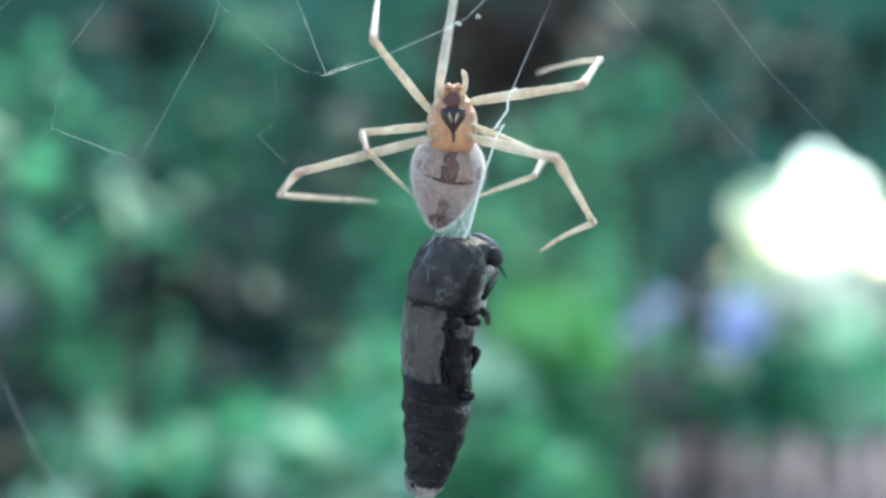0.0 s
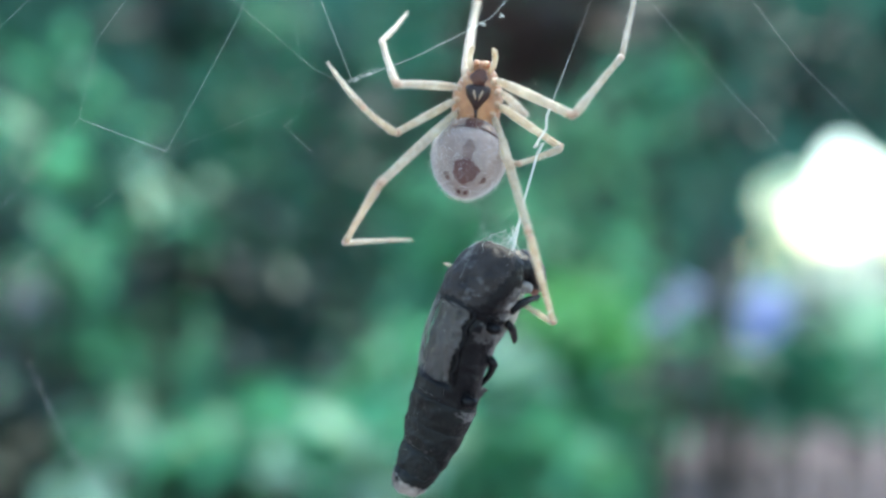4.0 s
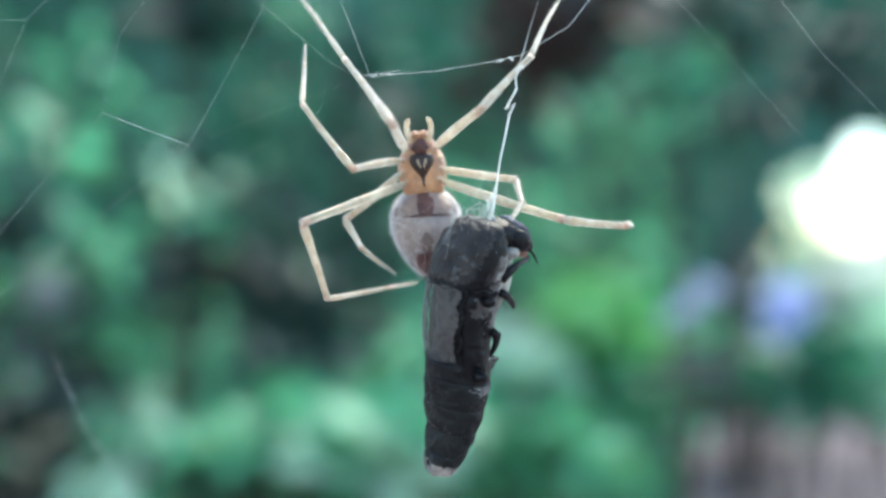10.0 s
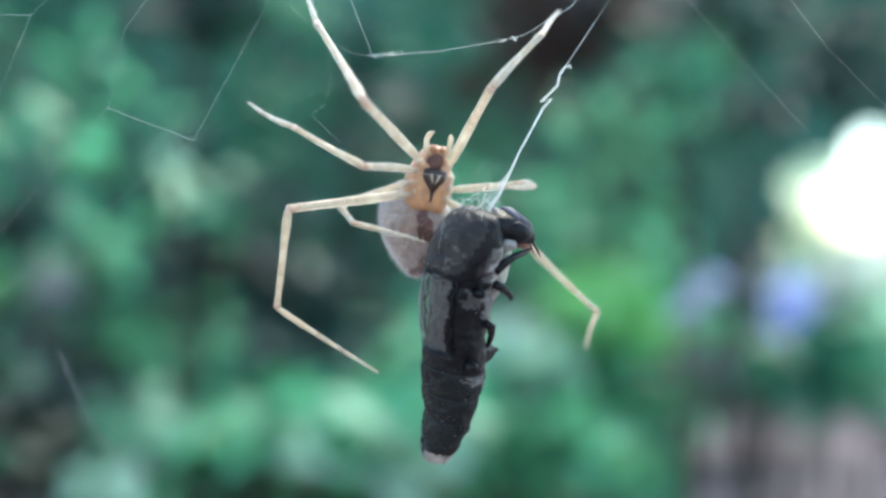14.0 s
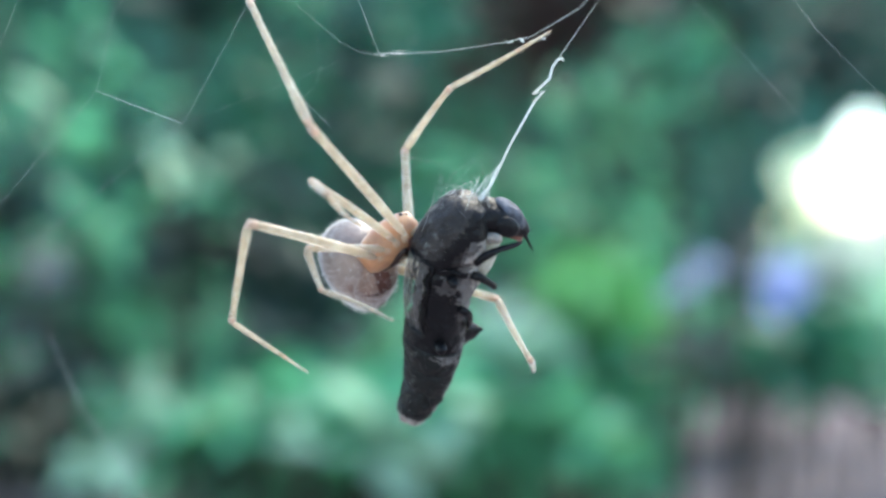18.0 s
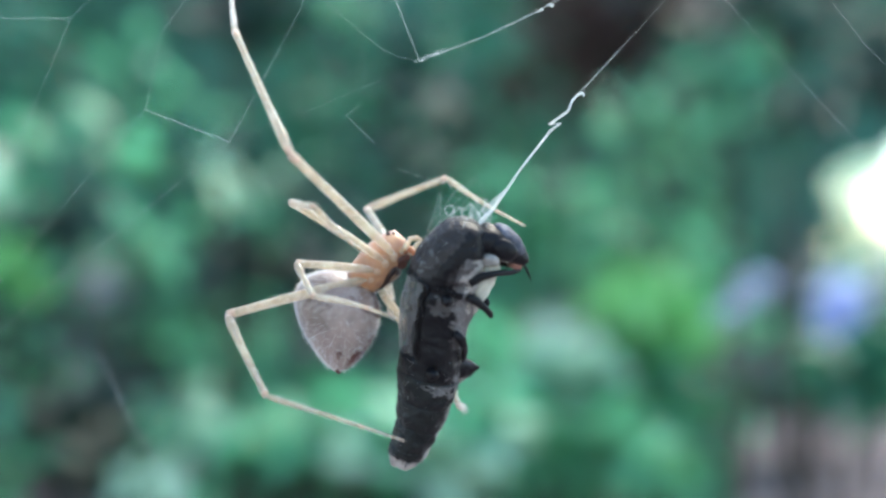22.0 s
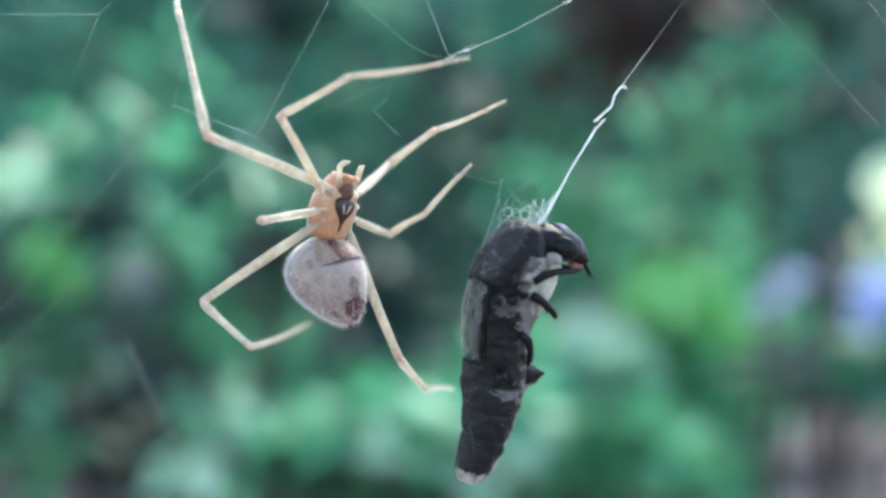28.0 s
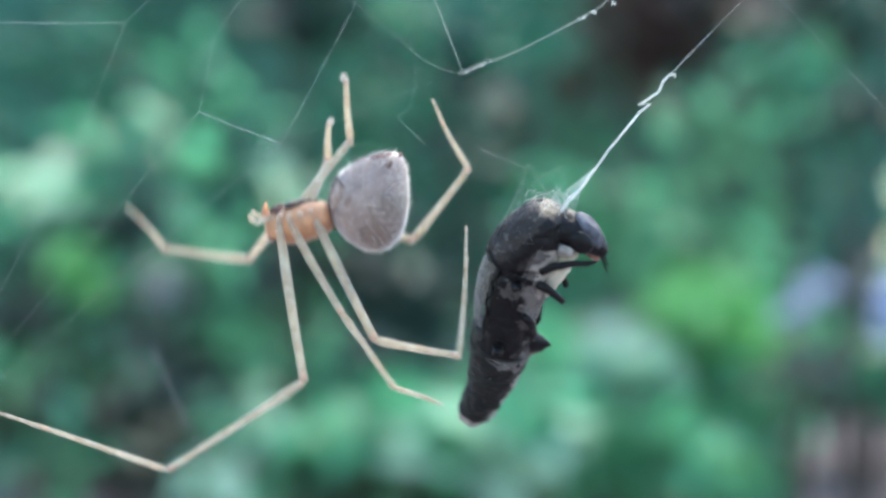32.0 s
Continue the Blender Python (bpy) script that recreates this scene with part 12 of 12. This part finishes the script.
    walk(part_of['R4','metatarsus'], [(0,mm(-2.71,-6.95,3.09,0,-44.3,90.9)), (.5,mm(-4.39,-6.16,.22,-12.4,-48.1,108)), (1,mm(-5.34,-4.38,-2.85,-26.5,-49,126.8)), 
        (1.5,mm(-5.7,-4.73,-1.48,-21.4,-52.6,120.2)), (2,mm(-5.84,-4.9,-.04,-15.1,-55.8,112.5)), (2.5,mm(-5.74,-4.58,-1.14,-1.6,-57.5,96.3)), 
        (3,mm(-5.51,-4.1,-2.1,12.5,-57,79.6)), (3.267,mm(-6.22,-4.22,-1.85,4.5,-55.7,89.2)), (3.5,mm(-6.76,-4.28,-1.6,-1.5,-54.1,96.5)), 
        (4,mm(-6.13,-4.34,-1.67,1.9,-66.3,92.6)), (4.5,mm(-4.27,-4.16,-2.03,124.1,-84.2,-30.6)), (5,mm(-2.03,-3.47,-2.68,163,-58.5,-70.6)), 
        (5.5,mm(-.98,-2.97,-3.06,165,-46.2,-73.1)), (5.733,mm(-4.11,-.86,-.13,170.2,-34.7,-81)), (6,mm(-3.13,-1.83,4.81,173.5,-20.2,-88)), 
        (6.267,mm(-2.72,.22,4.74,169.5,-39.2,-80.2)), (6.5,mm(-2.2,1.97,4.06,161.9,-54.2,-69.8)), (6.733,mm(-2.72,2.49,3.83,162.3,-60.2,-70.3)), 
        (7,mm(-3.33,3.12,3.38,163.2,-67.5,-71.3)), (7.267,mm(-4.6,4.19,1.37,153.8,-77.7,-61.5)), (7.5,mm(-5.09,4.36,-.85,118.4,-84.7,-25.8)), 
        (7.733,mm(-4.41,.44,-.86,140.9,-75.3,-48.6)), (8,mm(-1.95,-4.26,.37,146.1,-63.2,-54.1)), (8.267,mm(-4.03,-4.61,.41,131.2,-83.3,-38.7)), 
        (8.5,mm(-5.57,-4.89,-.18,-16.2,-79.4,109)), (8.733,mm(-5.17,-5.13,-.38,-4.3,-64.7,96.7)), (9,mm(-4.58,-5.29,-.58,-1,-46.2,92.7)), 
        (9.5,mm(-4.8,-4.74,-1,1.3,-47.9,89.5)), (10,mm(-4.99,-4.16,-1.41,3.9,-49.5,86)), (10.5,mm(-5.73,-4.79,-1.55,-19.3,-53.8,115.4)), 
        (11,mm(-6.31,-5.38,-1.75,-43.2,-50.3,145.4)), (11.5,mm(-6.18,-4.61,-1.34,-18.2,-47.6,112.6)), (12,mm(-5.86,-3.87,-1.02,-.6,-37.2,86.9)), 
        (12.5,mm(-5.26,-4.38,-1.19,-.1,-40.7,86.1)), (13,mm(-4.57,-4.82,-1.34,.4,-44.2,85.3)), (13.5,mm(-5.31,-5.13,-1.21,-9.6,-32,101.5)), 
        (14,mm(-5.92,-5.32,-1.06,-14.8,-18.2,113.6)), (14.267,mm(-6.28,-4.81,-.13,-13.8,-11,109.6)), (14.5,mm(-6.47,-4.32,.63,-13.4,-5.1,106.5)), 
        (15,mm(-6.64,-4.23,.41,-13.3,.3,103.7)), (15.5,mm(-6.69,-4.08,-.11,-13.9,12.1,97.5)), (16,mm(-6.31,-3.99,-.6,-16,23.7,90.7)), 
        (16.5,mm(-6.01,-3.96,-.77,-17.6,28.9,87.2)), (16.733,mm(-5.96,-3.67,.14,-16.2,31.6,89.9)), (17,mm(-5.7,-3.39,1.33,-14.3,34.9,93.5)), 
        (17.5,mm(-6.02,-3.07,1.01,-16.1,27.4,89.9)), (18,mm(-6.22,-2.74,.69,-17.4,19.9,86.8)), (18.5,mm(-6.62,-3.49,-.35,-19.1,25.8,82.4)), 
        (19,mm(-6.21,-4.16,-.75,-21.4,31.6,77.6)), (19.5,mm(-5.86,-4.75,.34,-15.5,29.3,89.1)), (20,mm(-5.34,-5.21,1.42,-10.4,26.1,100.1)), 
        (20.5,mm(-5.19,-6.08,1.43,-10.6,29.7,99.7)), (21,mm(-4.92,-6.8,1.33,-10.8,33.3,99.3)), (21.5,mm(-5.77,-5.54,-.31,-22.7,41.9,79.9)), 
        (22,mm(-5.92,-3.63,-1.85,-39.3,46.4,56.3)), (22.5,mm(-6.18,-3.59,-.82,-33.3,41.5,64.9)), (23,mm(-6.29,-3.47,.24,-28.7,36.1,72.2)), 
        (23.5,mm(-6.56,-3.19,.5,-26.6,28.5,76.2)), (24,mm(-6.58,-2.84,.93,-25.2,20.9,79.7)), (24.5,mm(-6.48,-2.86,.79,-23.3,13,86.1)), 
        (25,mm(-6.24,-2.85,.65,-22.4,4.9,92.1)), (25.267,mm(-6.45,-2.61,.62,-21.5,11.4,98.2)), (25.5,mm(-6.6,-2.41,.61,-20.2,16.6,103.4)), 
        (26,mm(-6.71,-2.62,.42,-21,23.4,101.2)), (26.5,mm(-6.82,-3.12,.09,-24,38.2,95.4)), (27,mm(-6.75,-3.67,-.11,-30.3,52.5,86.6)), 
        (27.5,mm(-6.65,-3.92,-.16,-35.3,58.7,80.5)), (27.733,mm(-6.26,-3.77,-1.15,-74.6,73.3,38.2)), (28,mm(-5.58,-3.53,-2.13,-145.8,64,-36.7)), 
        (28.5,mm(-5.26,-3.14,-2.68,-137.6,68,-27.8)), (29,mm(-4.89,-2.74,-3.14,-126,71.4,-15.4)), (29.5,mm(-6.21,-2.09,-2.09,-67.4,56.3,48.1)), 
        (30,mm(-7.25,-1.48,-.6,-54,29.7,67.2)), (30.267,mm(-7.63,-3.5,.26,-40.8,26,94.9)), (30.5,mm(-7.38,-5.05,1.14,-32.8,19.3,115.6)), 
        (30.733,mm(-7.14,-5.22,2.03,-30.9,24.3,120.5)), (31,mm(-6.69,-5.32,3.08,-27.9,30.1,127.2)), (31.267,mm(-5.09,-5.43,4.83,-27.9,22.4,127.2)), 
        (31.5,mm(-3.51,-5.24,5.93,-27.9,16.1,127.2)), (31.733,mm(-4.41,-4.85,5.62,-31.3,29.4,118.6)), (32,mm(-5.44,-4.29,5.1,-40,44.7,104.2))])
    walk(prey, [(0,mm(2.64,-1.6,350.95,12.3,-3.5,42.1)), (0.5,mm(2.45,-1.6,350.79,13.3,-6.9,43.6)), (1,mm(2.83,-1.6,350.68,13.9,-4.9,37)), 
        (1.5,mm(2.81,-1.6,350.52,19.5,2.6,28.2)), (2,mm(2.43,-1.6,350.38,15.7,-0.1,29.9)), (2.5,mm(2.55,-1.6,350.4,16.7,7.3,21.8)), 
        (3,mm(2.8,-1.6,350.6,24.4,0.9,33.3)), (3.2,mm(2.94,-1.6,350.41,24.8,1.3,24.8)), (3.5,mm(3.34,-1.6,350.22,23.4,8.1,31.7)), 
        (5.5,mm(3.02,-1.6,351.08,12.5,15.6,36.2)), (6,mm(1.73,-1.6,350.93,14.5,10.5,20)), (6.5,mm(1.85,-1.6,350.56,15.3,2.7,34.6)), 
        (7,mm(2.13,-1.6,350.79,21.2,8.9,31.4)), (7.5,mm(1.8,-1.6,350.71,17.6,7.5,32)), (8,mm(1.6,-1.6,350.4,17.7,-0.3,31.4)), 
        (8.5,mm(1.99,-1.6,350.4,21.6,-2.6,30.5)), (9,mm(2.28,-1.6,350.51,21.7,-1.4,32.8)), (9.5,mm(1.58,-1.6,350.87,17.2,2,33.1)), 
        (10,mm(1.69,-1.6,351.09,13.8,-0.2,33)), (10.5,mm(1.87,-1.6,351.08,16.4,5.7,31)), (11,mm(1.95,-1.6,350.75,15.9,-4.3,33)), 
        (11.5,mm(2.06,-1.6,350.87,14.2,5.8,36.5)), (12,mm(1.97,-1.6,350.89,16.8,5,28.5)), (12.5,mm(1.58,-1.6,351,16,2.5,34.6)), 
        (13,mm(1.7,-1.6,351.15,14.4,-0.4,31.5)), (13.5,mm(1.62,-1.6,351.29,14.1,-3.1,36.2)), (14,mm(1.39,-1.6,351.26,15.9,1.2,24.7)), 
        (14.5,mm(1.62,-1.6,350.94,22,-2.8,32)), (16.5,mm(1.81,-1.6,351.26,24,5.7,17.7)), (17,mm(1.51,-1.6,351.19,24.5,12.4,10.7)), 
        (17.5,mm(1.42,-1.6,351.21,26.4,9,18.9)), (18,mm(1.39,-1.6,351.12,27.2,6.8,11.6)), (18.5,mm(1.12,-1.6,351.25,27.3,4.9,22.2)), 
        (19,mm(0.41,-1.6,351.13,26,18.5,9.1)), (19.5,mm(0.71,-1.6,351.09,22,13.5,8.9)), (20,mm(-0.3,-1.6,351.04,18.2,15.7,13.8)), 
        (20.5,mm(-0.13,-1.6,350.96,17.9,13,9.8)), (21,mm(-0.31,-1.6,350.95,25.9,8.5,-9.6)), (21.5,mm(-0.56,-1.6,350.83,21.4,3.6,-11.8)), 
        (22,mm(-0.31,-1.6,350.95,14.8,11.7,8.4)), (22.5,mm(0.74,-1.6,350.95,7.5,19.2,2.7)), (23,mm(0.41,-1.6,351.28,11.9,23.2,6.9)), 
        (23.5,mm(-0.31,-1.6,351.09,17.6,21.9,9.6)), (24,mm(0.22,-1.6,350.99,16.6,18.9,9.7)), (24.5,mm(-0.23,-1.6,351.11,23.7,19.3,9.3)), 
        (25,mm(-0.15,-1.6,351.37,20.7,11.4,6.7)), (25.5,mm(0.07,-1.6,351.26,23.9,14.5,12.3)), (27.5,mm(0.22,-1.6,351.12,19.1,15,12.7)), 
        (28,mm(0.93,-1.6,350.68,7.4,9.8,10.7)), (28.5,mm(0.91,-1.6,350.6,10.2,10,8.5)), (29,mm(1.01,-1.6,350.78,6.1,7.8,13.6)), 
        (29.5,mm(1.6,-1.6,350.79,6.4,10.4,18.8)), (30,mm(1.95,-1.6,350.82,14.7,12.2,10.2)), (30.5,mm(1.6,-1.6,350.96,22.1,9.9,14.9)), 
        (31,mm(1.41,-1.6,351.46,20.4,19.3,0.5)), (31.2,mm(0.78,-1.6,351.56,20.9,22,3.8)), (31.5,mm(0.43,-1.6,351.76,33.5,22.4,11.6)), 
        (31.8,mm(0.75,-1.6,351.6,31,23.8,2.7)), (32,mm(0.84,-1.6,351.54,26.3,18,1))])
    walk(dragline, [(0,mm(3.24,-1.06,350.98,1.3,17.9,0)), (0.5,mm(3.09,-1.05,351.06,1.6,18,0)), (1,mm(3.52,-1.11,350.98,1,12.4,0)), 
        (1.5,mm(3.56,-1.21,350.68,0,11.8,0)), (2,mm(3.16,-1.19,350.49,0.1,15.3,0)), (2.5,mm(3.35,-1.29,350.54,-0.9,15.1,0)), 
        (3,mm(3.47,-1.14,350.6,0.5,15.7,0)), (3.2,mm(3.64,-1.25,350.29,-0.4,15.7,0)), (3.5,mm(3.93,-1.17,349.81,0.4,15.4,0)), 
        (5.5,mm(3.46,-1.14,350.24,0.7,15.8,0)), (6,mm(2.46,-1.32,350.76,-1.2,20.3,0)), (6.5,mm(2.59,-1.14,350.73,0.7,20,0)), 
        (7,mm(2.8,-1.18,350.66,0.3,18.7,0)), (7.5,mm(2.55,-1.17,350.79,0.3,21.2,0)), (8,mm(2.48,-1.17,350.86,0.3,21.9,0)), 
        (8.5,mm(2.83,-1.18,350.83,0.2,20.2,0)), (9,mm(3.08,-1.15,350.85,0.5,19.6,0)), (9.5,mm(2.34,-1.15,351.08,0.5,19,0)), 
        (10,mm(2.34,-1.15,350.97,0.4,10.9,0)), (10.5,mm(2.55,-1.18,350.99,0.2,14.6,0)), (11,mm(2.69,-1.15,350.97,0.5,19.1,0)), 
        (11.5,mm(2.74,-1.12,350.86,0.9,22.5,0)), (12,mm(2.66,-1.21,350.78,-0,27.2,0)), (12.5,mm(2.36,-1.14,351.14,0.7,29.5,0)), 
        (13,mm(2.47,-1.17,351.28,0.3,27.4,0)), (13.5,mm(2.32,-1.12,351.39,0.8,28.2,0)), (14,mm(2.25,-1.25,351.45,-0.6,28,0)), 
        (14.5,mm(2.51,-1.16,351.37,0.3,26.6,0)), (16.5,mm(2.74,-1.33,351.46,-1.5,29.5,0)), (17,mm(2.24,-1.44,350.93,-2.6,29.6,0)), 
        (17.5,mm(2.18,-1.32,351.08,-1.5,30.1,0)), (18,mm(2.25,-1.41,351.15,-2.4,29,0)), (18.5,mm(1.81,-1.28,351.08,-1,32.1,0)), 
        (19,mm(1.31,-1.45,351.07,-3,35.9,0)), (19.5,mm(1.35,-1.47,350.66,-3,31.1,0)), (20,mm(0.48,-1.4,350.85,-2.3,36.5,0)), 
        (20.5,mm(0.82,-1.44,351,-2.8,36.2,0)), (21,mm(1.38,-1.78,351.03,-6.7,33.5,0)), (21.5,mm(0.66,-1.69,351.27,-6,39.5,0)), 
        (22,mm(0.63,-1.46,350.97,-3.1,37.3,0)), (22.5,mm(1.42,-1.57,350.53,-4,29.7,0)), (23,mm(1.06,-1.51,350.83,-3.6,35,0)), 
        (23.5,mm(0.59,-1.45,350.98,-3,38.9,0)), (24,mm(0.88,-1.47,350.58,-2.9,34,0)), (24.5,mm(0.62,-1.45,350.97,-2.8,35.8,0)), 
        (25,mm(0.63,-1.49,351.18,-3.2,34.6,0)), (25.5,mm(0.76,-1.42,350.94,-2.3,36.6,0)), (27.5,mm(0.85,-1.42,350.72,-2.3,35.3,0)), 
        (28,mm(1.75,-1.44,350.58,-2.7,30.9,0)), (28.5,mm(1.76,-1.47,350.55,-2.9,30.3,0)), (29,mm(1.72,-1.41,350.54,-2.3,30.2,0)), 
        (29.5,mm(2.3,-1.35,350.53,-1.5,27.8,0)), (30,mm(2.71,-1.45,350.61,-2.6,27.3,0)), (30.5,mm(2.47,-1.37,351,-1.9,29,0)), 
        (31,mm(2.23,-1.57,351.29,-4.4,32,0)), (31.2,mm(1.79,-1.51,351.6,-4,37.5,0)), (31.5,mm(1.46,-1.41,351.79,-3,41.9,0)), 
        (31.8,mm(1.87,-1.51,351.73,-3.9,39.1,0)), (32,mm(2.01,-1.53,351.78,-4,38.7,0))])
    walk(beaded, [(0,mm(-2.02,.5,357.55,0,-21.6,0)), (1,mm(-2.18,.5,357.49,0,-22.8,0)), (2,mm(-2.15,.5,357.31,0,-23.6,0)), (3,mm(-2.19,.5,357.29,0,-23.6,0)), 
        (3.5,mm(-2.13,.5,357,0,-23.8,0)), (5.5,mm(-1.69,.5,356.84,0,-24.2,0)), (6,mm(-1.61,.5,356.98,0,-25.3,0)), (7,mm(-1.7,.5,356.45,0,-12.1,0)), 
        (8,mm(-1.91,.5,357.03,0,-23.3,0)), (9,mm(-1.87,.5,357.21,0,-22.2,0)), (10,mm(-2.2,.5,356.87,0,-7,0)), (11,mm(-2.22,.5,357,0,-9.6,0)), 
        (12,mm(-2.01,.5,357.15,0,-11.2,0)), (13,mm(-2.21,.5,357.5,0,-8.1,0)), (14,mm(-2.27,.5,357.44,0,-7.1,0)), (16.5,mm(-1.94,.5,357.19,0,-8.2,0)), 
        (17,mm(-1.8,.5,356.85,0,-6.2,0)), (18,mm(-1.61,.5,356.83,0,-6.1,0)), (19,mm(-1.74,.5,357.23,0,-23.1,0)), (20,mm(-1.74,.5,357.21,0,-24,0)), 
        (21,mm(-1.76,.5,357.2,0,-21.9,0)), (22,mm(-1.8,.5,357.3,0,-22.6,0)), (23,mm(-1.62,.5,357.37,0,-22.3,0)), (24,mm(-1.55,.5,357.41,0,-22.9,0)), 
        (25,mm(-1.54,.5,357.59,0,-22.6,0)), (25.5,mm(-1.29,.5,357.39,0,-23.5,0)), (27.5,mm(-1.58,.5,357.31,0,-26.4,0)), (28,mm(-1.66,.5,357.18,0,-25.1,0)), 
        (29,mm(-1.93,.5,357.21,0,-25.1,0)), (30,mm(-1.73,.5,357.21,0,-25.9,0)), (31,mm(-1.73,.5,357.65,0,-23.2,0)), (31.5,mm(-1.68,.5,358.27,0,-23.6,0)), 
        (32,mm(-2.06,.5,356.86,0,-24.5,0))])
    walk(strand, [(0,mm(-2.02,.5,357.55,0,0,0)), (1,mm(-2.18,.5,357.49,0,0,0)), (2,mm(-2.15,.5,357.31,0,0,0)), (3,mm(-2.19,.5,357.29,0,0,0)), 
        (3.5,mm(-2.13,.5,357,0,0,0)), (5.5,mm(-1.69,.5,356.84,0,0,0)), (6,mm(-1.61,.5,356.98,0,0,0)), (7,mm(-1.7,.5,356.45,0,0,0)), 
        (8,mm(-1.91,.5,357.03,0,0,0)), (9,mm(-1.87,.5,357.21,0,0,0)), (10,mm(-2.2,.5,356.87,0,0,0)), (11,mm(-2.22,.5,357,0,0,0)), 
        (12,mm(-2.01,.5,357.15,0,0,0)), (13,mm(-2.21,.5,357.5,0,0,0)), (14,mm(-2.27,.5,357.44,0,0,0)), (16.5,mm(-1.94,.5,357.19,0,0,0)), 
        (17,mm(-1.8,.5,356.85,0,0,0)), (18,mm(-1.61,.5,356.83,0,0,0)), (19,mm(-1.74,.5,357.23,0,0,0)), (20,mm(-1.74,.5,357.21,0,0,0)), 
        (21,mm(-1.76,.5,357.2,0,0,0)), (22,mm(-1.8,.5,357.3,0,0,0)), (23,mm(-1.62,.5,357.37,0,0,0)), (24,mm(-1.55,.5,357.41,0,0,0)), 
        (25,mm(-1.54,.5,357.59,0,0,0)), (25.5,mm(-1.29,.5,357.39,0,0,0)), (27.5,mm(-1.58,.5,357.31,0,0,0)), (28,mm(-1.66,.5,357.18,0,0,0)), 
        (29,mm(-1.93,.5,357.21,0,0,0)), (30,mm(-1.73,.5,357.21,0,0,0)), (30.5,mm(-1.71,.5,357.43,0,0,0)), (31,mm(-1.73,.5,357.65,0,0,0)), 
        (31.5,mm(-1.68,.5,358.27,0,0,0)), (32,mm(-2.06,.5,356.86,0,0,0))])


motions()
